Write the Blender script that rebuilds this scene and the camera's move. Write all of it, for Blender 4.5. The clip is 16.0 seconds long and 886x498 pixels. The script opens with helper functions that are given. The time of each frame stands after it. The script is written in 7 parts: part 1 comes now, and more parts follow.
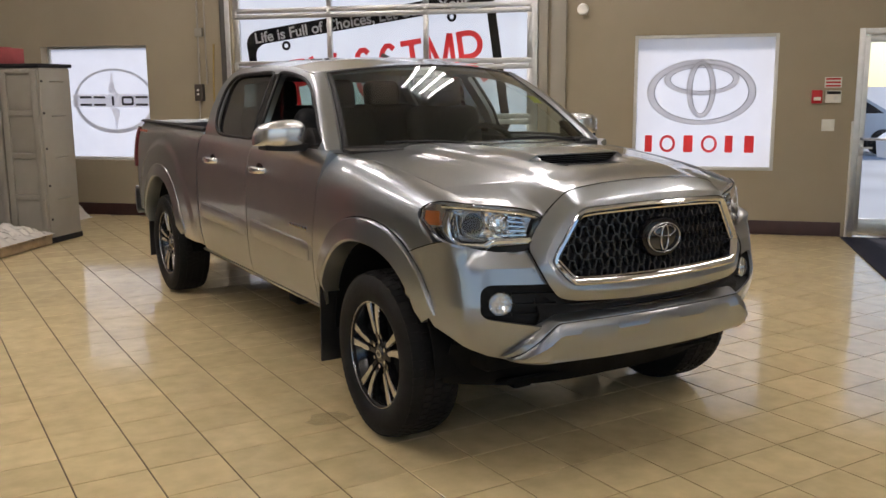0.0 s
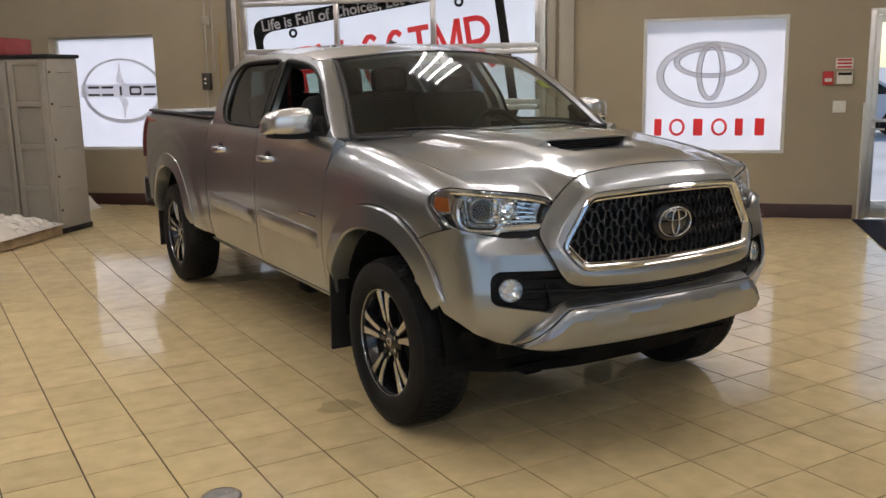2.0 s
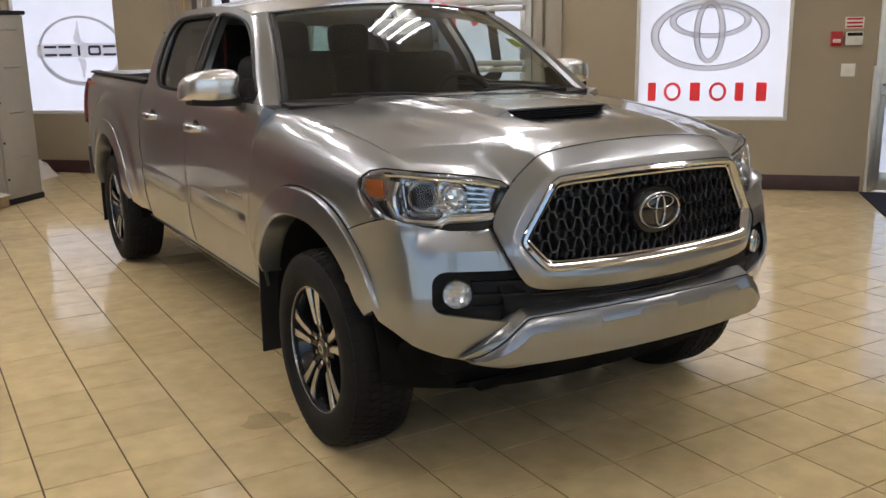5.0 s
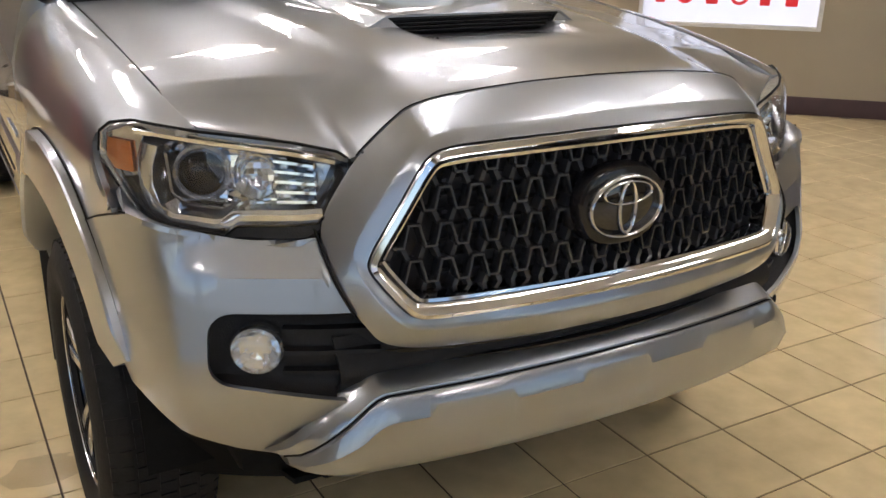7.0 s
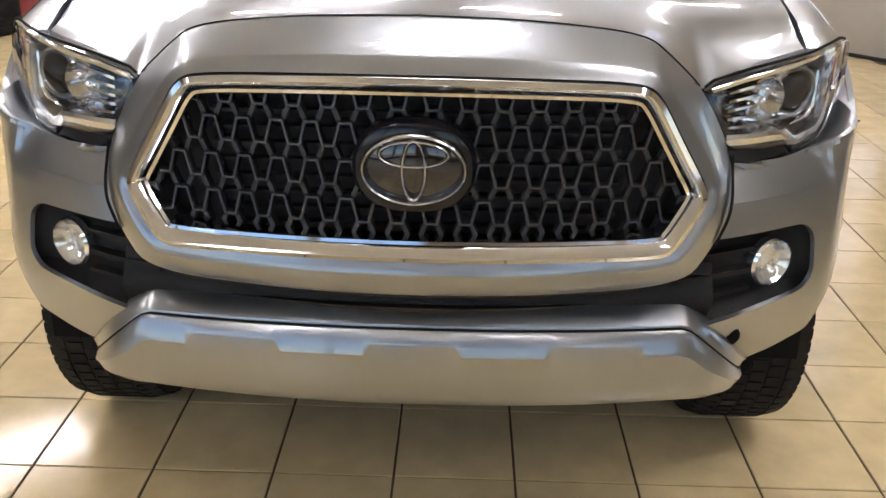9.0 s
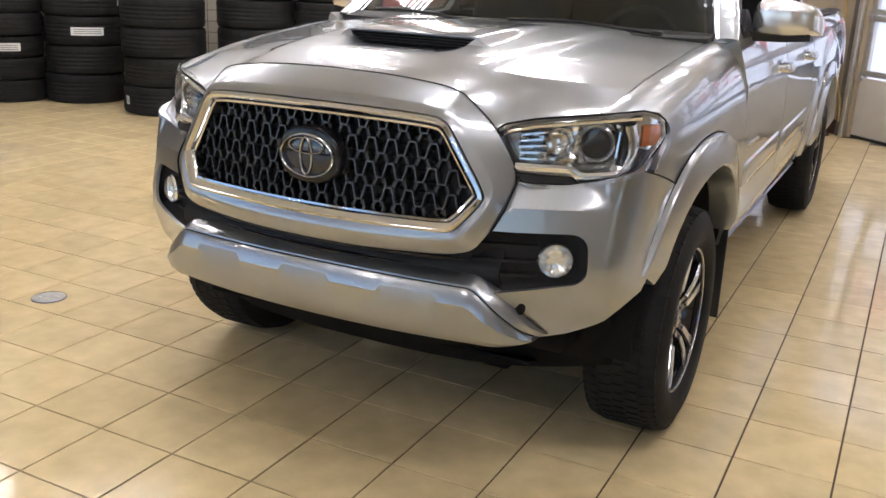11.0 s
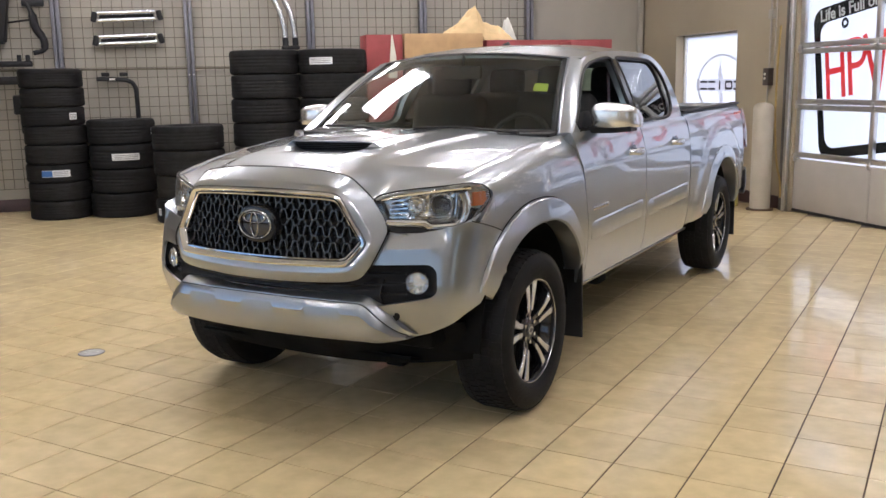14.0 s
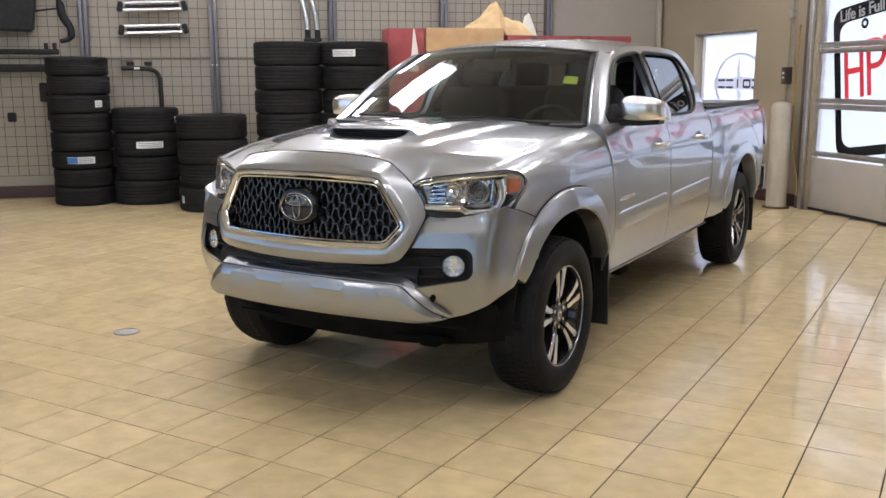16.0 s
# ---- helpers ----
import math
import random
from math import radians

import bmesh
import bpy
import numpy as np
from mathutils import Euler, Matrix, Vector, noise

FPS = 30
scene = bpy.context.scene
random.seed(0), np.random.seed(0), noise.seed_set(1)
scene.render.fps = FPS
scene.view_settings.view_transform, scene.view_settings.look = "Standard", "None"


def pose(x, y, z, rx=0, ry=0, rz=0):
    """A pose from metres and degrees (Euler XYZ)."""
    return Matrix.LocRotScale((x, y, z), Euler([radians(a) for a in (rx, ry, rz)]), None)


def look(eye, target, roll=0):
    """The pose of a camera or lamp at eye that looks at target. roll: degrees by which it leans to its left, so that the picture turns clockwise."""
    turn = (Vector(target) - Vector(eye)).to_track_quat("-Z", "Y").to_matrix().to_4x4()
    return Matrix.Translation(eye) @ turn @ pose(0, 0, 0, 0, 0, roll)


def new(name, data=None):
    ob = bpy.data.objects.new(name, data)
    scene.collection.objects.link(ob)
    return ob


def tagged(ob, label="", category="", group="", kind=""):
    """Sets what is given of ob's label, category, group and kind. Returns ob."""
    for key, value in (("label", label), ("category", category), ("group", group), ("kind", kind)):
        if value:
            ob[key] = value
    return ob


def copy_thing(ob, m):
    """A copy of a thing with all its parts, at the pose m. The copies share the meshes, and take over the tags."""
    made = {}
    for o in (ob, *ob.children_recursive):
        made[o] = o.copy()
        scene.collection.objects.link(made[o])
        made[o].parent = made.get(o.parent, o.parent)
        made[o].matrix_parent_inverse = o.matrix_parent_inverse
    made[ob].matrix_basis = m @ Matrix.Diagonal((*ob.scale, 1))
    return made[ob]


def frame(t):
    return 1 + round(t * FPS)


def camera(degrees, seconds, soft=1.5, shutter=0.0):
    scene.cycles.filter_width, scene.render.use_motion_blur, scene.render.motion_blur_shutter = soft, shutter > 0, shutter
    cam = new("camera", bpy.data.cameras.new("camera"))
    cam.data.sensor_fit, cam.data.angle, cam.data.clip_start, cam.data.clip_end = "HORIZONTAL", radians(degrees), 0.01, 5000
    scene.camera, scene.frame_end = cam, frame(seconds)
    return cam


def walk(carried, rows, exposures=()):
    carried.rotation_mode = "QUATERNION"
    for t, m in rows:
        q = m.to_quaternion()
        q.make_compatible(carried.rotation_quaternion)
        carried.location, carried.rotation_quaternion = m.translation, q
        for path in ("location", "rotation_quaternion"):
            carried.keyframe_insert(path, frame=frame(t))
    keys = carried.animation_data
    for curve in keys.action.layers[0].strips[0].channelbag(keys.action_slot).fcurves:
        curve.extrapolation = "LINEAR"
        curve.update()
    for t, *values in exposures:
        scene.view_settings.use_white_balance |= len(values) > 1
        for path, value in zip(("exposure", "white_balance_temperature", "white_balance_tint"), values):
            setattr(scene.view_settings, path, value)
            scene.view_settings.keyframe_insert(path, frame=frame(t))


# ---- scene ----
cam = camera(52.0, 16.0)
PATH = [
    (0, (-2.681, -3.543, 1.565), (-1.669, -1.854, 1.216), -0.4),
    (0.5, (-2.683, -3.536, 1.563), (-1.685, -1.84, 1.204), -0.4),
    (1, (-2.679, -3.539, 1.564), (-1.686, -1.843, 1.19), -0.9),
    (1.5, (-2.678, -3.537, 1.559), (-1.685, -1.843, 1.178), -1.0),
    (2, (-2.673, -3.529, 1.564), (-1.682, -1.834, 1.186), -1.1),
    (2.5, (-2.668, -3.527, 1.562), (-1.673, -1.832, 1.193), -1.2),
    (3, (-2.656, -3.527, 1.564), (-1.663, -1.831, 1.195), -1.2),
    (3.5, (-2.614, -3.51, 1.556), (-1.628, -1.812, 1.177), -1.0),
    (3.7, (-2.591, -3.496, 1.549), (-1.604, -1.8, 1.162), -1.0),
    (5.8, (-1.78, -2.67, 1.519), (-0.785, -1.024, 0.969), -0.9),
    (6, (-1.693, -2.572, 1.497), (-0.685, -0.944, 0.92), -0.5),
    (6.5, (-1.457, -2.304, 1.499), (-0.436, -0.7, 0.88), 0.6),
    (7, (-1.144, -2.121, 1.462), (-0.204, -0.491, 0.786), 1.0),
    (7.5, (-0.843, -2.006, 1.456), (-0.055, -0.33, 0.701), 1.3),
    (8, (-0.496, -1.956, 1.44), (0.041, -0.22, 0.603), 0.8),
    (8.5, (-0.196, -2.029, 1.412), (0.041, -0.213, 0.608), -3.8),
    (8.7, (-0.089, -2.127, 1.428), (0.036, -0.304, 0.615), -1.6),
    (10.8, (1.343, -2.901, 1.474), (0.506, -1.184, 0.878), 1.6),
    (11, (1.488, -2.886, 1.459), (0.615, -1.184, 0.875), 2.4),
    (11.5, (1.82, -2.904, 1.519), (0.944, -1.188, 0.984), 1.2),
    (12, (2.121, -3.026, 1.516), (1.121, -1.371, 1.004), -1.5),
    (12.5, (2.262, -3.273, 1.5), (1.371, -1.54, 1.049), 0.7),
    (13, (2.407, -3.458, 1.522), (1.472, -1.733, 1.133), -1.4),
    (13.5, (2.557, -3.577, 1.517), (1.592, -1.868, 1.135), -1.6),
    (14, (2.598, -3.758, 1.527), (1.617, -2.053, 1.168), -1.1),
    (14.5, (2.594, -3.933, 1.526), (1.625, -2.216, 1.189), -0.1),
    (15, (2.585, -3.964, 1.532), (1.617, -2.246, 1.196), 0.1),
    (15.5, (2.569, -3.957, 1.525), (1.606, -2.246, 1.146), 0.8),
    (16, (2.563, -3.934, 1.501), (1.567, -2.239, 1.134), -0.2),
]
walk(cam, [(t, look(eye, target, roll)) for t, eye, target, roll in PATH],
     exposures=[(0.0, -0.16, 6550, 17), (3.7, -0.16, 6550, 17), (5.8, 0.09, 6420, 18), (7.0, 0.24, 6400, 19), (8.0, 0.48, 6350, 19), (8.7, 0.50, 6300, 19), (10.8, 0.52, 6200, 19), (13.0, 0.44, 6100, 19), (16.0, 0.40, 6000, 18)])

# ---- light ----
world = bpy.data.worlds.new("overcast_daylight")
scene.world = world
world.use_nodes = True
_nt = world.node_tree
_bg = _nt.nodes["Background"]
_sky = _nt.nodes.new("ShaderNodeTexSky")
_sky.sky_type = 'NISHITA'
_sky.sun_disc = False
_sky.sun_elevation = radians(42)
_sky.sun_rotation = radians(30)
_sky.dust_density = 0.2
_sky.ozone_density = 1.5
_nt.links.new(_sky.outputs["Color"], _bg.inputs["Color"])
_bg.inputs["Strength"].default_value = 0.15
_sun = bpy.data.lights.new("sun", 'SUN')
_sun.energy = 2.6
_sun.angle = radians(10)
_sun.color = (1.0, 0.95, 0.88)
sun = new("sun", _sun)
sun.matrix_world = look((20, 30, 32), (0, 0, 0))


# ---- mesh helpers ----
def finish(ob, bm, material, smooth=38):
    bmesh.ops.recalc_face_normals(bm, faces=bm.faces[:])
    for f in bm.faces:
        f.smooth = True
    bm.to_mesh(ob.data)
    bm.free()
    ob.data.set_sharp_from_angle(angle=radians(smooth))
    ob.data.materials.append(material)


def part(name, bm, material, parent, label="", smooth=38):
    ob = new(name, bpy.data.meshes.new(name))
    finish(ob, bm, material, smooth)
    ob.parent = parent
    if label:
        tagged(ob, label)
    return ob


def thing(name, label, category, group="", kind="", at=None):
    ob = new(name)
    ob.empty_display_size = 0.1
    if at is not None:
        ob.matrix_basis = at
    return tagged(ob, label, category, group, kind)


def solo(name, bm, material, label, category, group="", kind="", at=None, smooth=38):
    ob = new(name, bpy.data.meshes.new(name))
    finish(ob, bm, material, smooth)
    if at is not None:
        ob.matrix_basis = at
    return tagged(ob, label, category, group, kind)


def grid(bm, fn, us, vs):
    rows = [[bm.verts.new(fn(u, v)) for v in vs] for u in us]
    for a, b in zip(rows, rows[1:]):
        for i in range(len(vs) - 1):
            bm.faces.new((a[i], a[i + 1], b[i + 1], b[i]))
    return rows


def loft(bm, loops, closed=True, cap=False):
    rows = [[bm.verts.new(p) for p in lp] for lp in loops]
    n = len(rows[0])
    for a, b in zip(rows, rows[1:]):
        for i in range(n if closed else n - 1):
            j = (i + 1) % n
            bm.faces.new((a[i], a[j], b[j], b[i]))
    if cap:
        bm.faces.new(rows[0][::-1])
        bm.faces.new(rows[-1])
    return rows


def box(bm, c, s, bevel=0.0, rot=None, seg=2):
    r = bmesh.ops.create_cube(bm, size=1.0)
    vs = r["verts"]
    m = Matrix.Translation(c) @ (rot.to_4x4() if rot else Matrix()) @ Matrix.Diagonal((*s, 1))
    bmesh.ops.transform(bm, matrix=m, verts=vs)
    if bevel:
        es = list({e for v in vs for e in v.link_edges})
        bmesh.ops.bevel(bm, geom=es, offset=bevel, segments=seg, affect='EDGES', profile=0.5)
    return bm


def rod(bm, a, b, r, n=10, r2=None):
    a, b = Vector(a), Vector(b)
    q = (b - a).to_track_quat('Z', 'Y')
    r2 = r if r2 is None else r2
    ls = []
    for p, rr in ((a, r), (b, r2)):
        ls.append([p + q @ Vector((rr * math.cos(2 * math.pi * i / n), rr * math.sin(2 * math.pi * i / n), 0)) for i in range(n)])
    loft(bm, ls, cap=True)


def tube(bm, pts, r, n=8, closed=False):
    pts = [Vector(p) for p in pts]
    loops = []
    up = None
    for i, p in enumerate(pts):
        d = (pts[min(i + 1, len(pts) - 1)] - pts[max(i - 1, 0)])
        if closed:
            d = pts[(i + 1) % len(pts)] - pts[i - 1]
        d.normalize()
        if up is None:
            up = d.orthogonal().normalized()
        up = (up - d * up.dot(d)).normalized()
        w = d.cross(up)
        rr = r[i] if isinstance(r, (list, tuple)) else r
        loops.append([p + (up * math.cos(2 * math.pi * k / n) + w * math.sin(2 * math.pi * k / n)) * rr for k in range(n)])
    if closed:
        loops.append(loops[0])
        loft(bm, loops)
        bmesh.ops.remove_doubles(bm, verts=bm.verts[:], dist=1e-6)
    else:
        loft(bm, loops, cap=True)


def lathe(bm, prof, n=32, axis='Z', at=(0, 0, 0)):
    """prof: (radius, height) pairs, turned round an axis."""
    loops = []
    for i in range(n):
        a = 2 * math.pi * i / n
        c, s = math.cos(a), math.sin(a)
        if axis == 'X':
            loops.append([(at[0] + h, at[1] + r * c, at[2] + r * s) for r, h in prof])
        elif axis == 'Y':
            loops.append([(at[0] + r * c, at[1] + h, at[2] + r * s) for r, h in prof])
        else:
            loops.append([(at[0] + r * c, at[1] + r * s, at[2] + h) for r, h in prof])
    loops.append(loops[0])
    loft(bm, loops, closed=False)
    bmesh.ops.remove_doubles(bm, verts=bm.verts[:], dist=1e-6)


def fill2d(bm, loops, to3d):
    """Flat outline with holes, filled and laid on a surface."""
    es = []
    for lp in loops:
        vs = [bm.verts.new((p[0], p[1], 0)) for p in lp]
        es += [bm.edges.new((vs[i], vs[(i + 1) % len(vs)])) for i in range(len(vs))]
    bmesh.ops.triangle_fill(bm, use_beauty=True, use_dissolve=False, edges=es, normal=(0, 0, 1))
    for v in bm.verts:
        v.co = to3d(v.co.x, v.co.y)


def thicken(bm, t, core=(0.0, 1.8, 0.8)):
    """Gives a sheet a thickness t on the side of core."""
    bmesh.ops.recalc_face_normals(bm, faces=bm.faces[:])
    core = Vector(core)
    if sum(f.normal.dot(f.calc_center_median() - core) * f.calc_area() for f in bm.faces) < 0:
        bmesh.ops.reverse_faces(bm, faces=bm.faces[:])
    bm.normal_update()
    old = bm.faces[:]
    edges = [e for e in bm.edges if len(e.link_faces) == 1]
    twin = {v: bm.verts.new(v.co - v.normal * t) for v in bm.verts[:]}
    for f in old:
        bm.faces.new([twin[v] for v in reversed(f.verts)])
    for e in edges:
        a, b = e.verts
        bm.faces.new((a, b, twin[b], twin[a]))
    return bm


def flip(bm):
    bmesh.ops.scale(bm, vec=(-1, 1, 1), verts=bm.verts[:])
    bmesh.ops.reverse_faces(bm, faces=bm.faces[:])
    return bm


def curve_pts(keys, n=6, closed=False):
    """Smooth curve through keys (Catmull-Rom), n steps a span."""
    keys = [Vector(k) for k in keys]
    out = []
    m = len(keys)
    for i in range(m if closed else m - 1):
        if closed:
            a, b, c, d = keys[i - 1], keys[i], keys[(i + 1) % m], keys[(i + 2) % m]
        else:
            b, c = keys[i], keys[i + 1]
            a = keys[i - 1] if i else b * 2 - c
            d = keys[i + 2] if i + 2 < m else c * 2 - b
        for k in range(n):
            t = k / n
            out.append(0.5 * ((2 * b) + (c - a) * t + (2 * a - 5 * b + 4 * c - d) * t * t + (3 * b - a - 3 * c + d) * t ** 3))
    if not closed:
        out.append(keys[-1])
    return out


def interp(x, xs, ys):
    return float(np.interp(x, xs, ys))


def lin(a, b, n):
    return [a + (b - a) * i / (n - 1) for i in range(n)]


def rounded(w, h, r, n=5):
    """Corner points of a rounded rectangle centred on 0."""
    out = []
    for cx, cy, a0 in ((w / 2 - r, h / 2 - r, 0), (-w / 2 + r, h / 2 - r, 90), (-w / 2 + r, -h / 2 + r, 180), (w / 2 - r, -h / 2 + r, 270)):
        for k in range(n + 1):
            a = radians(a0 + 90 * k / n)
            out.append((cx + r * math.cos(a), cy + r * math.sin(a)))
    return out


def prism(bm, outline, depth, to3d):
    """Outline (u, v) pushed from 0 to depth; to3d(u, v, w)."""
    loft(bm, [[to3d(u, v, 0) for u, v in outline], [to3d(u, v, depth) for u, v in outline]], cap=True)


# ---- materials ----
def shader(name, color, rough=0.5, metal=0.0, vary=0.08, scale=6.0, bump=0.0, bump_scale=120.0, coat=0.0, rvary=0.06,
           trans=0.0, spec=0.5, per_object=0.0, ior=1.45, per_island=False):
    m = bpy.data.materials.new(name)
    m.use_nodes = True
    nt = m.node_tree
    b = nt.nodes["Principled BSDF"]
    tc = nt.nodes.new("ShaderNodeTexCoord")
    nz = nt.nodes.new("ShaderNodeTexNoise")
    nz.inputs["Scale"].default_value = scale
    nz.inputs["Detail"].default_value = 6
    if per_object and not per_island:
        # each piece shows another patch of the pattern
        loc = nt.nodes.new("ShaderNodeObjectInfo")
        sh = nt.nodes.new("ShaderNodeVectorMath")
        sh.operation = 'ADD'
        nt.links.new(tc.outputs["Object"], sh.inputs[0])
        nt.links.new(loc.outputs["Location"], sh.inputs[1])
        nt.links.new(sh.outputs["Vector"], nz.inputs["Vector"])
    else:
        nt.links.new(tc.outputs["Object"], nz.inputs["Vector"])
    hi = nt.nodes.new("ShaderNodeMapRange")
    hi.inputs["From Min"].default_value, hi.inputs["From Max"].default_value = 0.3, 0.7
    hi.inputs["To Min"].default_value, hi.inputs["To Max"].default_value = 1 - vary, 1 + vary
    nt.links.new(nz.outputs["Fac"], hi.inputs["Value"])
    value = hi.outputs["Result"]
    if per_object:
        oi = nt.nodes.new("ShaderNodeNewGeometry" if per_island else "ShaderNodeObjectInfo")
        mr = nt.nodes.new("ShaderNodeMapRange")
        mr.inputs["To Min"].default_value, mr.inputs["To Max"].default_value = 1 - per_object, 1 + per_object
        nt.links.new(oi.outputs["Random Per Island" if per_island else "Random"], mr.inputs["Value"])
        mu = nt.nodes.new("ShaderNodeMath")
        mu.operation = 'MULTIPLY'
        nt.links.new(value, mu.inputs[0])
        nt.links.new(mr.outputs["Result"], mu.inputs[1])
        value = mu.outputs[0]
    vm = nt.nodes.new("ShaderNodeVectorMath")
    vm.operation = 'SCALE'
    vm.inputs[0].default_value = color
    nt.links.new(value, vm.inputs["Scale"])
    nt.links.new(vm.outputs["Vector"], b.inputs["Base Color"])
    n2 = nt.nodes.new("ShaderNodeTexNoise")
    n2.inputs["Scale"].default_value = scale * 4.3
    n2.inputs["Detail"].default_value = 3
    nt.links.new(tc.outputs["Object"], n2.inputs["Vector"])
    rr = nt.nodes.new("ShaderNodeMapRange")
    rr.inputs["To Min"].default_value, rr.inputs["To Max"].default_value = max(0.0, rough - rvary), min(1.0, rough + rvary)
    nt.links.new(n2.outputs["Fac"], rr.inputs["Value"])
    nt.links.new(rr.outputs["Result"], b.inputs["Roughness"])
    b.inputs["Metallic"].default_value = metal
    b.inputs["Coat Weight"].default_value = coat
    b.inputs["Coat Roughness"].default_value = 0.04
    b.inputs["Transmission Weight"].default_value = trans
    b.inputs["Specular IOR Level"].default_value = spec
    b.inputs["IOR"].default_value = ior
    if bump:
        n3 = nt.nodes.new("ShaderNodeTexNoise")
        n3.inputs["Scale"].default_value = bump_scale
        n3.inputs["Detail"].default_value = 4
        nt.links.new(tc.outputs["Object"], n3.inputs["Vector"])
        bp = nt.nodes.new("ShaderNodeBump")
        bp.inputs["Strength"].default_value = bump
        bp.inputs["Distance"].default_value = 0.004
        nt.links.new(n3.outputs["Fac"], bp.inputs["Height"])
        nt.links.new(bp.outputs["Normal"], b.inputs["Normal"])
    return m


def clear_glass(name, tint=(1, 1, 1), rough=0.0, gloss=0.06):
    """Thin pane: see-through with a sharp reflection."""
    m = bpy.data.materials.new(name)
    m.use_nodes = True
    nt = m.node_tree
    nt.nodes.remove(nt.nodes["Principled BSDF"])
    tr = nt.nodes.new("ShaderNodeBsdfTransparent")
    tr.inputs["Color"].default_value = (*tint, 1)
    gl = nt.nodes.new("ShaderNodeBsdfGlossy")
    gl.inputs["Roughness"].default_value = rough
    gl.inputs["Color"].default_value = (0.95, 0.97, 1, 1)
    lw = nt.nodes.new("ShaderNodeLayerWeight")
    lw.inputs["Blend"].default_value = 0.5
    pw = nt.nodes.new("ShaderNodeMath")
    pw.operation = 'POWER'
    pw.inputs[1].default_value = 4.0
    ml = nt.nodes.new("ShaderNodeMath")
    ml.operation = 'MULTIPLY_ADD'
    ml.inputs[1].default_value, ml.inputs[2].default_value = 0.90, gloss
    mx = nt.nodes.new("ShaderNodeMixShader")
    nt.links.new(lw.outputs["Facing"], pw.inputs[0])
    nt.links.new(pw.outputs[0], ml.inputs[0])
    nt.links.new(ml.outputs[0], mx.inputs["Fac"])
    nt.links.new(tr.outputs["BSDF"], mx.inputs[1])
    nt.links.new(gl.outputs["BSDF"], mx.inputs[2])
    nt.links.new(mx.outputs["Shader"], nt.nodes["Material Output"].inputs["Surface"])
    return m


def film(name, color, through_part=0.75):
    """Printed film on a window: daylight comes through it."""
    m = bpy.data.materials.new(name)
    m.use_nodes = True
    nt = m.node_tree
    nt.nodes.remove(nt.nodes["Principled BSDF"])
    tc = nt.nodes.new("ShaderNodeTexCoord")
    nz = nt.nodes.new("ShaderNodeTexNoise")
    nz.inputs["Scale"].default_value = 2.5
    nz.inputs["Detail"].default_value = 4
    nt.links.new(tc.outputs["Object"], nz.inputs["Vector"])
    mr = nt.nodes.new("ShaderNodeMapRange")
    mr.inputs["To Min"].default_value, mr.inputs["To Max"].default_value = 0.9, 1.06
    nt.links.new(nz.outputs["Fac"], mr.inputs["Value"])
    vm = nt.nodes.new("ShaderNodeVectorMath")
    vm.operation = 'SCALE'
    vm.inputs[0].default_value = color
    nt.links.new(mr.outputs["Result"], vm.inputs["Scale"])
    tl = nt.nodes.new("ShaderNodeBsdfTranslucent")
    df = nt.nodes.new("ShaderNodeBsdfDiffuse")
    mx = nt.nodes.new("ShaderNodeMixShader")
    mx.inputs["Fac"].default_value = through_part
    for s in (tl, df):
        nt.links.new(vm.outputs["Vector"], s.inputs["Color"])
    nt.links.new(df.outputs["BSDF"], mx.inputs[1])
    nt.links.new(tl.outputs["BSDF"], mx.inputs[2])
    nt.links.new(mx.outputs["Shader"], nt.nodes["Material Output"].inputs["Surface"])
    return m


def lamp_glow(name, color, strength):
    m = bpy.data.materials.new(name)
    m.use_nodes = True
    b = m.node_tree.nodes["Principled BSDF"]
    b.inputs["Base Color"].default_value = (0.8, 0.8, 0.8, 1)
    b.inputs["Emission Color"].default_value = (*color, 1)
    b.inputs["Emission Strength"].default_value = strength
    return m


silver = shader("silver_paint", (0.322, 0.348, 0.383), 0.31, 0.92, 0.03, 3, coat=1.0, rvary=0.02)
silver.node_tree.nodes["Principled BSDF"].inputs["Coat IOR"].default_value = 1.7
silver.node_tree.nodes["Principled BSDF"].inputs["Coat Roughness"].default_value = 0.01
chrome = shader("chrome", (0.68, 0.69, 0.71), 0.06, 1.0, 0.02, 9, rvary=0.03)
mirror_chrome = shader("satin_mirror_chrome", (0.80, 0.82, 0.86), 0.24, 0.92, 0.02, 9, rvary=0.02)
emblem_chrome = shader("emblem_chrome", (0.50, 0.51, 0.53), 0.10, 1.0, 0.03, 9)
emblem_face = shader("mirror_black_emblem", (0.085, 0.088, 0.096), 0.05, 1.0, 0.05, 9)
dark_chrome = shader("dark_chrome", (0.14, 0.15, 0.175), 0.20, 1.0, 0.1, 9)
black_plastic = shader("black_plastic", (0.013, 0.013, 0.0145), 0.5, 0, 0.25, 14, 0.25, 260, spec=0.28)
gloss_black = shader("gloss_black", (0.010, 0.010, 0.012), 0.12, 0, 0.1, 12)
rubber = shader("tyre_rubber", (0.0105, 0.0105, 0.011), 0.68, 0, 0.3, 10, 0.35, 190, spec=0.28)
link_black = shader("mesh_link_black", (0.036, 0.037, 0.042), 0.30, 0.25, 0.1, 12, spec=0.6)
mesh_grey = shader("dark_satin_mesh", (0.088, 0.091, 0.102), 0.25, 0.75, 0.1, 12)
cell_grey = shader("radiator_dark_grey", (0.022, 0.022, 0.027), 0.55, 0, 0.3, 40, 0.3, 300)
# near-black of the lines that draw the shade in seams
gap_shade = shader("gap_shade_black", (0.006, 0.006, 0.006), 0.7, 0, 0.1, 10, spec=0.2)
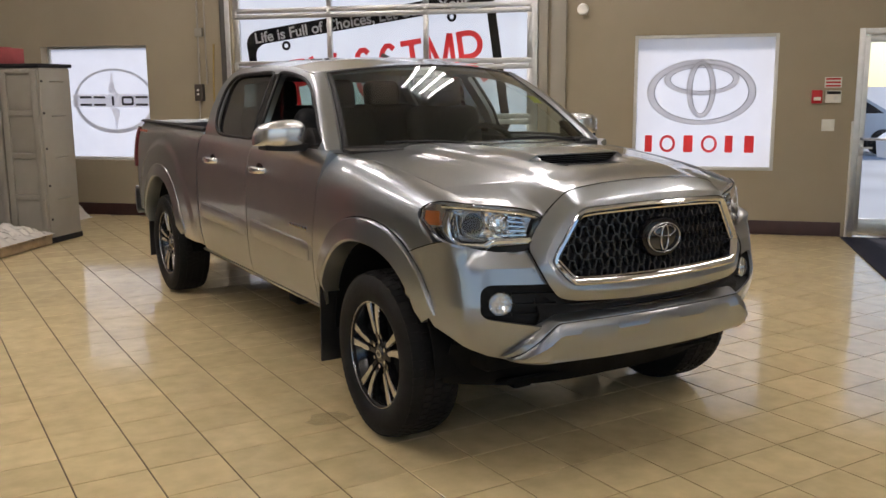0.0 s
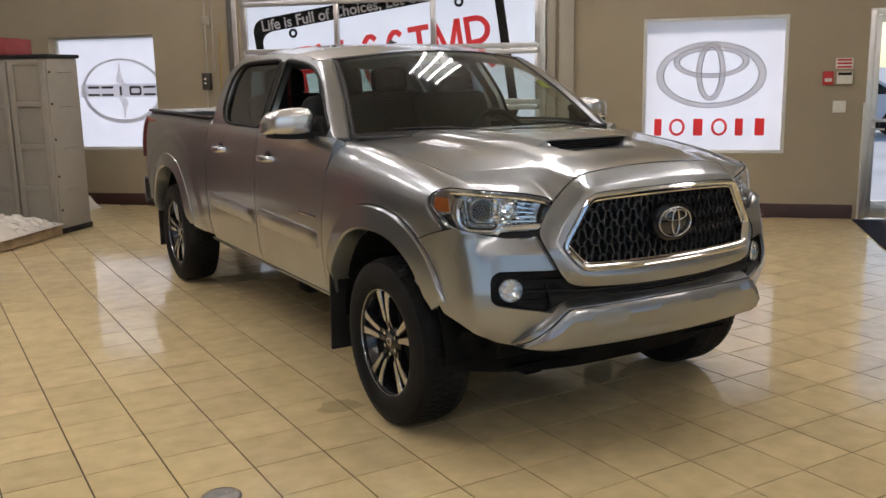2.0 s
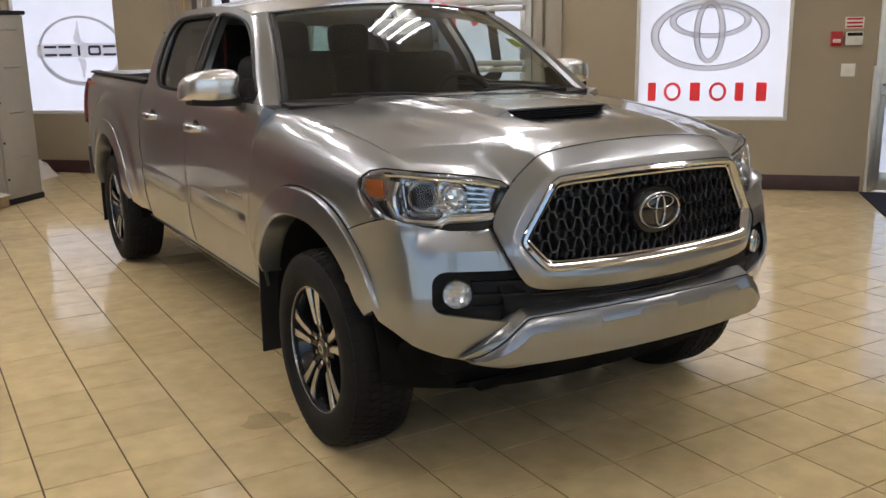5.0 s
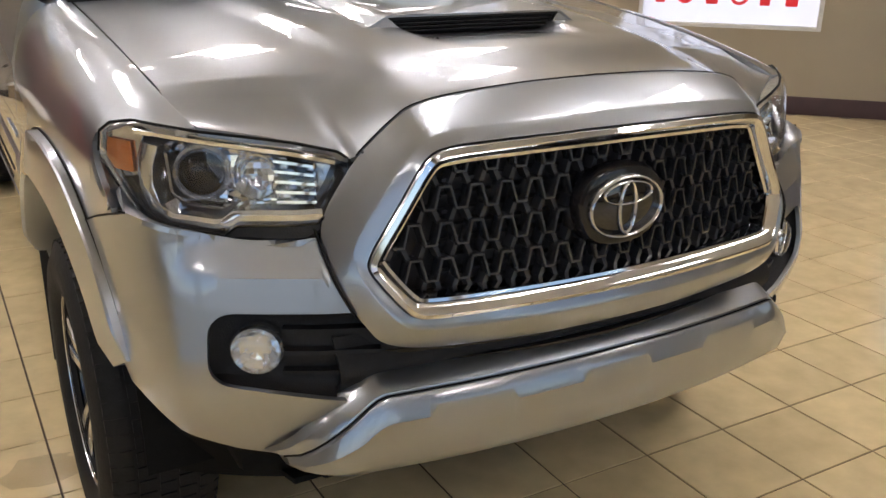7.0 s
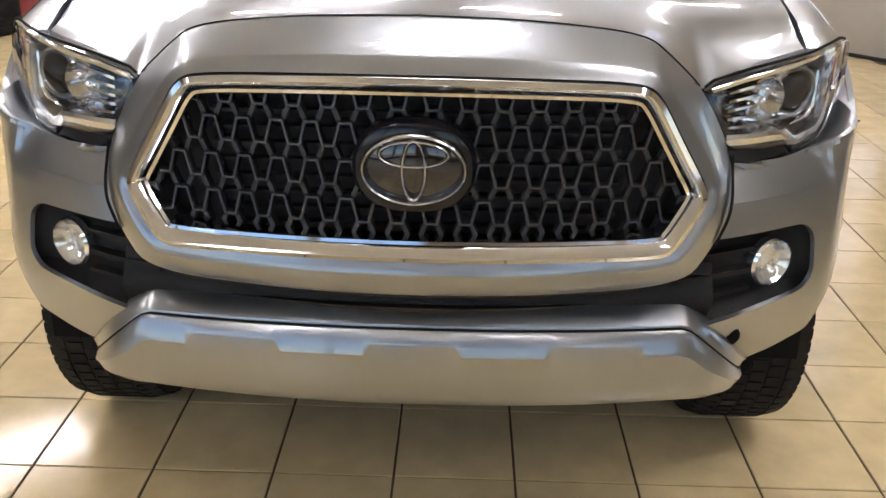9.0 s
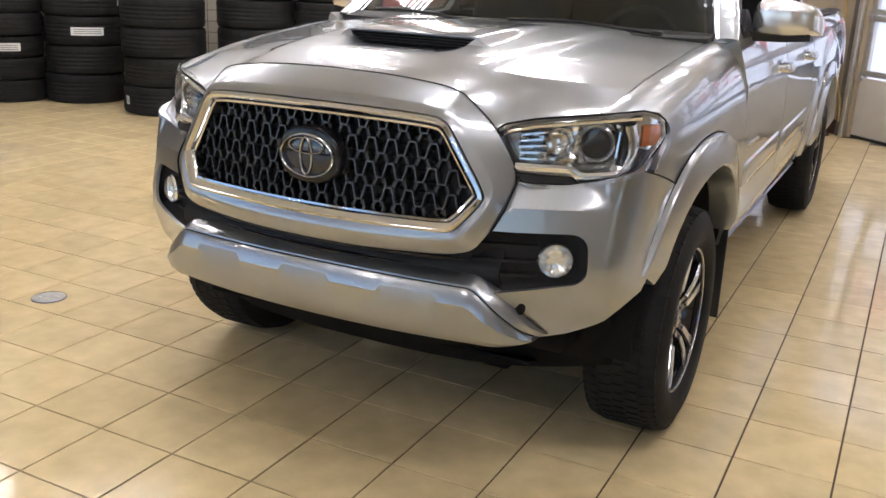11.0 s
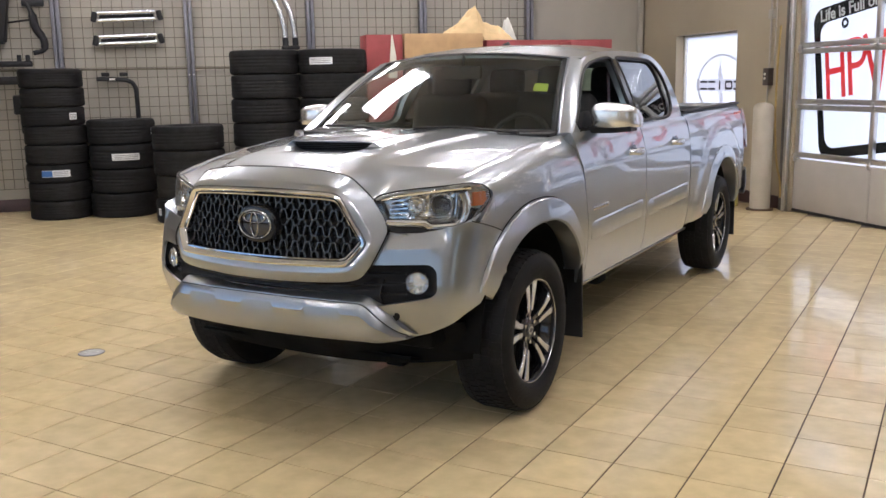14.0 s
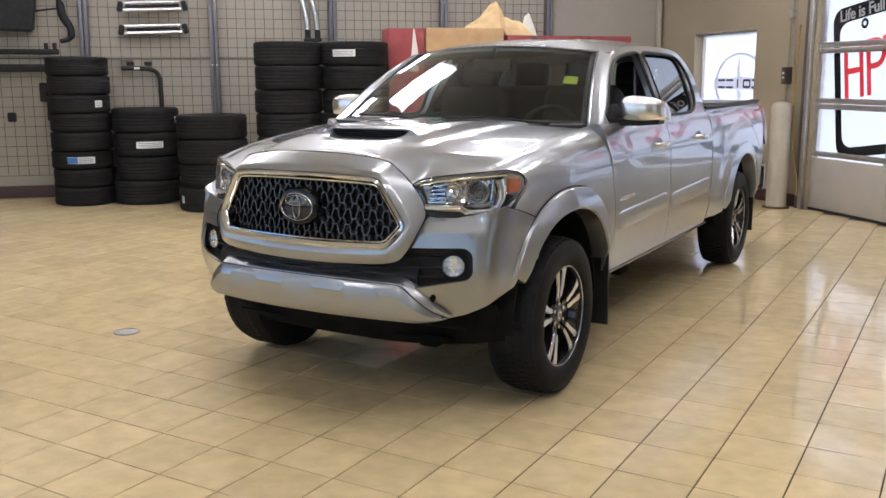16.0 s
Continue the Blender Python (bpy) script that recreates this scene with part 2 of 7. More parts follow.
dull_rubber = shader("mudflap_rubber", (0.014, 0.014, 0.015), 0.55, 0, 0.25, 10, 0.2, 90)
underside = shader("underbody_black", (0.008, 0.008, 0.008), 0.85, 0, 0.3, 8, 0.3, 60, spec=0.15)
trim_chrome = shader("bright_lamp_trim", (0.86, 0.88, 0.91), 0.09, 0.95, 0.03, 9, rvary=0.03)
lamp_grey = shader("bright_lamp_housing", (0.52, 0.54, 0.57), 0.20, 0.85, 0.06, 12)
machined = shader("machined_alloy", (0.64, 0.66, 0.70), 0.24, 1.0, 0.05, 12)
wheel_black = shader("wheel_black", (0.012, 0.012, 0.013), 0.2, 0.0, 0.2, 12, coat=0.6)
cab_glass = clear_glass("cab_glass", (0.57, 0.66, 0.61), gloss=0.04)
tint_glass = clear_glass("tinted_glass", (0.16, 0.17, 0.17))
lens_glass = clear_glass("lens_glass", (0.93, 0.94, 0.95))
pane_glass = clear_glass("pane_glass", (0.92, 0.95, 0.95))
amber = shader("amber_reflector", (0.44, 0.11, 0.018), 0.3, 0, 0.1, 60, 0.2, 240, coat=1.0)
red_lens = shader("red_lens", (0.15, 0.010, 0.012), 0.12, 0, 0.1, 40, coat=1.0)
seat_cloth = shader("seat_cloth", (0.022, 0.022, 0.024), 0.9, 0, 0.3, 30, 0.4, 400)
dash_black = shader("dash_black", (0.018, 0.018, 0.019), 0.7, 0, 0.2, 20, 0.3, 300)
bed_liner = shader("bed_liner", (0.012, 0.012, 0.013), 0.8, 0, 0.3, 20, 0.5, 150)
wall_paint = shader("taupe_wall_paint", (0.335, 0.285, 0.205), 0.62, 0, 0.05, 1.2, 0.12, 160)
wall_light = shader("pale_wall_panel", (0.335, 0.31, 0.265), 0.6, 0, 0.05, 1.2, 0.1, 140)
base_brown = shader("brown_baseboard", (0.045, 0.018, 0.016), 0.45, 0, 0.15, 6, 0.1, 90)
tile_mat = shader("beige_floor_tile", (0.69, 0.555, 0.315), 0.10, 0, 0.10, 9.0, 0.03, 30, rvary=0.05, per_object=0.07, spec=0.7)
tile_far = shader("beige_floor_tiles", (0.69, 0.555, 0.315), 0.10, 0, 0.10, 9.0, 0.03, 30, rvary=0.05, per_object=0.07, per_island=True, spec=0.7)
grout = shader("brown_grout", (0.075, 0.045, 0.022), 0.75, 0, 0.25, 9, 0.3, 150)
alu = shader("brushed_aluminium", (0.62, 0.62, 0.62), 0.35, 0.9, 0.06, 12)
white_frame = shader("white_enamel", (0.66, 0.66, 0.64), 0.35, 0, 0.05, 8)
grey_panel = shader("grey_door_panel", (0.43, 0.41, 0.38), 0.5, 0.0, 0.06, 3, 0.08, 80)
ceil_paint = shader("ceiling_paint", (0.84, 0.83, 0.80), 0.8, 0, 0.06, 2, 0.1, 90)
film_white = film("white_window_film", (0.84, 0.85, 0.89))
film_grey = film("grey_print", (0.10, 0.10, 0.105), 0.6)
film_mid = film("silver_print", (0.74, 0.74, 0.75), 0.7)
film_pale = film("pale_grey_print", (0.92, 0.92, 0.94), 0.72)
film_oval = film("pale_silver_print", (0.89, 0.89, 0.91), 0.72)
film_edge = film("dark_silver_print", (0.50, 0.50, 0.52), 0.7)
film_red = film("red_print", (0.95, 0.15, 0.16), 0.6)
film_black = film("black_print", (0.018, 0.018, 0.02), 0.3)
tube_glow = lamp_glow("fluorescent_tube", (1.0, 0.965, 0.90), 21.5)

# ---- the room ----
W1 = pose(4.06, 4.06, 0, 0, 0, -45)       # wall with the printed windows; local x along it, y out of the room
W2 = pose(-5.775, 5.775, 0, 0, 0, 45)     # wall with the display mesh
S1A, S1B = -8.167, 8.6
S2A, S2B = -8.6, 5.742
Q2 = math.sqrt(0.5)
HIGH = 4.25
THICK = 0.22


def pane_quad(x0, x1, z0, z1, y):
    bm = bmesh.new()
    bm.faces.new([bm.verts.new(p) for p in ((x0, y, z0), (x1, y, z0), (x1, y, z1), (x0, y, z1))])
    return bm


def wall_mesh(a, b, top, holes, thick=THICK):
    """Slab in local x, z with rectangular openings through it."""
    bm = bmesh.new()
    xs = sorted({a, b, *[h[0] for h in holes], *[h[1] for h in holes]})
    zs = sorted({0.0, top, *[h[2] for h in holes], *[h[3] for h in holes]})
    vert = {}

    def v(i, j, k):
        key = (i, j, k)
        if key not in vert:
            vert[key] = bm.verts.new((xs[i], thick if k else 0.0, zs[j]))
        return vert[key]

    def solid(i, j):
        if not (0 <= i < len(xs) - 1 and 0 <= j < len(zs) - 1):
            return False
        cx, cz = (xs[i] + xs[i + 1]) / 2, (zs[j] + zs[j + 1]) / 2
        return not any(h[0] < cx < h[1] and h[2] < cz < h[3] for h in holes)
    for i in range(len(xs) - 1):
        for j in range(len(zs) - 1):
            if not solid(i, j):
                continue
            bm.faces.new((v(i, j, 0), v(i + 1, j, 0), v(i + 1, j + 1, 0), v(i, j + 1, 0)))
            bm.faces.new((v(i, j, 1), v(i, j + 1, 1), v(i + 1, j + 1, 1), v(i + 1, j, 1)))
            if not solid(i - 1, j):
                bm.faces.new((v(i, j, 0), v(i, j + 1, 0), v(i, j + 1, 1), v(i, j, 1)))
            if not solid(i + 1, j):
                bm.faces.new((v(i + 1, j, 0), v(i + 1, j, 1), v(i + 1, j + 1, 1), v(i + 1, j + 1, 0)))
            if not solid(i, j - 1):
                bm.faces.new((v(i, j, 0), v(i, j, 1), v(i + 1, j, 1), v(i + 1, j, 0)))
            if not solid(i, j + 1):
                bm.faces.new((v(i, j + 1, 0), v(i + 1, j + 1, 0), v(i + 1, j + 1, 1), v(i, j + 1, 1)))
    return bm


SC = (-7.15, -5.66, 0.70, 2.11)     # round-badge window
GD = (-4.50, -0.90, 0.00, 3.05)     # sectional door
TY = (0.20, 1.66, 0.68, 2.10)       # oval-badge window
DR = (2.42, 3.44, 0.00, 2.13)       # glazed door
solo("wall_north", wall_mesh(S1A - THICK, S1B + THICK, HIGH, [SC, GD, TY, DR]), wall_paint,
            "taupe painted wall with windows and doors", "wall", kind="structure", at=W1)
solo("wall_west", wall_mesh(S2A - THICK, S2B, HIGH, []), wall_light,
     "pale painted wall behind the display mesh", "wall", kind="structure", at=W2)
W3 = pose(-6.08, -6.08, 0, 0, 0, 135)
W4 = pose(6.08, -6.08, 0, 0, 0, -135)
SHOW = [(-8.2, -5.5, 0.3, 3.6), (-5.3, -2.5, 0.3, 3.6), (-2.3, 0.5, 0.3, 3.6), (0.7, 3.5, 0.3, 3.6)]
solo("wall_south", wall_mesh(-8.6, 8.167, HIGH, SHOW), wall_paint, "taupe painted wall with wide windows", "wall", kind="structure", at=W3)
SHOW_EAST = [(-4.0, -2.6, 0.8, 3.0), (1.3, 4.3, 0.8, 3.0), (4.5, 7.5, 0.8, 3.0)]
solo("wall_east", wall_mesh(-5.742, 8.6, HIGH, SHOW_EAST), wall_paint, "taupe painted wall with wide windows", "wall", kind="structure", at=W4)
for k, (m, h) in enumerate([(W3, h) for h in SHOW] + [(W4, h) for h in SHOW_EAST]):
    win = thing("window_%d" % (k + 3), "wide clear shop window in aluminium framing", "window", kind="structure", at=m)
    bm = bmesh.new()
    for x in (h[0] + 0.03, h[1] - 0.03, (h[0] + h[1]) / 2):
        box(bm, (x, 0.1, (h[2] + h[3]) / 2), (0.06, 0.08, h[3] - h[2]), 0.006)
    for z in (h[2] + 0.03, h[3] - 0.03):
        box(bm, ((h[0] + h[1]) / 2, 0.1, z), (h[1] - h[0], 0.078, 0.06), 0.006)
    part("window_frame", bm, alu, win)
    bm = pane_quad(h[0] + 0.02, h[1] - 0.02, h[2] + 0.02, h[3] - 0.02, 0.1)
    g = part("pane", bm, pane_glass, win)
    g.visible_shadow = False

bm = bmesh.new()
for z0, z1 in ((HIGH, HIGH + 0.2),):
    box(bm, (-0.859, -1.163, (z0 + z1) / 2), (17.2, 14.8, z1 - z0), rot=Euler((0, 0, radians(-45))).to_matrix())
solo("ceiling", bm, ceil_paint, "pale painted flat ceiling", "ceiling", kind="structure")

# baseboards, in lengths between the openings
def baseboard(m, a, b, h=0.15):
    bm = bmesh.new()
    prof = [(0.0, 0.004), (-0.014, 0.004), (-0.014, h - 0.012), (-0.006, h), (0.0, h)]
    loft(bm, [[(a, y, z) for y, z in prof], [(b, y, z) for y, z in prof]], cap=True)
    solo("baseboard", bm, base_brown, "dark brown rubber baseboard along the wall", "baseboard", kind="structure", at=m)


for a, b in ((S1A, GD[0] - 0.16), (GD[1] + 0.45, DR[0] - 0.06), (DR[1] + 0.06, S1B)):
    baseboard(W1, a, b)
baseboard(W2, S2A, S2B, 0.16)
baseboard(W3, -8.6, 8.16)
baseboard(W4, -5.74, 8.6)

# ---- floor: sub-floor sheet; the tiles lie on it, last in this file ----
bm = bmesh.new()
box(bm, (-0.859, -1.163, -0.054), (17.2, 14.8, 0.1), rot=Euler((0, 0, radians(-45))).to_matrix())
floor = solo("floor", bm, grout, "beige ceramic tile floor with brown joints", "floor", kind="structure")
bm = bmesh.new()
bmesh.ops.create_grid(bm, x_segments=8, y_segments=8, size=900)
bmesh.ops.translate(bm, vec=(0, 0, -0.16), verts=bm.verts[:])
pavement_grey = shader("pale_concrete", (0.72, 0.72, 0.72), 0.85, 0, 0.15, 0.4, 0.3, 20)
solo("ground", bm, pavement_grey, "pale concrete forecourt outside", "ground", kind="structure")


# ---- printed windows ----
def ring2d(bm, cx, cz, a, b, w, y, n=64, t=0.0015, wz=None):
    """Flat elliptical band in x, z."""
    wz = w if wz is None else wz
    loops = []
    for ra, rb, yy in ((a, b, y), (a, b, y - t), (a - w, b - wz, y - t), (a - w, b - wz, y)):
        loops.append([(cx + ra * math.cos(2 * math.pi * i / n), yy, cz + rb * math.sin(2 * math.pi * i / n)) for i in range(n)])
    loops.append(loops[0])
    loft(bm, loops)
    bmesh.ops.remove_doubles(bm, verts=bm.verts[:], dist=1e-7)


def bar2d(bm, x0, x1, z0, z1, y, t=0.0015, shear=0.0, r=0.0):
    cx, cz = (x0 + x1) / 2, (z0 + z1) / 2
    pts = rounded(x1 - x0, z1 - z0, r, 4) if r else [(-(x1 - x0) / 2, -(z1 - z0) / 2), ((x1 - x0) / 2, -(z1 - z0) / 2), ((x1 - x0) / 2, (z1 - z0) / 2), (-(x1 - x0) / 2, (z1 - z0) / 2)]
    loft(bm, [[(cx + u + v * shear, y, cz + v) for u, v in pts], [(cx + u + v * shear, y - t, cz + v) for u, v in pts]], cap=True)


def window_set(name, h, label, depth, fw, sill=True):
    win = thing(name, label, "window", kind="structure", at=W1)
    bm = bmesh.new()
    for x in (h[0] + fw / 2, h[1] - fw / 2):
        box(bm, (x, depth, (h[2] + h[3]) / 2), (fw, 0.05, h[3] - h[2]), 0.004)
    for z in (h[2] + fw / 2, h[3] - fw / 2):
        box(bm, ((h[0] + h[1]) / 2, depth, z), (h[1] - h[0] - 2 * fw + 0.002, 0.048, fw), 0.004)
    part("window_frame", bm, white_frame, win)
    bm = pane_quad(h[0] + fw - 0.005, h[1] - fw + 0.005, h[2] + fw - 0.005, h[3] - fw + 0.005, depth + 0.010)
    part("pane", bm, film_white, win, "white printed film on the glass, lit by daylight")
    return win, depth + 0.0095


win, y0 = window_set("window_1", TY, "window with white film, silver oval badge and red bars", 0.03, 0.035)
cx, cz = 0.90, 1.505
for ex, ez, a, b, w, wz, dy, tone in ((0, 0, 0.56, 0.345, 0.075, 0.05, 0.0, film_oval), (0, 0.135, 0.385, 0.165, 0.062, 0.042, 0.004, film_oval), (0, 0.03, 0.15, 0.30, 0.055, 0.045, 0.008, film_oval)):
    bm = bmesh.new()
    ring2d(bm, cx + ex, cz + ez, a, b, w, y0 - dy, wz=wz)
    oval_print = part("printed_oval", bm, tone, win)
    for k, ww in ((1.0, 0.012), (0.0, 0.010)):
        bm = bmesh.new()
        ring2d(bm, cx + ex, cz + ez - 0.004, a - w * (1 - k) + 0.004 * (1 - k), b - wz * (1 - k) + 0.004 * (1 - k), ww, y0 - dy - 0.0025, wz=ww * 0.8)
        part("shaded_edge", bm, film_mid if k else film_edge, oval_print)
x = 0.30
for i, w in enumerate((0.175, 0.20, 0.21, 0.20, 0.18, 0.21)):
    bm = bmesh.new()
    xm, half = x + (w - 0.055) / 2 + 0.01, (w - 0.035) / 2
    if i in (1, 3):
        ring2d(bm, xm, 0.955, half, 0.092, 0.026, y0, 32)
    else:
        bar2d(bm, xm - half * 0.55, xm + half * 0.55, 0.865, 1.045, y0, r=0.012)
    part("printed_shape", bm, film_red, win)
    x += w + 0.012

win, y0 = window_set("window_2", SC, "deep-set window with white film, grey ring and black bars", 0.15, 0.03)
cx, cz = -6.25, 1.43
bm = bmesh.new()
n = 72
lo = []
for ra, rb, up, yy in ((0.575, 0.405, 0, y0), (0.575, 0.405, 0, y0 - 0.0015), (0.535, 0.368, 0.012, y0 - 0.0015), (0.535, 0.368, 0.012, y0)):
    lo.append([(cx + ra * math.cos(2 * math.pi * i / n), yy, cz + up + rb * math.sin(2 * math.pi * i / n)) for i in range(n)])
lo.append(lo[0])
loft(bm, lo)
part("printed_ring", bm, film_mid, win)
bm = bmesh.new()
bar2d(bm, cx - 0.60, cx + 0.60, cz - 0.075, cz + 0.085, y0 - 0.004, r=0.03)
part("printed_band", bm, film_pale, win)
for i in range(5):
    bm = bmesh.new()
    xa = cx - 0.49 + i * 0.20
    if i == 2:
        bar2d(bm, xa + 0.06, xa + 0.09, cz - 0.055, cz + 0.062, y0 - 0.008, r=0.008)
    elif i == 3:
        o, n_ = rounded(0.17, 0.115, 0.03, 4), rounded(0.12, 0.060, 0.015, 4)
        lo = [[(xa + 0.085 + u, yy, cz + 0.003 + v) for u, v in ps] for ps, yy in ((o, y0 - 0.008), (o, y0 - 0.0095), (n_, y0 - 0.0095), (n_, y0 - 0.008))]
        loft(bm, lo + [lo[0]])
    else:
        for dz in (-0.045, 0.048):
            bar2d(bm, xa, xa + 0.17, cz + dz - 0.013, cz + dz + 0.013, y0 - 0.008, r=0.010)
    part("printed_bar", bm, film_grey, win)
for zs in (1, -1):
    bm = bmesh.new()
    pts = [(0.075, 0.085), (0.025, 0.135), (0.002, 0.22), (-0.012, 0.355), (-0.04, 0.24), (-0.085, 0.15), (-0.04, 0.088)]
    o = [(cx + (u if zs > 0 else -u) * 1.0, cz + v * zs) for u, v in pts]
    loft(bm, [[(a, y0 - 0.001, b) for a, b in o], [(a, y0 - 0.003, b) for a, b in o]], cap=True)
    part("printed_flare", bm, film_pale, win)

# ---- sectional overhead door ----
gdoor = thing("door_1", "glazed aluminium sectional overhead door, closed", "garage door", kind="structure", at=W1)
ZR = [0.0, 0.62, 1.215, 1.83, 2.44, 3.05]
XM = [GD[0], -3.29, -2.13, GD[1]]
bm = bmesh.new()
box(bm, ((GD[0] + GD[1]) / 2, 0.07, 0.305), (GD[1] - GD[0], 0.045, 0.60), 0.006)
for i in range(1, 3):
    box(bm, (XM[i], 0.047, 0.31), (0.05, 0.008, 0.56), 0.002)
part("bottom_panel", bm, grey_panel, gdoor, "grey insulated bottom panel")
bm = bmesh.new()
box(bm, ((GD[0] + GD[1]) / 2, 0.07, 0.018), (GD[1] - GD[0], 0.06, 0.03), 0.008)
part("rubber_seal", bm, dull_rubber, gdoor)
for r in range(1, 5):
    z0, z1 = ZR[r], ZR[r + 1]
    bm = bmesh.new()
    for z in (z0 + 0.035, z1 - 0.03):
        box(bm, ((GD[0] + GD[1]) / 2, 0.07, z), (GD[1] - GD[0], 0.05, 0.058), 0.006)
    for i, xm in enumerate(XM):
        box(bm, (xm + (0.035 if i == 0 else -0.035 if i == 3 else 0), 0.07, (z0 + z1) / 2), (0.075 if i in (0, 3) else 0.06, 0.046, z1 - z0 - 0.11), 0.005)
    part("section_frame", bm, alu, gdoor)
    for i in range(3):
        bm = pane_quad(XM[i] + 0.015, XM[i + 1] - 0.015, z0 + 0.045, z1 - 0.045, 0.075)
        g = part("pane", bm, pane_glass, gdoor)
        g.visible_shadow = False
for x in (GD[0] + 0.02, XM[1], XM[2], GD[1] - 0.02):
    for z in ZR[1:5]:
        bm = bmesh.new()
        box(bm, (x, 0.036, z), (0.05, 0.012, 0.09), 0.003)
        rod(bm, (x - 0.02, 0.028, z), (x + 0.02, 0.028, z), 0.008)
        part("hinge", bm, alu, gdoor)
for x in (GD[0] - 0.045, GD[1] + 0.045):
    bm = bmesh.new()
    box(bm, (x, -0.03, 1.6), (0.03, 0.06, 3.2), 0.004)
    box(bm, (x + (0.02 if x < -2 else -0.02), -0.055, 1.6), (0.05, 0.012, 3.2), 0.003)
    part("guide_rail", bm, alu, gdoor)
# the left jamb's dark colour stands for shade beside the door track
shaded_jamb = shader("track_shade_jamb", (0.11, 0.105, 0.10), 0.45, 0.3, 0.15, 6, 0.1, 60)
for x, w in ((GD[0] - 0.10, 0.07), (GD[1] + 0.12, 0.10), (GD[1] + 0.29, 0.16)):
    bm = bmesh.new()
    box(bm, (x, -0.02 if w < 0.15 else -0.035, 1.75), (w, 0.05 if w < 0.15 else 0.08, 3.5), 0.006)
    part("jamb", bm, wall_light if w > 0.09 else shaded_jamb, gdoor)

# banner hung outside the door glass
banner = thing("banner", "white vinyl banner with a giant plate print behind the glazed door", "banner", at=W1)
YB = 0.13
bm = bmesh.new()
grid(bm, lambda u, v: (u, YB + 0.004 * math.sin(u * 5 + v * 3), v), lin(GD[0] - 0.1, GD[1] + 0.1, 25), lin(0.5, 3.15, 12))
part("sheet", bm, film_white, banner)
PT = Matrix.Translation((-2.77, 0, 1.635)) @ Matrix.Rotation(radians(-8.0), 4, 'Y')


def on_plate(u, v, y):
    p = PT @ Vector((u, 0, v))
    return (p.x, y, p.z)


def plate_shape(bm, pts, y, t=0.0015):
    loft(bm, [[on_plate(u, v, y) for u, v in pts], [on_plate(u, v, y - t) for u, v in pts]], cap=True)


def plate_band(bm, outer, inner, y, t=0.0015):
    lo = [[on_plate(u, v, yy) for u, v in ps] for ps, yy in ((outer, y), (outer, y - t), (inner, y - t), (inner, y))]
    lo.append(lo[0])
    loft(bm, lo)
    bmesh.ops.remove_doubles(bm, verts=bm.verts[:], dist=1e-7)


PW, PH = 3.05, 1.63
outer = rounded(PW, PH, 0.16, 8)
inner = [(u * (PW - 0.20) / PW, (v - 0.035) * (PH - 0.27) / PH + 0.0) for u, v in outer]
bm = bmesh.new()
plate_band(bm, outer, inner, YB - 0.008)
part("plate_border", bm, film_black, banner, "black rounded plate border")
for u in (-1.02, 1.02):
    bm = bmesh.new()
    pts = [(u + 0.055 * math.cos(a * math.pi / 12), 0.585 + 0.055 * math.sin(a * math.pi / 12)) for a in range(24)]
    inn = [(u + 0.025 * math.cos(a * math.pi / 12), 0.585 + 0.025 * math.sin(a * math.pi / 12)) for a in range(24)]
    plate_band(bm, pts, inn, YB - 0.014)
    part("bolt_hole", bm, film_black, banner)
# red plate characters as plain strokes
def stroke(pts, w=0.062):
    bm = bmesh.new()
    left, right = [], []
    for i, p in enumerate(pts):
        a, b = Vector(pts[max(i - 1, 0)]), Vector(pts[min(i + 1, len(pts) - 1)])
        n = (b - a).normalized()
        left.append((p[0] - n.y * w / 2, p[1] + n.x * w / 2))
        right.append((p[0] + n.y * w / 2, p[1] - n.x * w / 2))
    loft(bm, [[on_plate(u, v, y) for u, v in (l, r)] for l, r in zip(left, right) for y in (YB - 0.010,)], closed=False)
    thicken(bm, 0.0015, (0, 5, 1))
    part("red_stroke", bm, film_red, banner)


def bow(cu, cv, ru, rv, a0, a1):
    return [(cu + ru * math.cos(radians(a)), cv + rv * math.sin(radians(a))) for a in lin(a0, a1, 12)]


TOP, LOW, HALF = 0.41, -0.18, 0.115
for u in (-1.33, -1.09, -0.98, 1.07):
    stroke([(u, LOW), (u, TOP)])
stroke([(-1.30, HALF), (-1.12, HALF)])
for u in (-0.98, 1.07):
    stroke([(u + 0.03, TOP - 0.03), (u + 0.10, TOP - 0.03)] + bow(u + 0.10, 0.25, 0.13, 0.13, 88, -88) + [(u + 0.03, 0.12)])
stroke([(1.16, 0.10), (1.31, LOW)])
stroke([(-0.74, TOP), (-0.60, LOW)])
stroke([(-0.44, TOP), (-0.58, LOW)])
stroke([(-0.38, HALF - 0.03), (-0.28, HALF - 0.03)])
for u in (-0.09, 0.22):
    stroke(bow(u, HALF, 0.115, 0.275, 55, 305))
stroke([(0.375, TOP - 0.03), (0.625, TOP - 0.03)])
stroke([(0.50, TOP - 0.06), (0.50, LOW)])
for u, d in ((0.69, 0.0), (0.97, 0.0)):
    stroke([(u, LOW), (u, TOP)], 0.055)
stroke([(0.70, TOP), (0.825, 0.02)], 0.055)
stroke([(0.96, TOP), (0.835, 0.02)], 0.055)
for u, w, v in ((1.0, 0.5, -0.66), (0.55, 0.28, -0.66)):
    bm = bmesh.new()
    plate_shape(bm, [(u - w / 2, v - 0.05), (u + w / 2, v - 0.05), (u + w / 2, v + 0.05), (u - w / 2, v + 0.05)], YB - 0.013)
    part("print_bar", bm, film_pale, banner)


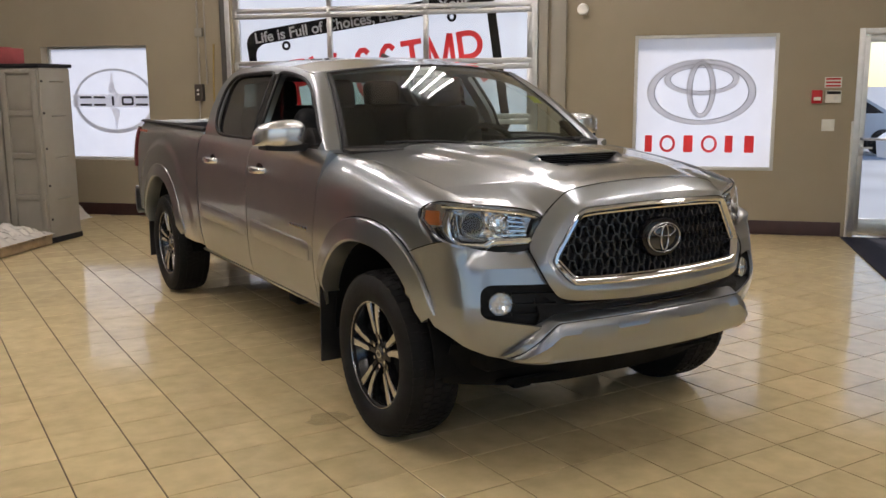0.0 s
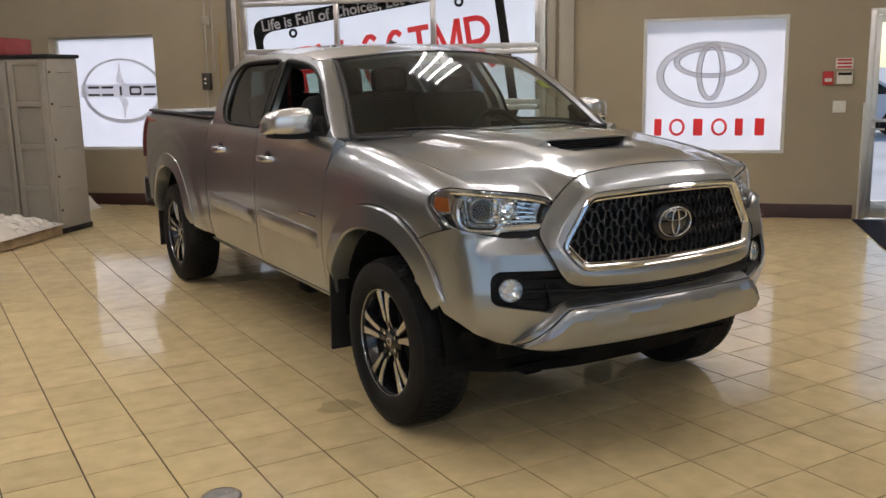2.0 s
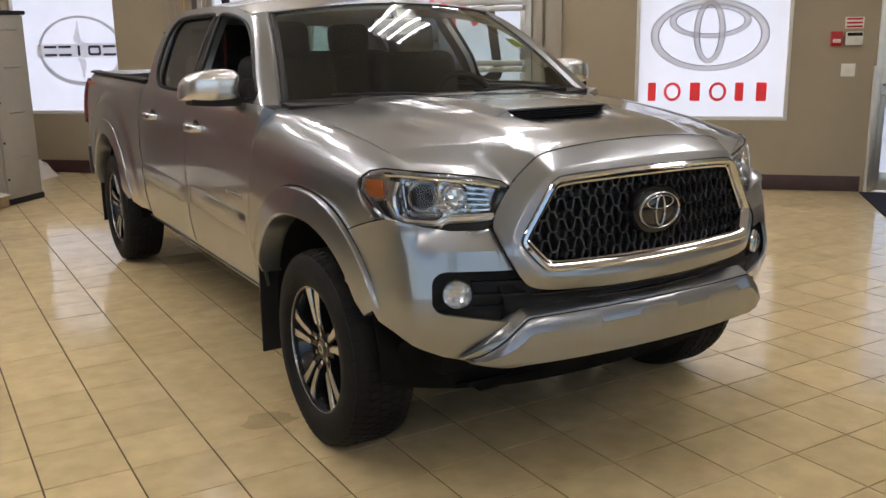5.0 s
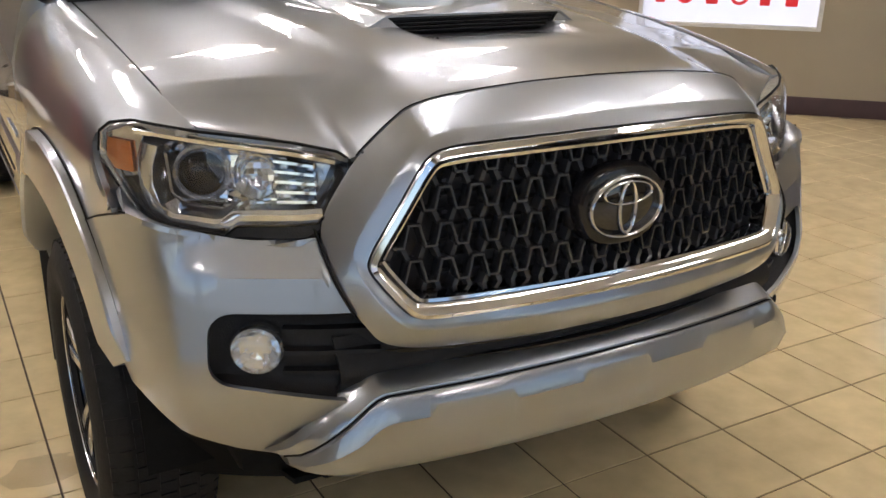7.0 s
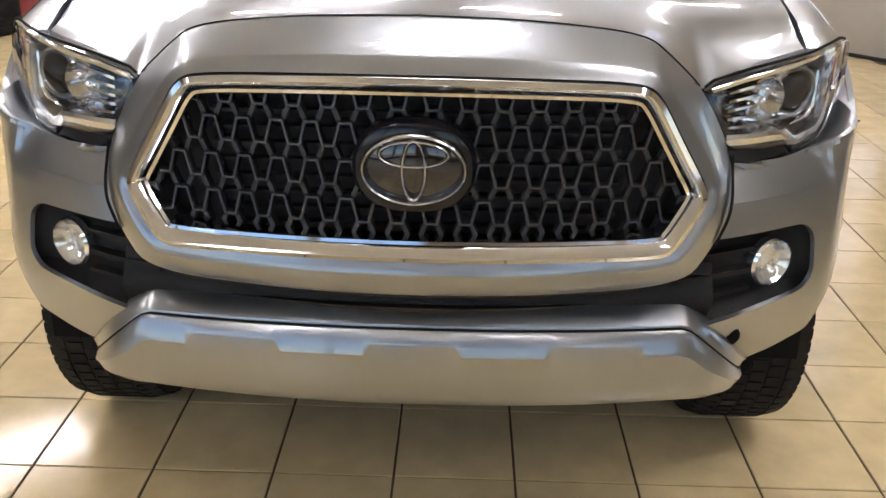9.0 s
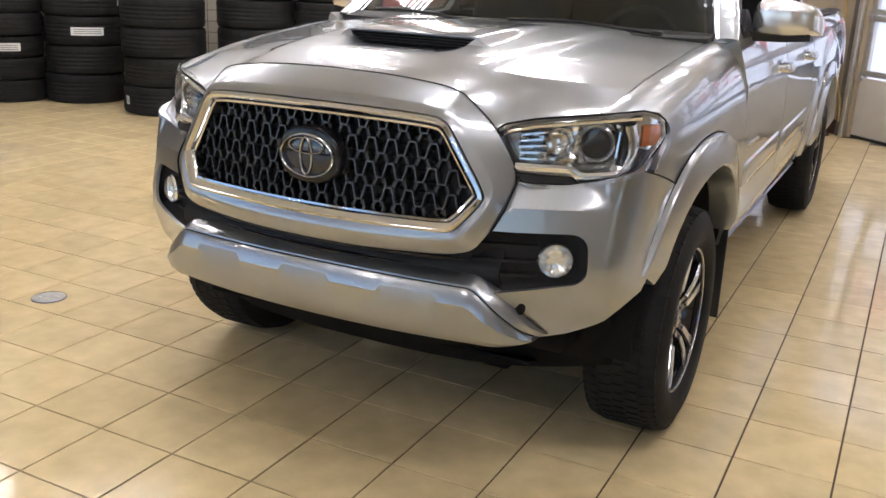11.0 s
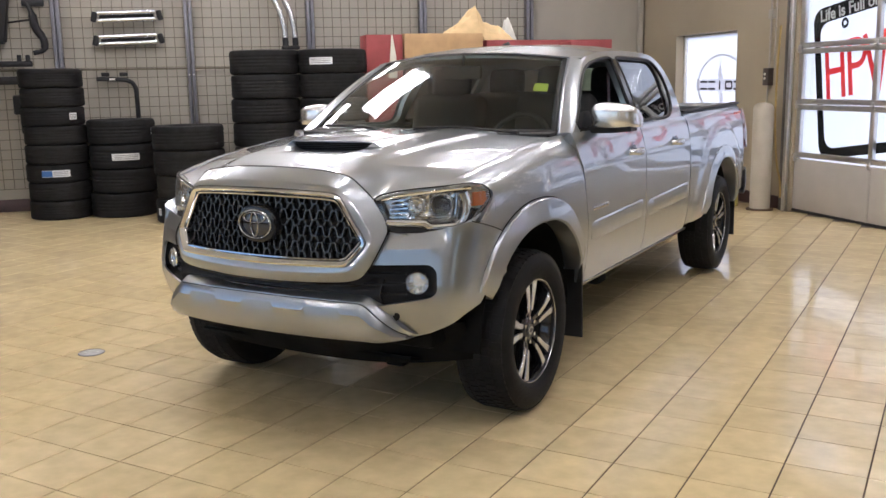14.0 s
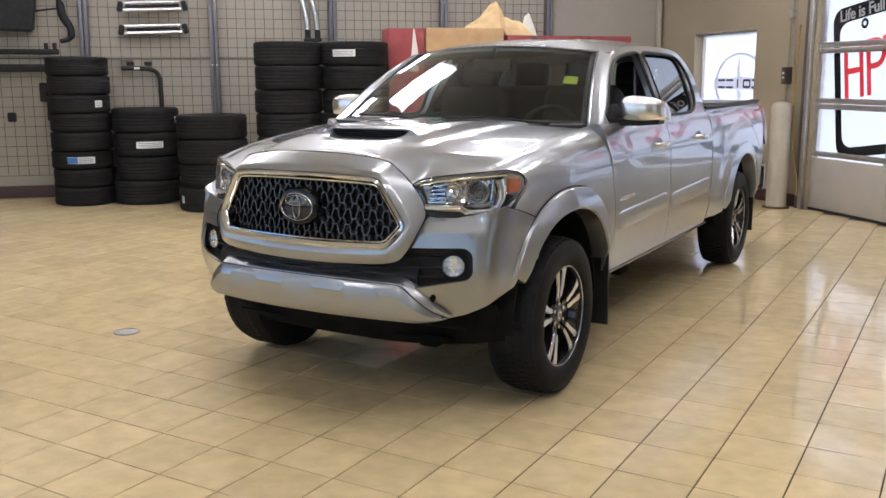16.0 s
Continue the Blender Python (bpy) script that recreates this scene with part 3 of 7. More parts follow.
def lettering(name, body, size, m, material, parent, extrude=0.001):
    cu = bpy.data.curves.new(name, 'FONT')
    cu.body, cu.size, cu.extrude, cu.offset = body, size, extrude, size * 0.022
    cu.align_x, cu.align_y = 'LEFT', 'CENTER'
    tmp = new(name + "_curve", cu)
    dg = bpy.context.evaluated_depsgraph_get()
    me = bpy.data.meshes.new_from_object(tmp.evaluated_get(dg))
    bpy.data.objects.remove(tmp)
    ob = new(name, me)
    me.materials.clear()
    me.materials.append(material)
    ob.parent = parent
    ob.matrix_basis = m
    return ob


film_letter = film("white_print", (0.9, 0.9, 0.92), 0.6)
lettering("lettering", "Life is Full of Choices, Let Us Be Your", 0.172,
          Matrix.Translation(on_plate(-1.41, 0.722, YB - 0.014)) @ Matrix.Rotation(radians(-8.0), 4, 'Y') @ Matrix.Rotation(radians(90), 4, 'X'),
          film_letter, banner)

# ---- glazed exit door ----
door = thing("door_2", "narrow-stile aluminium door with clear glass, closed", "door", kind="structure", at=W1)
bm = bmesh.new()
for x in (DR[0] + 0.03, DR[1] - 0.03):
    box(bm, (x, 0.06, 1.065), (0.06, 0.14, 2.13), 0.005)
box(bm, ((DR[0] + DR[1]) / 2, 0.06, 2.10), (DR[1] - DR[0] - 0.12, 0.138, 0.06), 0.005)
part("door_frame", bm, alu, door)
bm = bmesh.new()
for x in (DR[0] + 0.09, DR[1] - 0.09):
    box(bm, (x, 0.06, 1.035), (0.055, 0.045, 2.05), 0.004)
for z, hh in ((0.10, 0.18), (2.03, 0.075)):
    box(bm, ((DR[0] + DR[1]) / 2, 0.06, z), (DR[1] - DR[0] - 0.234, 0.043, hh), 0.004)
leaf = part("door_leaf", bm, alu, door)
bm = pane_quad(DR[0] + 0.11, DR[1] - 0.11, 0.18, 2.0, 0.06)
g = part("pane", bm, pane_glass, door)
g.visible_shadow = False
bm = bmesh.new()
tube(bm, [(DR[0] + 0.09, 0.03, 1.02), (DR[0] + 0.09, -0.03, 1.02), (DR[1] - 0.09, -0.03, 1.02), (DR[1] - 0.09, 0.03, 1.02)], 0.014)
part("push_bar", bm, alu, leaf)
bm = bmesh.new()
box(bm, (DR[0] + 0.09, 0.028, 0.9), (0.035, 0.02, 0.12), 0.006)
tube(bm, [(DR[0] + 0.09, 0.02, 0.93), (DR[0] + 0.09, -0.025, 0.93), (DR[0] + 0.19, -0.03, 0.93)], 0.01)
part("lever_handle", bm, alu, leaf)
bm = bmesh.new()
box(bm, (DR[0] - 0.012, -0.02, 0.60), (0.018, 0.04, 1.2), 0.004)
solo("corner_guard", bm, white_frame, "white plastic guard strip beside the glass door", "trim", kind="structure", at=W1)

# ---- small fittings on the wall with the windows ----
bm = bmesh.new()
box(bm, (2.05, -0.02, 1.45), (0.10, 0.045, 0.135), 0.008)
red_enamel = shader("red_enamel", (0.50, 0.02, 0.025), 0.35, 0, 0.08, 20)
alarm = thing("fire_alarm_pull", "red fire alarm pull station on the wall", "fire alarm", at=W1)
part("body", bm, red_enamel, alarm)
white_plastic = shader("white_plastic", (0.72, 0.71, 0.66), 0.45, 0, 0.06, 12)
bm = bmesh.new()
box(bm, (2.05, -0.046, 1.43), (0.07, 0.012, 0.035), 0.004)
part("pull_handle", bm, white_plastic, alarm)
sign = thing("notice_plate", "small white notice with red bars above a keypad", "sign", at=W1)
bm = bmesh.new()
box(bm, (2.20, -0.003, 1.595), (0.165, 0.004, 0.105), 0.001)
part("plate", bm, white_plastic, sign)
for z in (1.63, 1.595, 1.56):
    bm = bmesh.new()
    box(bm, (2.20, -0.0065, z), (0.14, 0.002, 0.018))
    part("bar", bm, red_enamel, sign)
keypad = thing("alarm_siren", "cream wall sounder with a dark label", "alarm", at=W1)
bm = bmesh.new()
box(bm, (2.205, -0.02, 1.45), (0.15, 0.045, 0.125), 0.01)
part("body", bm, white_plastic, keypad)
bm = bmesh.new()
box(bm, (2.205, -0.044, 1.49), (0.13, 0.006, 0.03), 0.002)
part("label_strip", bm, black_plastic, keypad)
bm = bmesh.new()
lathe(bm, [(0.0, -0.05), (0.02, -0.05), (0.022, -0.042)], 14, 'Y', (2.225, 0, 1.435))
part("strobe", bm, lens_glass, keypad)
switch = thing("switch_plate", "cream double wall switch plate", "light switch", at=W1)
bm = bmesh.new()
box(bm, (2.175, -0.005, 1.16), (0.125, 0.008, 0.12), 0.003)
part("plate", bm, white_plastic, switch)
for dx in (-0.028, 0.028):
    bm = bmesh.new()
    box(bm, (2.175 + dx, -0.011, 1.16), (0.03, 0.006, 0.062), 0.002)
    part("rocker", bm, white_plastic, switch)
bell = thing("wall_siren", "round cream wall sounder on a bracket", "siren", at=W1)
bm = bmesh.new()
lathe(bm, [(0.0, -0.14), (0.05, -0.135), (0.062, -0.12), (0.05, -0.07), (0.03, -0.03), (0.0, -0.03)], 20, 'Y', (-0.35, 0, 2.38))
part("horn", bm, white_plastic, bell)
bm = bmesh.new()
box(bm, (-0.35, -0.015, 2.38), (0.07, 0.03, 0.10), 0.006)
part("bracket", bm, white_plastic, bell)
box_t = thing("door_control_box", "dark grey door control box with conduit on the wall", "control box", at=W1)
bm = bmesh.new()
box(bm, (-4.94, -0.04, 1.53), (0.10, 0.08, 0.20), 0.008)
part("body", bm, shader("dark_box", (0.05, 0.04, 0.035), 0.4, 0, 0.1, 10), box_t)
bm = bmesh.new()
rod(bm, (-4.94, -0.03, 1.63), (-4.92, -0.03, 4.2), 0.012)
rod(bm, (-4.95, -0.03, 1.43), (-4.97, -0.03, 1.1), 0.010)
rod(bm, (-4.84, -0.03, 1.63), (-4.84, -0.03, 4.2), 0.010)
box(bm, (-4.92, -0.03, 2.24), (0.09, 0.05, 0.10), 0.006)
part("conduit", bm, wall_light, box_t)
for z in (1.56, 1.51):
    bm = bmesh.new()
    lathe(bm, [(0.0, -0.092), (0.012, -0.092), (0.014, -0.082)], 12, 'Y', (-4.94, 0, z))
    part("button", bm, white_plastic, box_t)
bm = bmesh.new()
yellow_cord = shader("yellow_cord", (0.36, 0.25, 0.09), 0.6, 0, 0.1, 20)
tube(bm, curve_pts([(-4.72, -0.05, 2.1), (-4.74, -0.06, 1.6), (-4.72, -0.07, 1.0), (-4.66, -0.07, 0.55), (-4.60, -0.06, 0.35), (-4.58, -0.06, 0.15)], 6), 0.012)
solo("pull_cord", bm, yellow_cord, "tan pull cord hanging beside the overhead door", "cord", at=W1)

# bollard beside the overhead door
bol = thing("bollard", "cream painted steel bollard beside the overhead door", "bollard", at=pose(0.56, 7.24, 0))
bm = bmesh.new()
lathe(bm, [(0.0, 1.24), (0.06, 1.235), (0.10, 1.21), (0.115, 1.17), (0.115, 0.0), (0.0, 0.0)], 28)
part("post", bm, shader("cream_paint", (0.42, 0.385, 0.315), 0.5, 0, 0.08, 4, 0.1, 60), bol)
bm = bmesh.new()
lathe(bm, [(0.115, 0.02), (0.15, 0.018), (0.155, 0.0), (0.115, 0.0)], 28)
part("collar", bm, grout, bol)
bm = bmesh.new()
rod(bm, (-0.30, 0.12, 0.02), (-0.33, 0.20, 0.75), 0.012)
box(bm, (-0.30, 0.12, 0.09), (0.05, 0.05, 0.16), 0.006)
solo("floor_squeegee", bm, shader("olive_plastic", (0.25, 0.22, 0.06), 0.5), "short olive tool leaning on the wall", "tool", at=pose(0.56, 7.24, 0))

# entrance mat
bm = bmesh.new()
box(bm, (3.1, -1.25, 0.008), (1.5, 2.3, 0.012), 0.004)
solo("entrance_mat", bm, shader("navy_mat", (0.012, 0.014, 0.028), 0.95, 0, 0.3, 30, 0.6, 300), "dark navy entrance mat on the tiles at the glass door", "mat", at=W1)

# conduit in the corner
bm = bmesh.new()
rod(bm, (S2B - 0.06, -0.06, 0.0), (S2B - 0.06, -0.06, HIGH), 0.045, 16)
solo("corner_pipe", bm, wall_light, "pale painted pipe running up the room's corner", "pipe", at=W2)

# ---- ceiling lamps ----
def ceiling_lamp(x, y, yaw):
    lamp = thing("ceiling_light", "surface-mounted fluorescent fitting with four tubes", "ceiling light", "ceiling lights", at=pose(x, y, HIGH - 0.001, 0, 0, yaw))
    bm = bmesh.new()
    prof = [(-0.31, 0.0), (-0.31, -0.03), (-0.26, -0.09), (0.26, -0.09), (0.31, -0.03), (0.31, 0.0)]
    loft(bm, [[(-0.66, a, b) for a, b in prof], [(0.66, a, b) for a, b in prof]], cap=True)
    part("housing", bm, white_frame, lamp)
    for k in range(4):
        bm = bmesh.new()
        yy = -0.225 + 0.15 * k
        rod(bm, (-0.61, yy, -0.115), (0.61, yy, -0.115), 0.019, 8)
        part("tube", bm, tube_glow, lamp)
    return lamp


# places along the north wall and out from it
# the last is an unseen lamp added to brighten the floor before the nose
LAMPS = [(-0.6, 2.5), (-3.95, -0.4), (-3.32, -0.4), (-3.65, 2.2), (-3.5, 4.5), (-0.7, 4.7), (0.4, -0.25), (2.45, 0.3), (3.0, 2.2),
         (-6.6, 0.6), (-6.6, 3.2), (5.6, 0.3), (-3.3, -2.4), (-5.6, -1.6), (5.4, -3.6), (-6.6, -3.4), (-0.6, -7.0), (3.0, -6.4), (2.0, -4.7)]
for along, out in LAMPS:
    ceiling_lamp((along + out) * Q2, (out - along) * Q2, 41)

# ---- the pickup ----
WB = 3.60           # wheelbase; the front axle is at y = 0, the nose points to -y
AX = 0.385          # axle height
truck = thing("pickup_truck", "silver four-door pickup truck parked on the tiled floor", "pickup truck")


def pair(name, make, material, label="", smooth=38, parent=None):
    obs = []
    for sx in (1, -1):
        bm = make()
        if sx < 0:
            flip(bm)
        obs.append(part(name, bm, material, parent[sx] if isinstance(parent, dict) else (parent or truck), label, smooth))
    return {1: obs[0], -1: obs[1]}


def bx(y, z):
    """Half width of the lower body."""
    x = interp(z, [0.42, 0.50, 0.60, 0.74, 0.90, 1.02, 1.10, 1.18, 1.24, 1.29], [0.868, 0.896, 0.916, 0.927, 0.930, 0.926, 0.920, 0.907, 0.890, 0.862])
    if y < 0.25:
        x -= 0.045 * ((0.25 - y) / 0.70) ** 2
    return x


def arch(y, yc, ry=0.50, rz=0.51, zc=0.385):
    d = abs(y - yc) / ry
    return zc + rz * math.sqrt(max(0.0, 1 - d * d)) if d < 1 else 0.0


# hood edge line along the fender
SEAM_Y = [-0.525, -0.40, -0.20, 0.0, 0.30, 0.60]
SEAM_X = [0.727, 0.745, 0.757, 0.763, 0.768, 0.765]
SEAM_Z = [1.114, 1.143, 1.180, 1.208, 1.240, 1.262]


def seam(y):
    return interp(y, SEAM_Y, SEAM_X), interp(y, SEAM_Y, SEAM_Z)


HLX = [0.500, 0.585, 0.66, 0.73, 0.79, 0.84, 0.882]
HLY = [-0.690, -0.664, -0.620, -0.562, -0.493, -0.425, -0.335]


def hl(x, z, off=0.0):
    y = interp(x, HLX, HLY) + 0.22 * (z - 1.0) * interp(x, [0.5, 0.88], [1.0, 0.25])
    return Vector((x + off * interp(x, [0.5, 0.88], [0.25, 0.8]), y - off * interp(x, [0.5, 0.88], [1.0, 0.55]), z))


def fender_pt(y, v, z_end):
    """v 0..0.5 turns over the shoulder from the hood line, 0.5..1 runs down to z_end."""
    xs, zs = seam(y)
    xs, zs = xs + 0.0065, zs - 0.003
    zc = 0.99
    if v < 0.5:
        a = v / 0.5 * math.pi / 2
        return (xs + (bx(y, zc) - xs) * math.sin(a) ** 0.85, y, zc + (zs - zc) * math.cos(a) ** 0.9)
    z = zc + (z_end - zc) * (v - 0.5) / 0.5
    return (bx(y, z), y, z)


def fender_x(y, z):
    """Half width of the fender at height z."""
    if z <= 0.99:
        return bx(y, z)
    xs, zs = seam(y)
    k = min(1.0, max(0.0, (z - 0.99) / (zs - 0.993)))
    a = math.acos(k ** (1 / 0.9))
    return xs + 0.0065 + (bx(y, 0.99) - xs - 0.0065) * math.sin(a) ** 0.85


def fender_low(y):
    zl = max(arch(y, 0.05, 0.50, 0.52), 0.47 if y > 0.3 else 0.60)
    return min(zl, 0.985)


def make_fender():
    bm = bmesh.new()

    def skin(y, v):
        x, yy, z = fender_pt(y, v, fender_low(y))
        if y > 0.3:
            # the rear edge runs along the door's front edge
            end = 0.634 + interp(z, [0.45, 0.8, 1.05, 1.26], [0.045, 0.03, -0.03, -0.10])
            end = 0.66 + (end - 0.66) * min(1.0, v / 0.42) ** 1.5
            yy = 0.3 + (y - 0.3) * (end - 0.3) / 0.32
        return (x, yy, z)
    grid(bm, skin, lin(-0.345, 0.62, 36), lin(0, 1, 27))
    # over the headlamp

    def over(y, k):
        z_hl = interp(y, [-0.52, -0.43, -0.345], [1.110, 1.117, 1.085])
        v = 0.0
        while v < 0.5 and fender_pt(y, v, 0.9)[2] > z_hl:
            v += 0.01
        return fender_pt(y, v * k, 0.9)
    grid(bm, over, lin(-0.52, -0.345, 8), lin(0, 1, 9))

    # under the headlamp, down to the bumper and flare
    def under(y, k):
        z1 = interp(y, [-0.46, -0.411, -0.36, -0.340], [0.965, 1.003, 1.043, 1.070])
        z0 = max(0.80, fender_low(y))
        z = z1 + (z0 - z1) * k
        return (fender_x(y, z), y, z)
    grid(bm, under, lin(-0.46, -0.345, 7), lin(0, 1, 8))

    # lip from the skin in to the lamp's outer edge
    def lip(t, k):
        y = -0.455 + 0.112 * t
        z = interp(y, [-0.46, -0.411, -0.36, -0.340], [0.965, 1.003, 1.043, 1.070])
        p = hl(interp(t, [0, 0.3, 0.7, 0.9, 1.0], [0.832, 0.845, 0.860, 0.872, 0.873]), interp(t, [0, 0.3, 0.7, 0.9, 1.0], [0.950, 0.973, 1.008, 1.042, 1.064]), -0.004)
        return Vector((fender_x(y, z), y, z)).lerp(p, k)
    grid(bm, lip, lin(0, 1, 9), lin(0, 1, 4))
    bmesh.ops.remove_doubles(bm, verts=bm.verts[:], dist=0.0005)
    return thicken(bm, 0.012, (0.3, 0.1, 0.8))


pair("front_fender", make_fender, silver)


def flare_maker(yc, a0, a1, ryo, rzo, ryi, rzi, zc=0.385, xo=0.958):
    def make():
        bm = bmesh.new()
        loops = []
        n = 44
        for i in range(n + 1):
            t = i / n
            a = radians(a0 + (a1 - a0) * t)
            c, s = math.cos(a), math.sin(a)
            c, s = math.copysign(abs(c) ** 0.90, c), abs(s) ** 0.88
            end = min(1.0, min(t, 1 - t) / 0.05)

            def at(k, x):
                ry, rz = ryi + (ryo - ryi) * k, rzi + (rzo - rzi) * k
                return Vector((x, yc + ry * c, zc + rz * s))
            pr = []
            sink = 0.06 * max(0.0, (0.25 - (yc + ryo * c)) / 0.70) ** 2 if yc < 1 else 0.0
            for k, x in ((1.0, None), (0.985, xo - 0.012), (0.955, xo - 0.007), (0.60, xo + 0.001), (0.20, xo + 0.009), (0.10, xo + 0.010), (0.02, xo + 0.002), (-0.02, xo - 0.03), (-0.03, xo - 0.10)):
                p = at(k, 0)
                if x is None:
                    x = bx(p.y, p.z) + 0.001
                else:
                    x = x - sink * 0.75
                    x = bx(p.y, p.z) + (x - bx(p.y, p.z)) * (0.5 + 0.5 * end) if x > bx(p.y, p.z) else x
                pr.append((x, p.y, p.z))
            loops.append(pr)
        loft(bm, loops, closed=False)
        return thicken(bm, 0.008)
    return make


def flare_gap(yc, a0, a1, ry, rz, zc=0.385):
    """Dark line, painted shade, where a flare meets the body."""
    def make():
        bm = bmesh.new()
        pts = []
        for i in range(41):
            a = radians(a0 + (a1 - a0) * i / 40)
            c, s = math.cos(a), math.sin(a)
            y, z = yc + ry * math.copysign(abs(c) ** 0.90, c), zc + rz * abs(s) ** 0.88
            pts.append((bx(y, z) + 0.0015, y, z))
        tube(bm, pts, 0.0026, 5)
        return bm
    return make


for yc, a0, a1, ryo, rzo, ryi, rzi in ((0.055, 20, 156, 0.575, 0.615, 0.475, 0.505), (WB + 0.02, 10, 168, 0.60, 0.62, 0.49, 0.515)):
    flare = pair("wheel_arch_flare", flare_maker(yc, a0, a1, ryo, rzo, ryi, rzi), silver, smooth=22)
    pair("gap_shade_line", flare_gap(yc, a0 + 3, a1 - 3, ryo + 0.002, rzo + 0.002), gap_shade, parent=flare)


# ---- doors ----
DOOR = [(0.64, 1.645), (1.655, 2.655)]


def lean(y, z, front):
    """Door edges lean with the pillars."""
    if front:
        return interp(z, [0.45, 0.8, 1.05, 1.26], [0.045, 0.03, -0.03, -0.10])
    return interp(z, [0.45, 0.9, 1.26], [0.06, 0.02, -0.03])


def make_door(y0, y1, first, last):
    def make():
        bm = bmesh.new()

        def f(u, v):
            z = 0.475 + (1.268 - 0.475) * v
            ya = y0 + (lean(y0, z, True) if first else interp(z, [0.45, 0.9, 1.26], [0.03, 0.0, -0.02]))
            yb = y1 + (interp(z, [0.45, 0.9, 1.26], [0.03, 0.0, -0.02]) if first else 0.0)
            y = ya + (yb - ya) * u
            x = bx(1.0, z)
            x += 0.006 * math.exp(-((z - 1.09) / 0.035) ** 2)
            return (x, y, z)
        grid(bm, f, lin(0, 1, 14), [0, .02, .06, .12, .2, .3, .4, .5, .6, .68, .74, .78, .82, .88, .93, .97, 1.0])
        return thicken(bm, 0.05)
    return make


front_door = pair("front_door", make_door(*DOOR[0], True, False), silver)
rear_door = pair("rear_door", make_door(*DOOR[1], False, True), silver)


def make_handle(yc, zc=1.115):
    def make():
        bm = bmesh.new()
        x0 = bx(1.0, zc)
        loops = []
        for i in range(13):
            t = i / 12
            y = yc - 0.105 + 0.21 * t
            off = 0.048 * math.sin(math.pi * min(1, max(0, t))) ** 0.45
            r = 0.015 + 0.006 * math.sin(math.pi * t)
            loops.append([(x0 + off + 0.012 * math.cos(a), y, zc + r * math.sin(a)) for a in (2 * math.pi * k / 8 for k in range(8))])
        loft(bm, loops, cap=True)
        return bm
    return make


def make_cup(yc, zc=1.115):
    def make():
        bm = bmesh.new()
        x0 = bx(1.0, zc) + 0.004
        lathe(bm, [(0.0, 0.002), (0.035, 0.003), (0.042, 0.001)], 18, 'X', (x0, yc - 0.02, zc))
        bmesh.ops.scale(bm, vec=(1, 1.5, 0.95), space=Matrix.Translation((-x0, -(yc - 0.02), -zc)), verts=bm.verts[:])
        return bm
    return make


pair("door_handle", make_handle(1.43), mirror_chrome, "chrome pull handle", parent=front_door)
pair("door_handle", make_handle(2.31), mirror_chrome, "chrome pull handle", parent=rear_door)
pair("handle_cup", make_cup(1.43), dark_chrome, parent=front_door)
pair("handle_cup", make_cup(2.31), dark_chrome, parent=rear_door)


def make_molding(y0, y1):
    def make():
        bm = bmesh.new()
        loops = []
        for i in range(21):
            t = i / 20
            y = y0 + (y1 - y0) * t
            zc = 0.745 + 0.02 * t
            e = min(1.0, min(t, 1 - t) / 0.025)
            h = 0.052 * (0.8 + 0.2 * e)
            x = bx(1.0, zc)
            loops.append([(x + 0.001, y, zc + h), (x + 0.008 * e, y, zc + h * 0.85), (x + 0.010 * e, y, zc + h * 0.2), (x + 0.008 * e, y, zc - h * 0.8), (x + 0.001, y, zc - h)])
        loft(bm, loops, closed=False)
        return thicken(bm, 0.004)
    return make


pair("side_molding", make_molding(0.72, 1.60), silver, parent=front_door)
pair("side_molding", make_molding(1.70, 2.62), silver, parent=rear_door)


def make_badge(y0, n, w, zc, x, gap=1.35):
    def make():
        bm = bmesh.new()
        for i in range(n):
            box(bm, (x + 0.003, y0 + i * w * gap, zc), (0.004, w, 0.018), 0.001)
        return bm
    return make


pair("badge_bars", make_badge(0.74, 6, 0.030, 0.865, bx(1.0, 0.865)), chrome, "row of small chrome badge bars", parent=front_door)


def make_rocker():
    bm = bmesh.new()
    prof = [(0.80, 0.44), (0.862, 0.44), (0.885, 0.455), (0.893, 0.472), (0.80, 0.475)]
    loft(bm, [[(x, y, z) for x, z in prof] for y in lin(0.60, 2.72, 5)], cap=True)
    return bm


pair("rocker_panel", make_rocker, silver)


# ---- bed ----
def make_bedside():
    bm = bmesh.new()
    ys = lin(2.668, 4.62, 60)

    def f(y, v):
        a = arch(y, WB + 0.02, 0.53, 0.545)
        zl = max(a, 0.50 if y < WB else 0.58)
        zt = 1.292 + 0.012 * (y - 2.67) / 1.95
        z = zl + (zt - zl) * v
        x = bx(1.0, z) + 0.002
        if v > 0.93:
            x -= 0.02 * ((v - 0.93) / 0.07) ** 2
        x -= 0.05 * max(0.0, (y - 4.35) / 0.27) ** 2
        # raised shoulder round the wheel opening
        d = math.hypot((y - WB) / 0.80, (z - 0.45) / 0.72)
        x += 0.016 * max(0.0, min(1.0, (1.03 - d) / 0.06))
        return (x, y, z)
    grid(bm, f, ys, lin(0, 1, 26))
    return thicken(bm, 0.02)


pair("bed_side", make_bedside, silver)


def make_rail():
    bm = bmesh.new()
    prof = [(0.866, 0.0), (0.866, 0.008), (0.85, 0.013), (0.79, 0.012), (0.775, 0.004), (0.775, -0.05), (0.80, -0.05), (0.80, 0.0)]
    loft(bm, [[(x - (0.03 if y > 4.5 else 0), y, 1.292 + 0.012 * (y - 2.67) / 1.95 + z) for x, z in prof] for y in (2.69, 3.3, 4.0, 4.45, 4.60)], cap=True)
    return bm


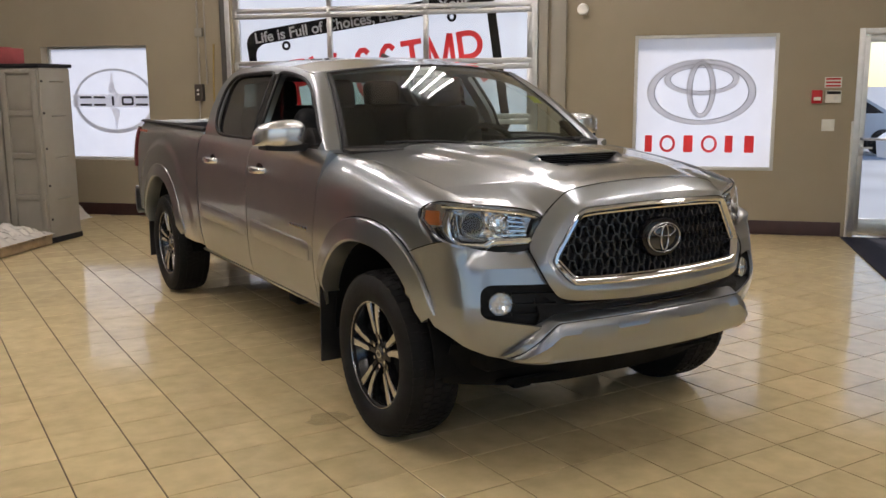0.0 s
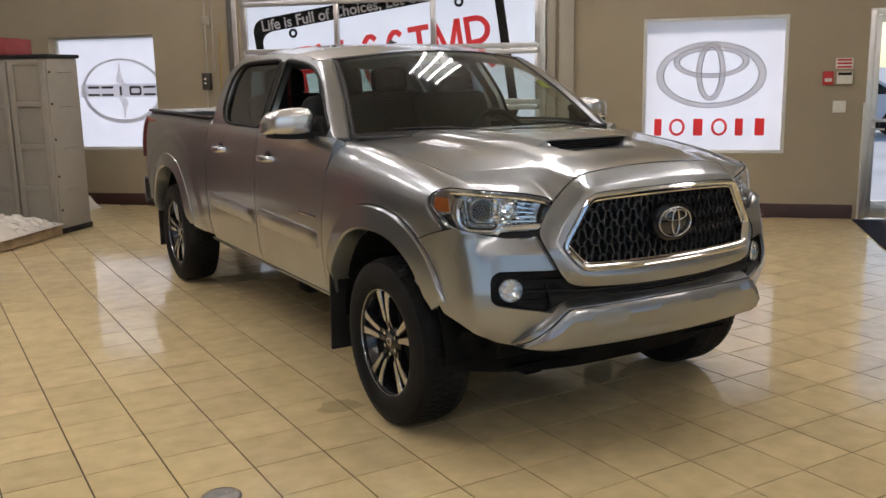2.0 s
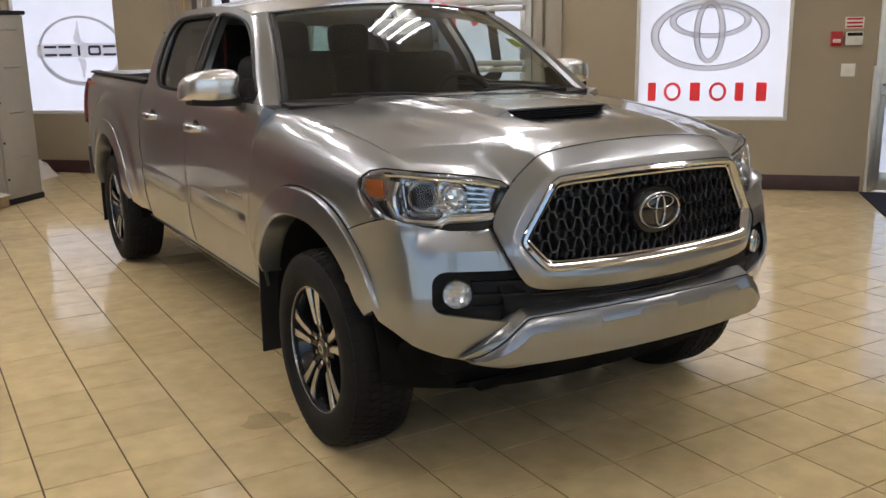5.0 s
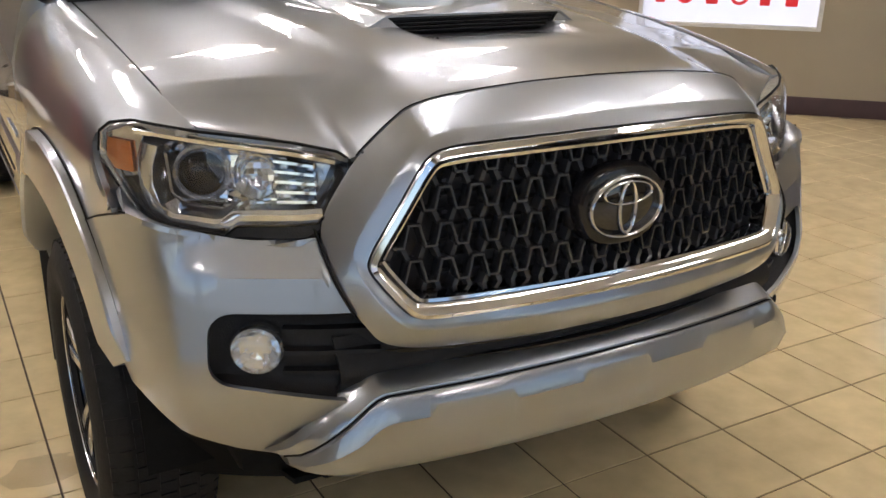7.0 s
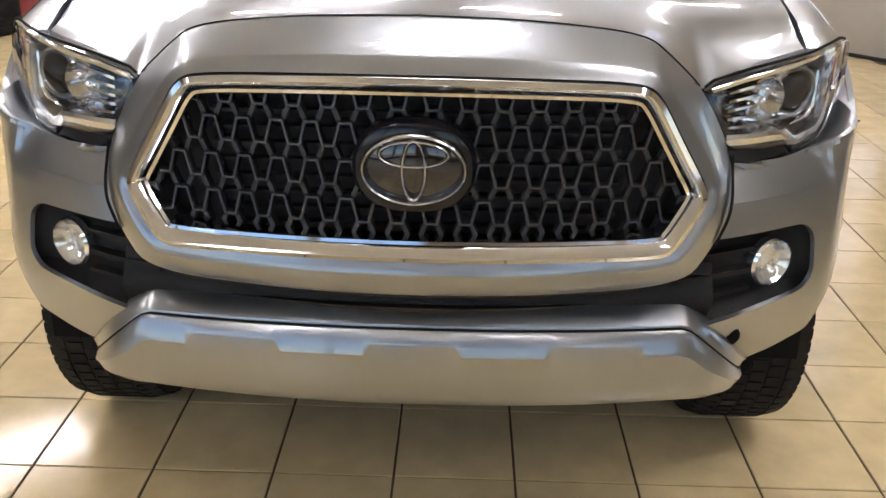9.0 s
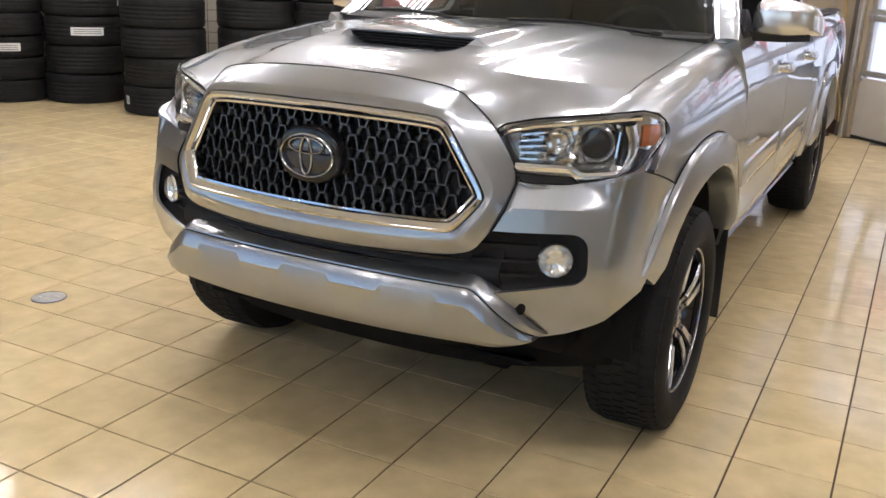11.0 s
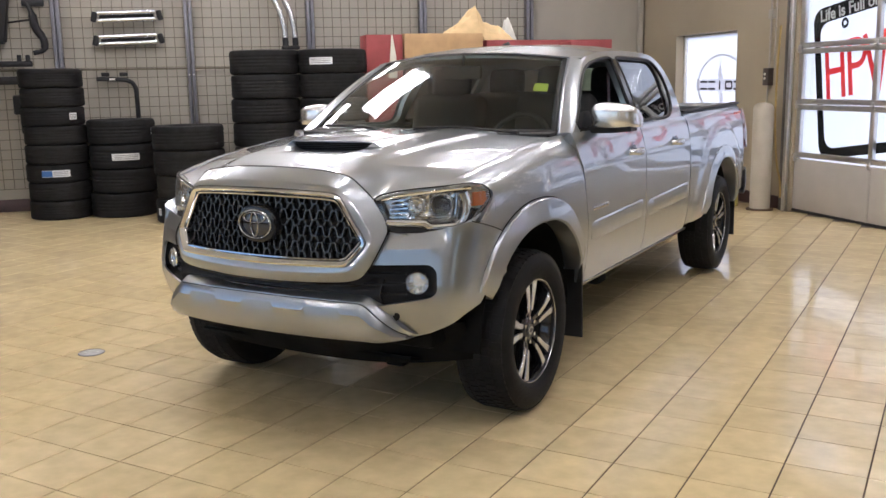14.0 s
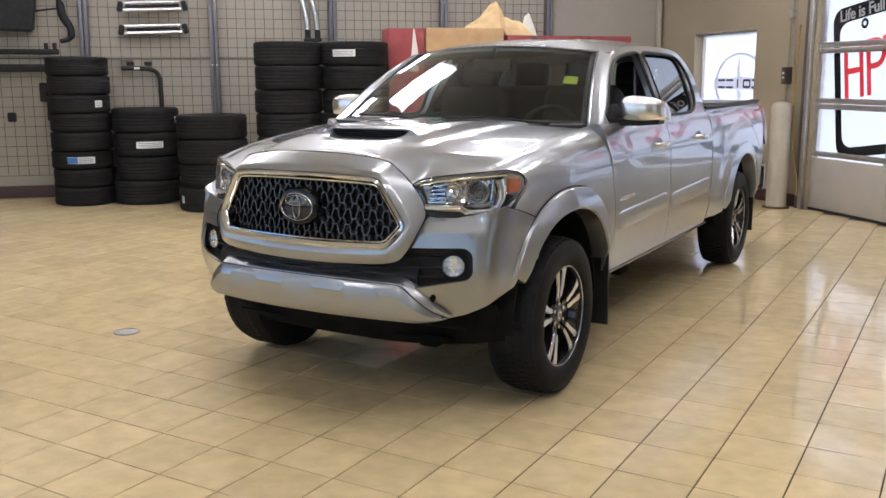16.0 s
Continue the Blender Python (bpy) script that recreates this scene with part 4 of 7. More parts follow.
pair("bed_rail_cap", make_rail, black_plastic, "black plastic rail cap")
bm = bmesh.new()
for sx in (1, -1):
    box(bm, (sx * 0.785, 3.64, 1.03), (0.03, 1.86, 0.50), 0.006)
    box(bm, (sx * 0.64, WB, 0.88), (0.27, 0.95, 0.20), 0.03)
box(bm, (0, 3.64, 0.785), (1.55, 1.86, 0.03), 0.005)
box(bm, (0, 2.715, 1.03), (1.56, 0.03, 0.50), 0.006)
part("bed_liner", bm, bed_liner, truck, "black moulded bed liner")
bm = bmesh.new()
loft(bm, [[(x, 4.60 + 0.02 * (1 - (x / 0.8) ** 2) + dy, z) for x in lin(-0.80, 0.80, 13)] for dy, z in ((0.0, 0.60), (0.03, 0.66), (0.035, 0.9), (0.03, 1.24), (0.0, 1.30), (-0.05, 1.31))], closed=False)
thicken(bm, 0.03)
part("tailgate", bm, silver, truck)


def make_tail():
    bm = bmesh.new()

    def f(u, v):
        z = 0.93 + 0.33 * v
        a = u * math.pi / 2
        return (bx(1.0, z) - 0.145 + 0.158 * math.cos(a), 4.47 + 0.185 * math.sin(a) - 0.02 * v, z)
    grid(bm, f, lin(-0.30, 1, 12), lin(0, 1, 8))
    return thicken(bm, 0.02)


pair("tail_light", make_tail, red_lens, "red tail lamp lens")
bm = bmesh.new()
loft(bm, [[(x, 4.70 + 0.10 * (1 - (abs(x) / 0.90) ** 3) + dy, z) for x in lin(-0.90, 0.90, 17)] for dy, z in ((-0.06, 0.50), (0.0, 0.52), (0.03, 0.60), (0.02, 0.70), (-0.03, 0.74), (-0.16, 0.74))], closed=False)
thicken(bm, 0.02)
part("rear_bumper", bm, silver, truck, "silver rear bumper")
pair("decal_bars", make_badge(4.18, 3, 0.075, 1.235, bx(1.0, 1.235) + 0.003, 1.15), shader("decal_red", (0.45, 0.10, 0.07), 0.4), "faded red decal bars")

# ---- hood ----
# outer line of the grille surround, from the top round to the foot
OUT = [(0, -0.728, 1.187), (0.20, -0.722, 1.182), (0.392, -0.704, 1.161), (0.447, -0.697, 1.118), (0.508, -0.690, 1.062), (0.575, -0.676, 0.945), (0.566, -0.744, 0.865), (0.540, -0.770, 0.803), (0.488, -0.796, 0.732), (0.20, -0.832, 0.718), (0, -0.838, 0.716)]


def soft_ring(half, rounds=3):
    """Closed loop from a half, its corners cut round."""
    pts = [Vector(p) for p in half]
    pts += [Vector((-p.x, p.y, p.z)) for p in pts[::-1][1:-1]]
    for _ in range(rounds):
        nxt = []
        for i, p in enumerate(pts):
            q = pts[(i + 1) % len(pts)]
            nxt += [p.lerp(q, 0.22), p.lerp(q, 0.78)]
        pts = nxt
    return pts


_top = [Vector((0, -0.725, 1.190))] + [p + Vector((0, 0.003, 0.003)) for p in soft_ring(OUT) if p.x > 0.01 and p.z > 1.068]
_top += [Vector(p) for p in ((0.512, -0.682, 1.068), (0.53, -0.668, 1.083), (0.62, -0.60, 1.101), (0.727, -0.525, 1.114))]
_top.sort(key=lambda p: p.x)
HF_X, HF_Y, HF_Z = [p.x for p in _top], [p.y for p in _top], [p.z for p in _top]


def hood_z(x, y):
    xs, zs = seam(max(-0.525, y))
    ax = min(1.0, abs(x) / xs)
    zc = interp(y, [-0.74, -0.6, -0.3, 0.0, 0.3, 0.6], [1.185, 1.205, 1.236, 1.257, 1.276, 1.288])
    z = zs + (zc - zs) * (1 - ax ** 2.6)
    # raised centre with soft shoulders
    z += 0.013 / (1 + math.exp((abs(x) - 0.40 - 0.10 * (y + 0.3)) / 0.011)) * min(1.0, max(0.0, (y + 0.68) / 0.25))
    return z


bm = bmesh.new()


def hood(u, v):
    ax = abs(u)
    xf = 0.727 * ax
    yf, zf = interp(xf, HF_X, HF_Y) + 0.004, interp(xf, HF_X, HF_Z) + 0.001
    yr = 0.585 - 0.17 * (1 - ax ** 2)
    y = yf + (yr - yf) * v
    xe = seam(max(y, -0.525))[0] + 0.001
    x = xe * ax
    z = hood_z(x, y)
    z = zf + (z - zf) * min(1.0, v / 0.18) ** 0.86 if v < 0.18 else z
    # hollow running back into the scoop's mouth
    z -= 0.019 * interp(x, [0.165, 0.188, 0.212], [1, 0.5, 0]) * interp(y, [-0.47, -0.38, -0.31, -0.25, -0.21], [0, 0.45, 1, 1, 0])
    return (math.copysign(x, u), y, z - 0.004)


us = lin(-1, 1, 141)
grid(bm, hood, us, [0, .006, .015, .03, .05, .075, .1, .14, .18, .20, .215, .23, .245, .26, .275, .29, .305, .32, .335, .35, .365, .38, .395, .41, .43, .46, .52, .58, .64, .7, .76, .82, .88, .94, 1.0])
thicken(bm, 0.012)
hood_ob = part("hood", bm, silver, truck)
# scoop: a flat-topped shell whose mouth faces forward
def scoop_h(u, v):
    k = min(1.0, max(0.0, (1 - abs(u)) / 0.20))
    return 0.025 * (1 - v ** 1.7) * k * k * (3 - 2 * k)


def scoop(u, v):
    y = -0.300 + 0.03 * u * u * (1 - v) + 0.643 * v
    x = (0.285 - 0.03 * v) * u
    return (x, y, hood_z(x, y) - 0.004 + scoop_h(u, v))


bm = bmesh.new()
grid(bm, scoop, lin(-1, 1, 61), lin(0, 1, 18))
thicken(bm, 0.005, (0, 0.0, 0.9))
scoop_ob = part("hood_scoop", bm, silver, hood_ob)
# cheeks and sill round the mouth
MOUTH_W = [0.190, 0.206, 0.220, 0.232]


def mouth_y(x, k):
    return -0.294 - 0.012 * (1 - k) + 0.02 * (x / 0.238) ** 2


for sx in (1, -1):
    bm = bmesh.new()
    loft(bm, [[(sx * x, mouth_y(x, k) - 0.001, hood_z(x, -0.29) - 0.006 + (0.042 * k - 0.016) * min(1.0, max(0.0, (0.285 - x) / 0.057))) for x in (w, 0.6 * w + 0.4 * 0.270, 0.4 * w + 0.6 * 0.270, 0.270)]
              for w, k in zip(MOUTH_W, (0.0, 0.33, 0.66, 0.93))], closed=False)
    part("mouth_cheek", bm, silver, scoop_ob)
bm = bmesh.new()
loft(bm, [[(w * u, mouth_y(w * u, k) + 0.010, hood_z(w * u, -0.29) - 0.020 + 0.040 * k) for u in lin(-1, 1, 21)] for w, k in zip(MOUTH_W, (0.0, 0.33, 0.66, 1.0))], closed=False)
part("scoop_mouth", bm, underside, hood_ob, "black scoop opening")
for k in (0.14, 0.36, 0.58, 0.80):
    bm = bmesh.new()
    w = interp(k, [0, 0.33, 0.66, 1.0], MOUTH_W) - 0.004
    loft(bm, [[(x, mouth_y(x, k) + d, hood_z(x, -0.29) - 0.019 + 0.038 * k + h) for d, h in ((0.0, -0.001), (0.0, 0.0015), (0.012, 0.003), (0.012, 0.0))] for x in lin(-w, w, 13)], cap=True)
    part("scoop_slat", bm, black_plastic, hood_ob)

# cowl behind the hood
bm = bmesh.new()
grid(bm, lambda u, v: (0.76 * u, 0.55 - 0.17 * (1 - u * u) + 0.16 * v, 1.255 + 0.012 * (1 - u * u) - 0.012 * v), lin(-1, 1, 17), lin(0, 1, 4))
thicken(bm, 0.01)
part("cowl", bm, black_plastic, truck, "black plastic cowl")

# wipers resting on the glass foot
def wiper(x0, x1, lift):
    bm = bmesh.new()
    tube(bm, curve_pts([(x0, 0.53 - 0.15 * (1 - (x0 / 0.76) ** 2), 1.272), ((x0 + x1) / 2, 0.52 - 0.15 * (1 - ((x0 + x1) / 1.52) ** 2), 1.300), (x1, 0.535 - 0.15 * (1 - (x1 / 0.76) ** 2), 1.292 + lift)], 6), 0.007, 6)
    box(bm, (x0, 0.53 - 0.15 * (1 - (x0 / 0.76) ** 2), 1.270), (0.04, 0.04, 0.03), 0.008)
    return part("wiper", bm, black_plastic, truck, "black wiper arm and blade")


wiper(0.60, 0.05, 0.004)
wiper(-0.05, -0.60, 0.010)

# ---- greenhouse ----
def gx(y, z):
    t = min(1.2, max(0.0, (z - 1.26) / 0.44))
    return 0.868 - 0.215 * t ** 1.25 - 0.012 * max(0.0, (y - 2.2) / 0.5)


SIDE = curve_pts([(0.60, 1.262), (0.735, 1.365), (0.905, 1.488), (1.08, 1.592), (1.255, 1.654), (1.50, 1.692), (1.95, 1.708), (2.40, 1.700), (2.60, 1.672), (2.705, 1.585), (2.705, 1.45), (2.675, 1.34), (2.672, 1.262)], 4)
SIDE = [(p.x, p.y) for p in [Vector((*k, 0)) if len(k) == 2 else k for k in SIDE]]
WIN_F = [(0.692, 1.285), (0.790, 1.385), (0.922, 1.478), (1.078, 1.564), (1.238, 1.617), (1.48, 1.650), (1.66, 1.658), (1.655, 1.60), (1.60, 1.42), (1.57, 1.278), (1.2, 1.274)]
WIN_R = [(1.685, 1.282), (1.70, 1.40), (1.755, 1.60), (1.775, 1.660), (2.0, 1.664), (2.30, 1.660), (2.47, 1.645), (2.545, 1.60), (2.565, 1.53), (2.53, 1.42), (2.47, 1.34), (2.36, 1.29), (2.2, 1.276), (1.9, 1.276)]


def smooth_loop(pts, n=3):
    return [(p.x, p.y) for p in curve_pts([(a, b, 0) for a, b in pts], n, closed=True)]


def make_side():
    bm = bmesh.new()
    fill2d(bm, [SIDE + [(2.2, 1.262), (1.66, 1.262), (1.2, 1.262)], smooth_loop(WIN_F), smooth_loop(WIN_R)], lambda y, z: Vector((gx(y, z), y, z)))
    return thicken(bm, 0.045)


pair("cab_side_frame", make_side, silver)


def make_pane(pts, inset, shrink=1.03):
    def make():
        bm = bmesh.new()
        c = Vector((sum(p[0] for p in pts) / len(pts), sum(p[1] for p in pts) / len(pts)))
        lp = [((p[0] - c.x) * shrink + c.x, (p[1] - c.y) * shrink + c.y) for p in smooth_loop(pts)]
        xa, xb = gx(2.1, 1.27), gx(2.1, 1.67)
        fill2d(bm, [lp], lambda y, z: Vector((xa + (xb - xa) * (z - 1.27) / 0.40 - inset, y, z)))
        return bm
    return make


pair("rear_side_window", make_pane(WIN_R, 0.022), tint_glass, "dark tinted glass")


def make_seal(pts):
    def make():
        bm = bmesh.new()
        tube(bm, [(gx(y, z) - 0.004, y, z) for y, z in smooth_loop(pts)], 0.011, 6, closed=True)
        return bm
    return make


pair("window_seal", make_seal(WIN_F), black_plastic)
pair("window_seal", make_seal(WIN_R), black_plastic)


def make_bpillar():
    bm = bmesh.new()
    loft(bm, [[(gx(y, z) + 0.002, y - 0.045, z), (gx(y, z) + 0.003, y + 0.05, z)] for y, z in ((1.625, 1.27), (1.645, 1.40), (1.69, 1.56), (1.715, 1.655))], closed=False)
    return thicken(bm, 0.006)


pair("b_pillar_cover", make_bpillar, gloss_black, "gloss black pillar cover")

# roof
bm = bmesh.new()


def ztop(y):
    return interp(y, [1.10, 1.30, 1.50, 1.95, 2.40, 2.60, 2.705], [1.640, 1.668, 1.694, 1.710, 1.702, 1.674, 1.60])


def roof(u, v):
    yf = 1.045 + 0.13 * u * u
    y = yf + (2.70 - yf) * v
    e = ztop(y)
    xe = gx(y, e)
    k = 1 - abs(u) ** 2.4
    return (xe * u * (1 - 0.02 * (1 - abs(u))), y, e + (0.058 - 0.02 * max(0, v - 0.85) / 0.15) * k + 0.003 * math.exp(-((abs(u) - 0.72) / 0.05) ** 2) * min(1, v * 4))


grid(bm, roof, lin(-1, 1, 35), lin(0, 1, 24))
thicken(bm, 0.03)
roof_ob = part("roof", bm, silver, truck)
# sharkfin and lamp on the roof
bm = bmesh.new()
loft(bm, [[(w * a, y, 1.758 + h * b) for a, b in ((-1, 0), (-0.5, 0.7), (0, 1), (0.5, 0.7), (1, 0))] for y, w, h in ((1.56, 0.004, 0.003), (1.60, 0.014, 0.012), (1.65, 0.015, 0.026), (1.665, 0.012, 0.012))], closed=False)
part("roof_antenna", bm, black_plastic, roof_ob)

# windscreen
def ws(u, v):
    x = (0.785 + (0.606 - 0.785) * v) * u
    y = 0.575 - 0.175 * (1 - u * u) + ((1.15 - 0.115 * (1 - u * u)) - (0.575 - 0.175 * (1 - u * u))) * v
    z = 1.255 + 0.012 * (1 - u * u) + (1.652 + 0.046 * (1 - u * u) - 1.255 - 0.012 * (1 - u * u)) * v
    b = 0.022 * math.sin(math.pi * v)
    return (x, y - b * 0.6, z + b * 0.8)


bm = bmesh.new()
grid(bm, ws, lin(-1, 1, 25), lin(0, 1, 13))
part("windscreen", bm, cab_glass, truck, "clear laminated windscreen")
bm = bmesh.new()
for a in (-1, 1):
    loft(bm, [[(lambda p: (p[0] + a * dx, p[1] + dy, p[2] + dz))(ws(a * 0.985, v)) for dx, dy, dz in ((-0.02, 0.0, 0.003), (0.0, 0.0, 0.006), (0.012, 0.01, 0.0))] for v in lin(0, 1, 13)], closed=False)
loft(bm, [[(lambda p: (p[0], p[1] + dy, p[2] + dz))(ws(u, 0.985)) for dy, dz in ((-0.012, -0.008), (0.0, 0.005), (0.012, 0.006))] for u in lin(-1, 1, 21)], closed=False)
loft(bm, [[(lambda p: (p[0], p[1] + dy, p[2] + dz))(ws(u, 0.0)) for dy, dz in ((-0.01, 0.0), (0.0, 0.006), (0.03, 0.026))] for u in lin(-1, 1, 21)], closed=False)
thicken(bm, 0.003)
part("windscreen_trim", bm, black_plastic, truck, "black windscreen trim")
bm = bmesh.new()
pw = [ws(u, v) for u, v in ((0.795, 0.50), (0.90, 0.50), (0.90, 0.60), (0.795, 0.60))]
lo = [[(x, y + d * 0.6, z - d * 0.8) for x, y, z in pw] for d in (0.004, 0.006)]
loft(bm, lo, cap=True)
part("sticker", bm, shader("lime_sticker", (0.50, 0.58, 0.05), 0.6), truck, "lime yellow sticker inside the windscreen")


def make_apillar():
    bm = bmesh.new()
    loops = []
    for v in lin(0, 1, 15):
        p = Vector(ws(1.0, v))
        # rear edge follows the side frame outline
        yy = interp(v, [0, 0.25, 0.5, 0.75, 1.0], [0.598, 0.725, 0.885, 1.06, 1.255])
        zz = interp(yy, [q[0] for q in SIDE[:21]], [q[1] for q in SIDE[:21]])
        q = Vector((gx(yy, zz) + 0.001, yy, zz))
        m = (p + q) / 2 + Vector((0.010, -0.008, 0.010))
        loops.append([p + Vector((0, 0, -0.004)), p * 0.7 + m * 0.3 + Vector((0.004, -0.006, 0.008)), m, q * 0.65 + m * 0.35 + Vector((0.004, 0, 0.002)), q])
    loft(bm, loops, closed=False)
    return thicken(bm, 0.02)


pair("a_pillar", make_apillar, silver)

# rear cab wall with its window
bm = bmesh.new()
out = [(0.80, 1.0), (0.845, 1.27), (0.80, 1.40), (0.70, 1.60), (0.60, 1.675), (0.3, 1.71), (0, 1.72)]
out = out + [(-x, z) for x, z in out[::-1][1:]]
hole = rounded(1.16, 0.31, 0.05, 4)
fill2d(bm, [out, [(a * (1 - 0.12 * (b + 0.15)), b + 1.49) for a, b in hole]], lambda x, z: Vector((x, 2.69, z)))
thicken(bm, 0.03)
part("cab_back_panel", bm, silver, truck)
bm = bmesh.new()
box(bm, (0, 2.69, 1.49), (1.20, 0.006, 0.34))
part("back_window", bm, cab_glass, truck)

# ---- cabin ----
bm = bmesh.new()
box(bm, (0, 1.65, 0.62), (1.66, 2.1, 0.24), 0.03)
part("cabin_floor", bm, dash_black, truck)
bm = bmesh.new()
grid(bm, lambda u, v: (0.78 * u, 0.50 - 0.14 * (1 - u * u) + 0.42 * v, 1.235 - 0.02 * v + 0.02 * math.sin(v * 3) - 0.30 * max(0.0, (v - 0.8) / 0.2) ** 2), lin(-1, 1, 17), lin(0, 1, 12))
thicken(bm, 0.03)
part("dashboard", bm, dash_black, truck)


def seat(x, y, w):
    st = {}
    bm = bmesh.new()
    box(bm, (x, y, 0.86), (w, 0.50, 0.20), 0.07, seg=4)
    part("seat_cushion", bm, seat_cloth, truck)
    bm = bmesh.new()
    box(bm, (x, y + 0.28, 1.16), (w, 0.17, 0.60), 0.075, rot=Euler((radians(-14), 0, 0)).to_matrix(), seg=4)
    part("seat_back", bm, seat_cloth, truck)
    for hx in ((0.0,) if w < 0.7 else (-0.40, 0.40)):
        bm = bmesh.new()
        box(bm, (x + hx, y + 0.36, 1.525), (0.27, 0.12, 0.19), 0.05, rot=Euler((radians(-10), 0, 0)).to_matrix(), seg=4)
        for d in (-0.06, 0.06):
            rod(bm, (x + hx + d, y + 0.355, 1.38), (x + hx + d, y + 0.36, 1.47), 0.007)
        part("headrest", bm, seat_cloth, truck)


seat(0.38, 1.22, 0.52)
seat(-0.38, 1.22, 0.52)
seat(0.0, 2.10, 1.34)
bm = bmesh.new()
ring = [Vector((0.19 * math.cos(a), 0, 0.19 * math.sin(a))) for a in (2 * math.pi * k / 28 for k in range(28))]
rt = Euler((radians(-25), 0, 0)).to_matrix()
tube(bm, [rt @ p + Vector((0.38, 0.98, 1.17)) for p in ring], 0.016, 8, closed=True)
wheel_st = part("steering_wheel", bm, dash_black, truck)
bm = bmesh.new()
box(bm, (0.38, 0.97, 1.16), (0.14, 0.04, 0.12), 0.03, rot=rt)
for sx in (-1, 1):
    rod(bm, rt @ Vector((sx * 0.06, 0, 0)) + Vector((0.38, 0.975, 1.165)), rt @ Vector((sx * 0.185, 0, 0)) + Vector((0.38, 0.98, 1.17)), 0.014)
rod(bm, (0.38, 0.97, 1.15), (0.38, 0.78, 1.06), 0.03)
part("steering_hub", bm, dash_black, wheel_st)
bm = bmesh.new()
box(bm, (0, 1.02, 1.585), (0.26, 0.03, 0.075), 0.012)
rod(bm, (0, 1.03, 1.60), (0, 1.06, 1.70), 0.012)
part("rear_view_mirror", bm, black_plastic, truck)
bm = bmesh.new()
grid(bm, lambda u, v: (0.60 * u, 1.12 + 1.55 * v, 1.655 + 0.03 * (1 - u * u)), lin(-1, 1, 9), lin(0, 1, 6))
part("headliner", bm, shader("headliner_grey", (0.25, 0.24, 0.22), 0.9, 0, 0.1, 20), truck)
pair("belt_strap", lambda: (lambda b: (loft(b, [[(0.70, 1.68, 0.95), (0.70, 1.73, 0.95)], [(0.66, 1.70, 1.30), (0.66, 1.75, 1.30)], [(0.64, 1.72, 1.58), (0.64, 1.77, 1.58)]], closed=False), b)[1])(bmesh.new()), red_lens, "dark red seat belt webbing")


# ---- door mirrors ----
def make_mirror_cap():
    bm = bmesh.new()
    lp = []
    XM_ = [0.866, 0.872, 0.884, 0.910, 0.955, 1.010, 1.060, 1.090, 1.106, 1.114]
    HM_ = [0.086, 0.108, 0.124, 0.134, 0.136, 0.130, 0.116, 0.098, 0.074, 0.046]
    DM_ = [0.085, 0.116, 0.138, 0.150, 0.152, 0.146, 0.126, 0.100, 0.070, 0.036]
    for x, h, d in [(q.x, q.y, q.z) for q in curve_pts(list(zip(XM_, HM_, DM_)), 3)]:
        yb = 0.955 + 0.10 * max(0.0, x - 0.985)
        ring = []
        for k in range(40):
            a = 2 * math.pi * k / 40
            c, sn = math.cos(a), math.sin(a)
            u = math.copysign(abs(c) ** 0.62, c)
            w = math.copysign(abs(sn) ** 0.55, sn)
            ring.append((x, yb - d / 2 + u * d / 2 * (1.0 if u < 0 else 1.0), 1.275 + h / 2 + 0.06 * max(0.0, x - 1.0) + w * h / 2))
        lp.append(ring)
    loft(bm, lp, cap=True)
    return bm


mirror_cap = pair("mirror_housing", make_mirror_cap, mirror_chrome, "chrome mirror cap")


def make_mirror_base():
    bm = bmesh.new()
    loft(bm, [[(x, y + d, z + h) for d, h in ((-0.05, -0.018), (0.05, -0.018), (0.05, 0.018), (-0.05, 0.018))] for x, y, z in ((0.845, 0.84, 1.272), (0.90, 0.88, 1.270), (0.98, 0.905, 1.270), (1.08, 0.92, 1.278))], cap=True)
    loft(bm, [[(x, 0.69, 1.264), (x, 0.93, 1.264), (x - 0.035, 0.90, 1.365), (x - 0.030, 0.82, 1.365)] for x in (0.850, 0.872)], cap=True)
    return bm


pair("mirror_base", make_mirror_base, black_plastic, "black mirror foot", parent=mirror_cap)


def make_mirror_glass():
    bm = bmesh.new()
    o = rounded(0.205, 0.108, 0.03, 4)
    prism(bm, o, 0.004, lambda u, v, w: (0.985 + u * 0.9, 0.956 + 0.10 * max(0.0, u) + w, 1.342 + v * 0.9))
    return bm


pair("mirror_glass", make_mirror_glass, chrome, parent=mirror_cap)

# ---- nose ----
IN = [(0, -0.815, 1.108), (0.20, -0.809, 1.106), (0.375, -0.788, 1.099), (0.412, -0.782, 1.080), (0.465, -0.774, 0.99), (0.518, -0.767, 0.905), (0.515, -0.772, 0.878), (0.462, -0.812, 0.806), (0.430, -0.822, 0.793), (0.20, -0.838, 0.786), (0, -0.842, 0.784)]


def inward(loop, d, dy):
    """Loop pulled toward its middle by d across the opening and moved along y."""
    c = Vector((0, 0, 0.935))
    out = []
    n = len(loop)
    for i, p in enumerate(loop):
        t = loop[(i + 1) % n] - loop[i - 1]
        nrm = Vector((t.z, 0, -t.x)).normalized()
        if nrm.dot(Vector((p.x, 0, p.z)) - c) > 0:
            nrm = -nrm
        out.append(p + nrm * d + Vector((0, dy, 0)))
    return out


I_, O_ = soft_ring(IN), soft_ring(OUT)
# two facets that meet in a soft crease
FACETS = [[a.lerp(b, k) + Vector((0, d, 0)) for a, b in zip(I_, O_)] for k, d in ((0.16, -0.005), (0.31, -0.0105), (0.37, -0.0110), (0.65, -0.0070), (0.94, -0.0020))]

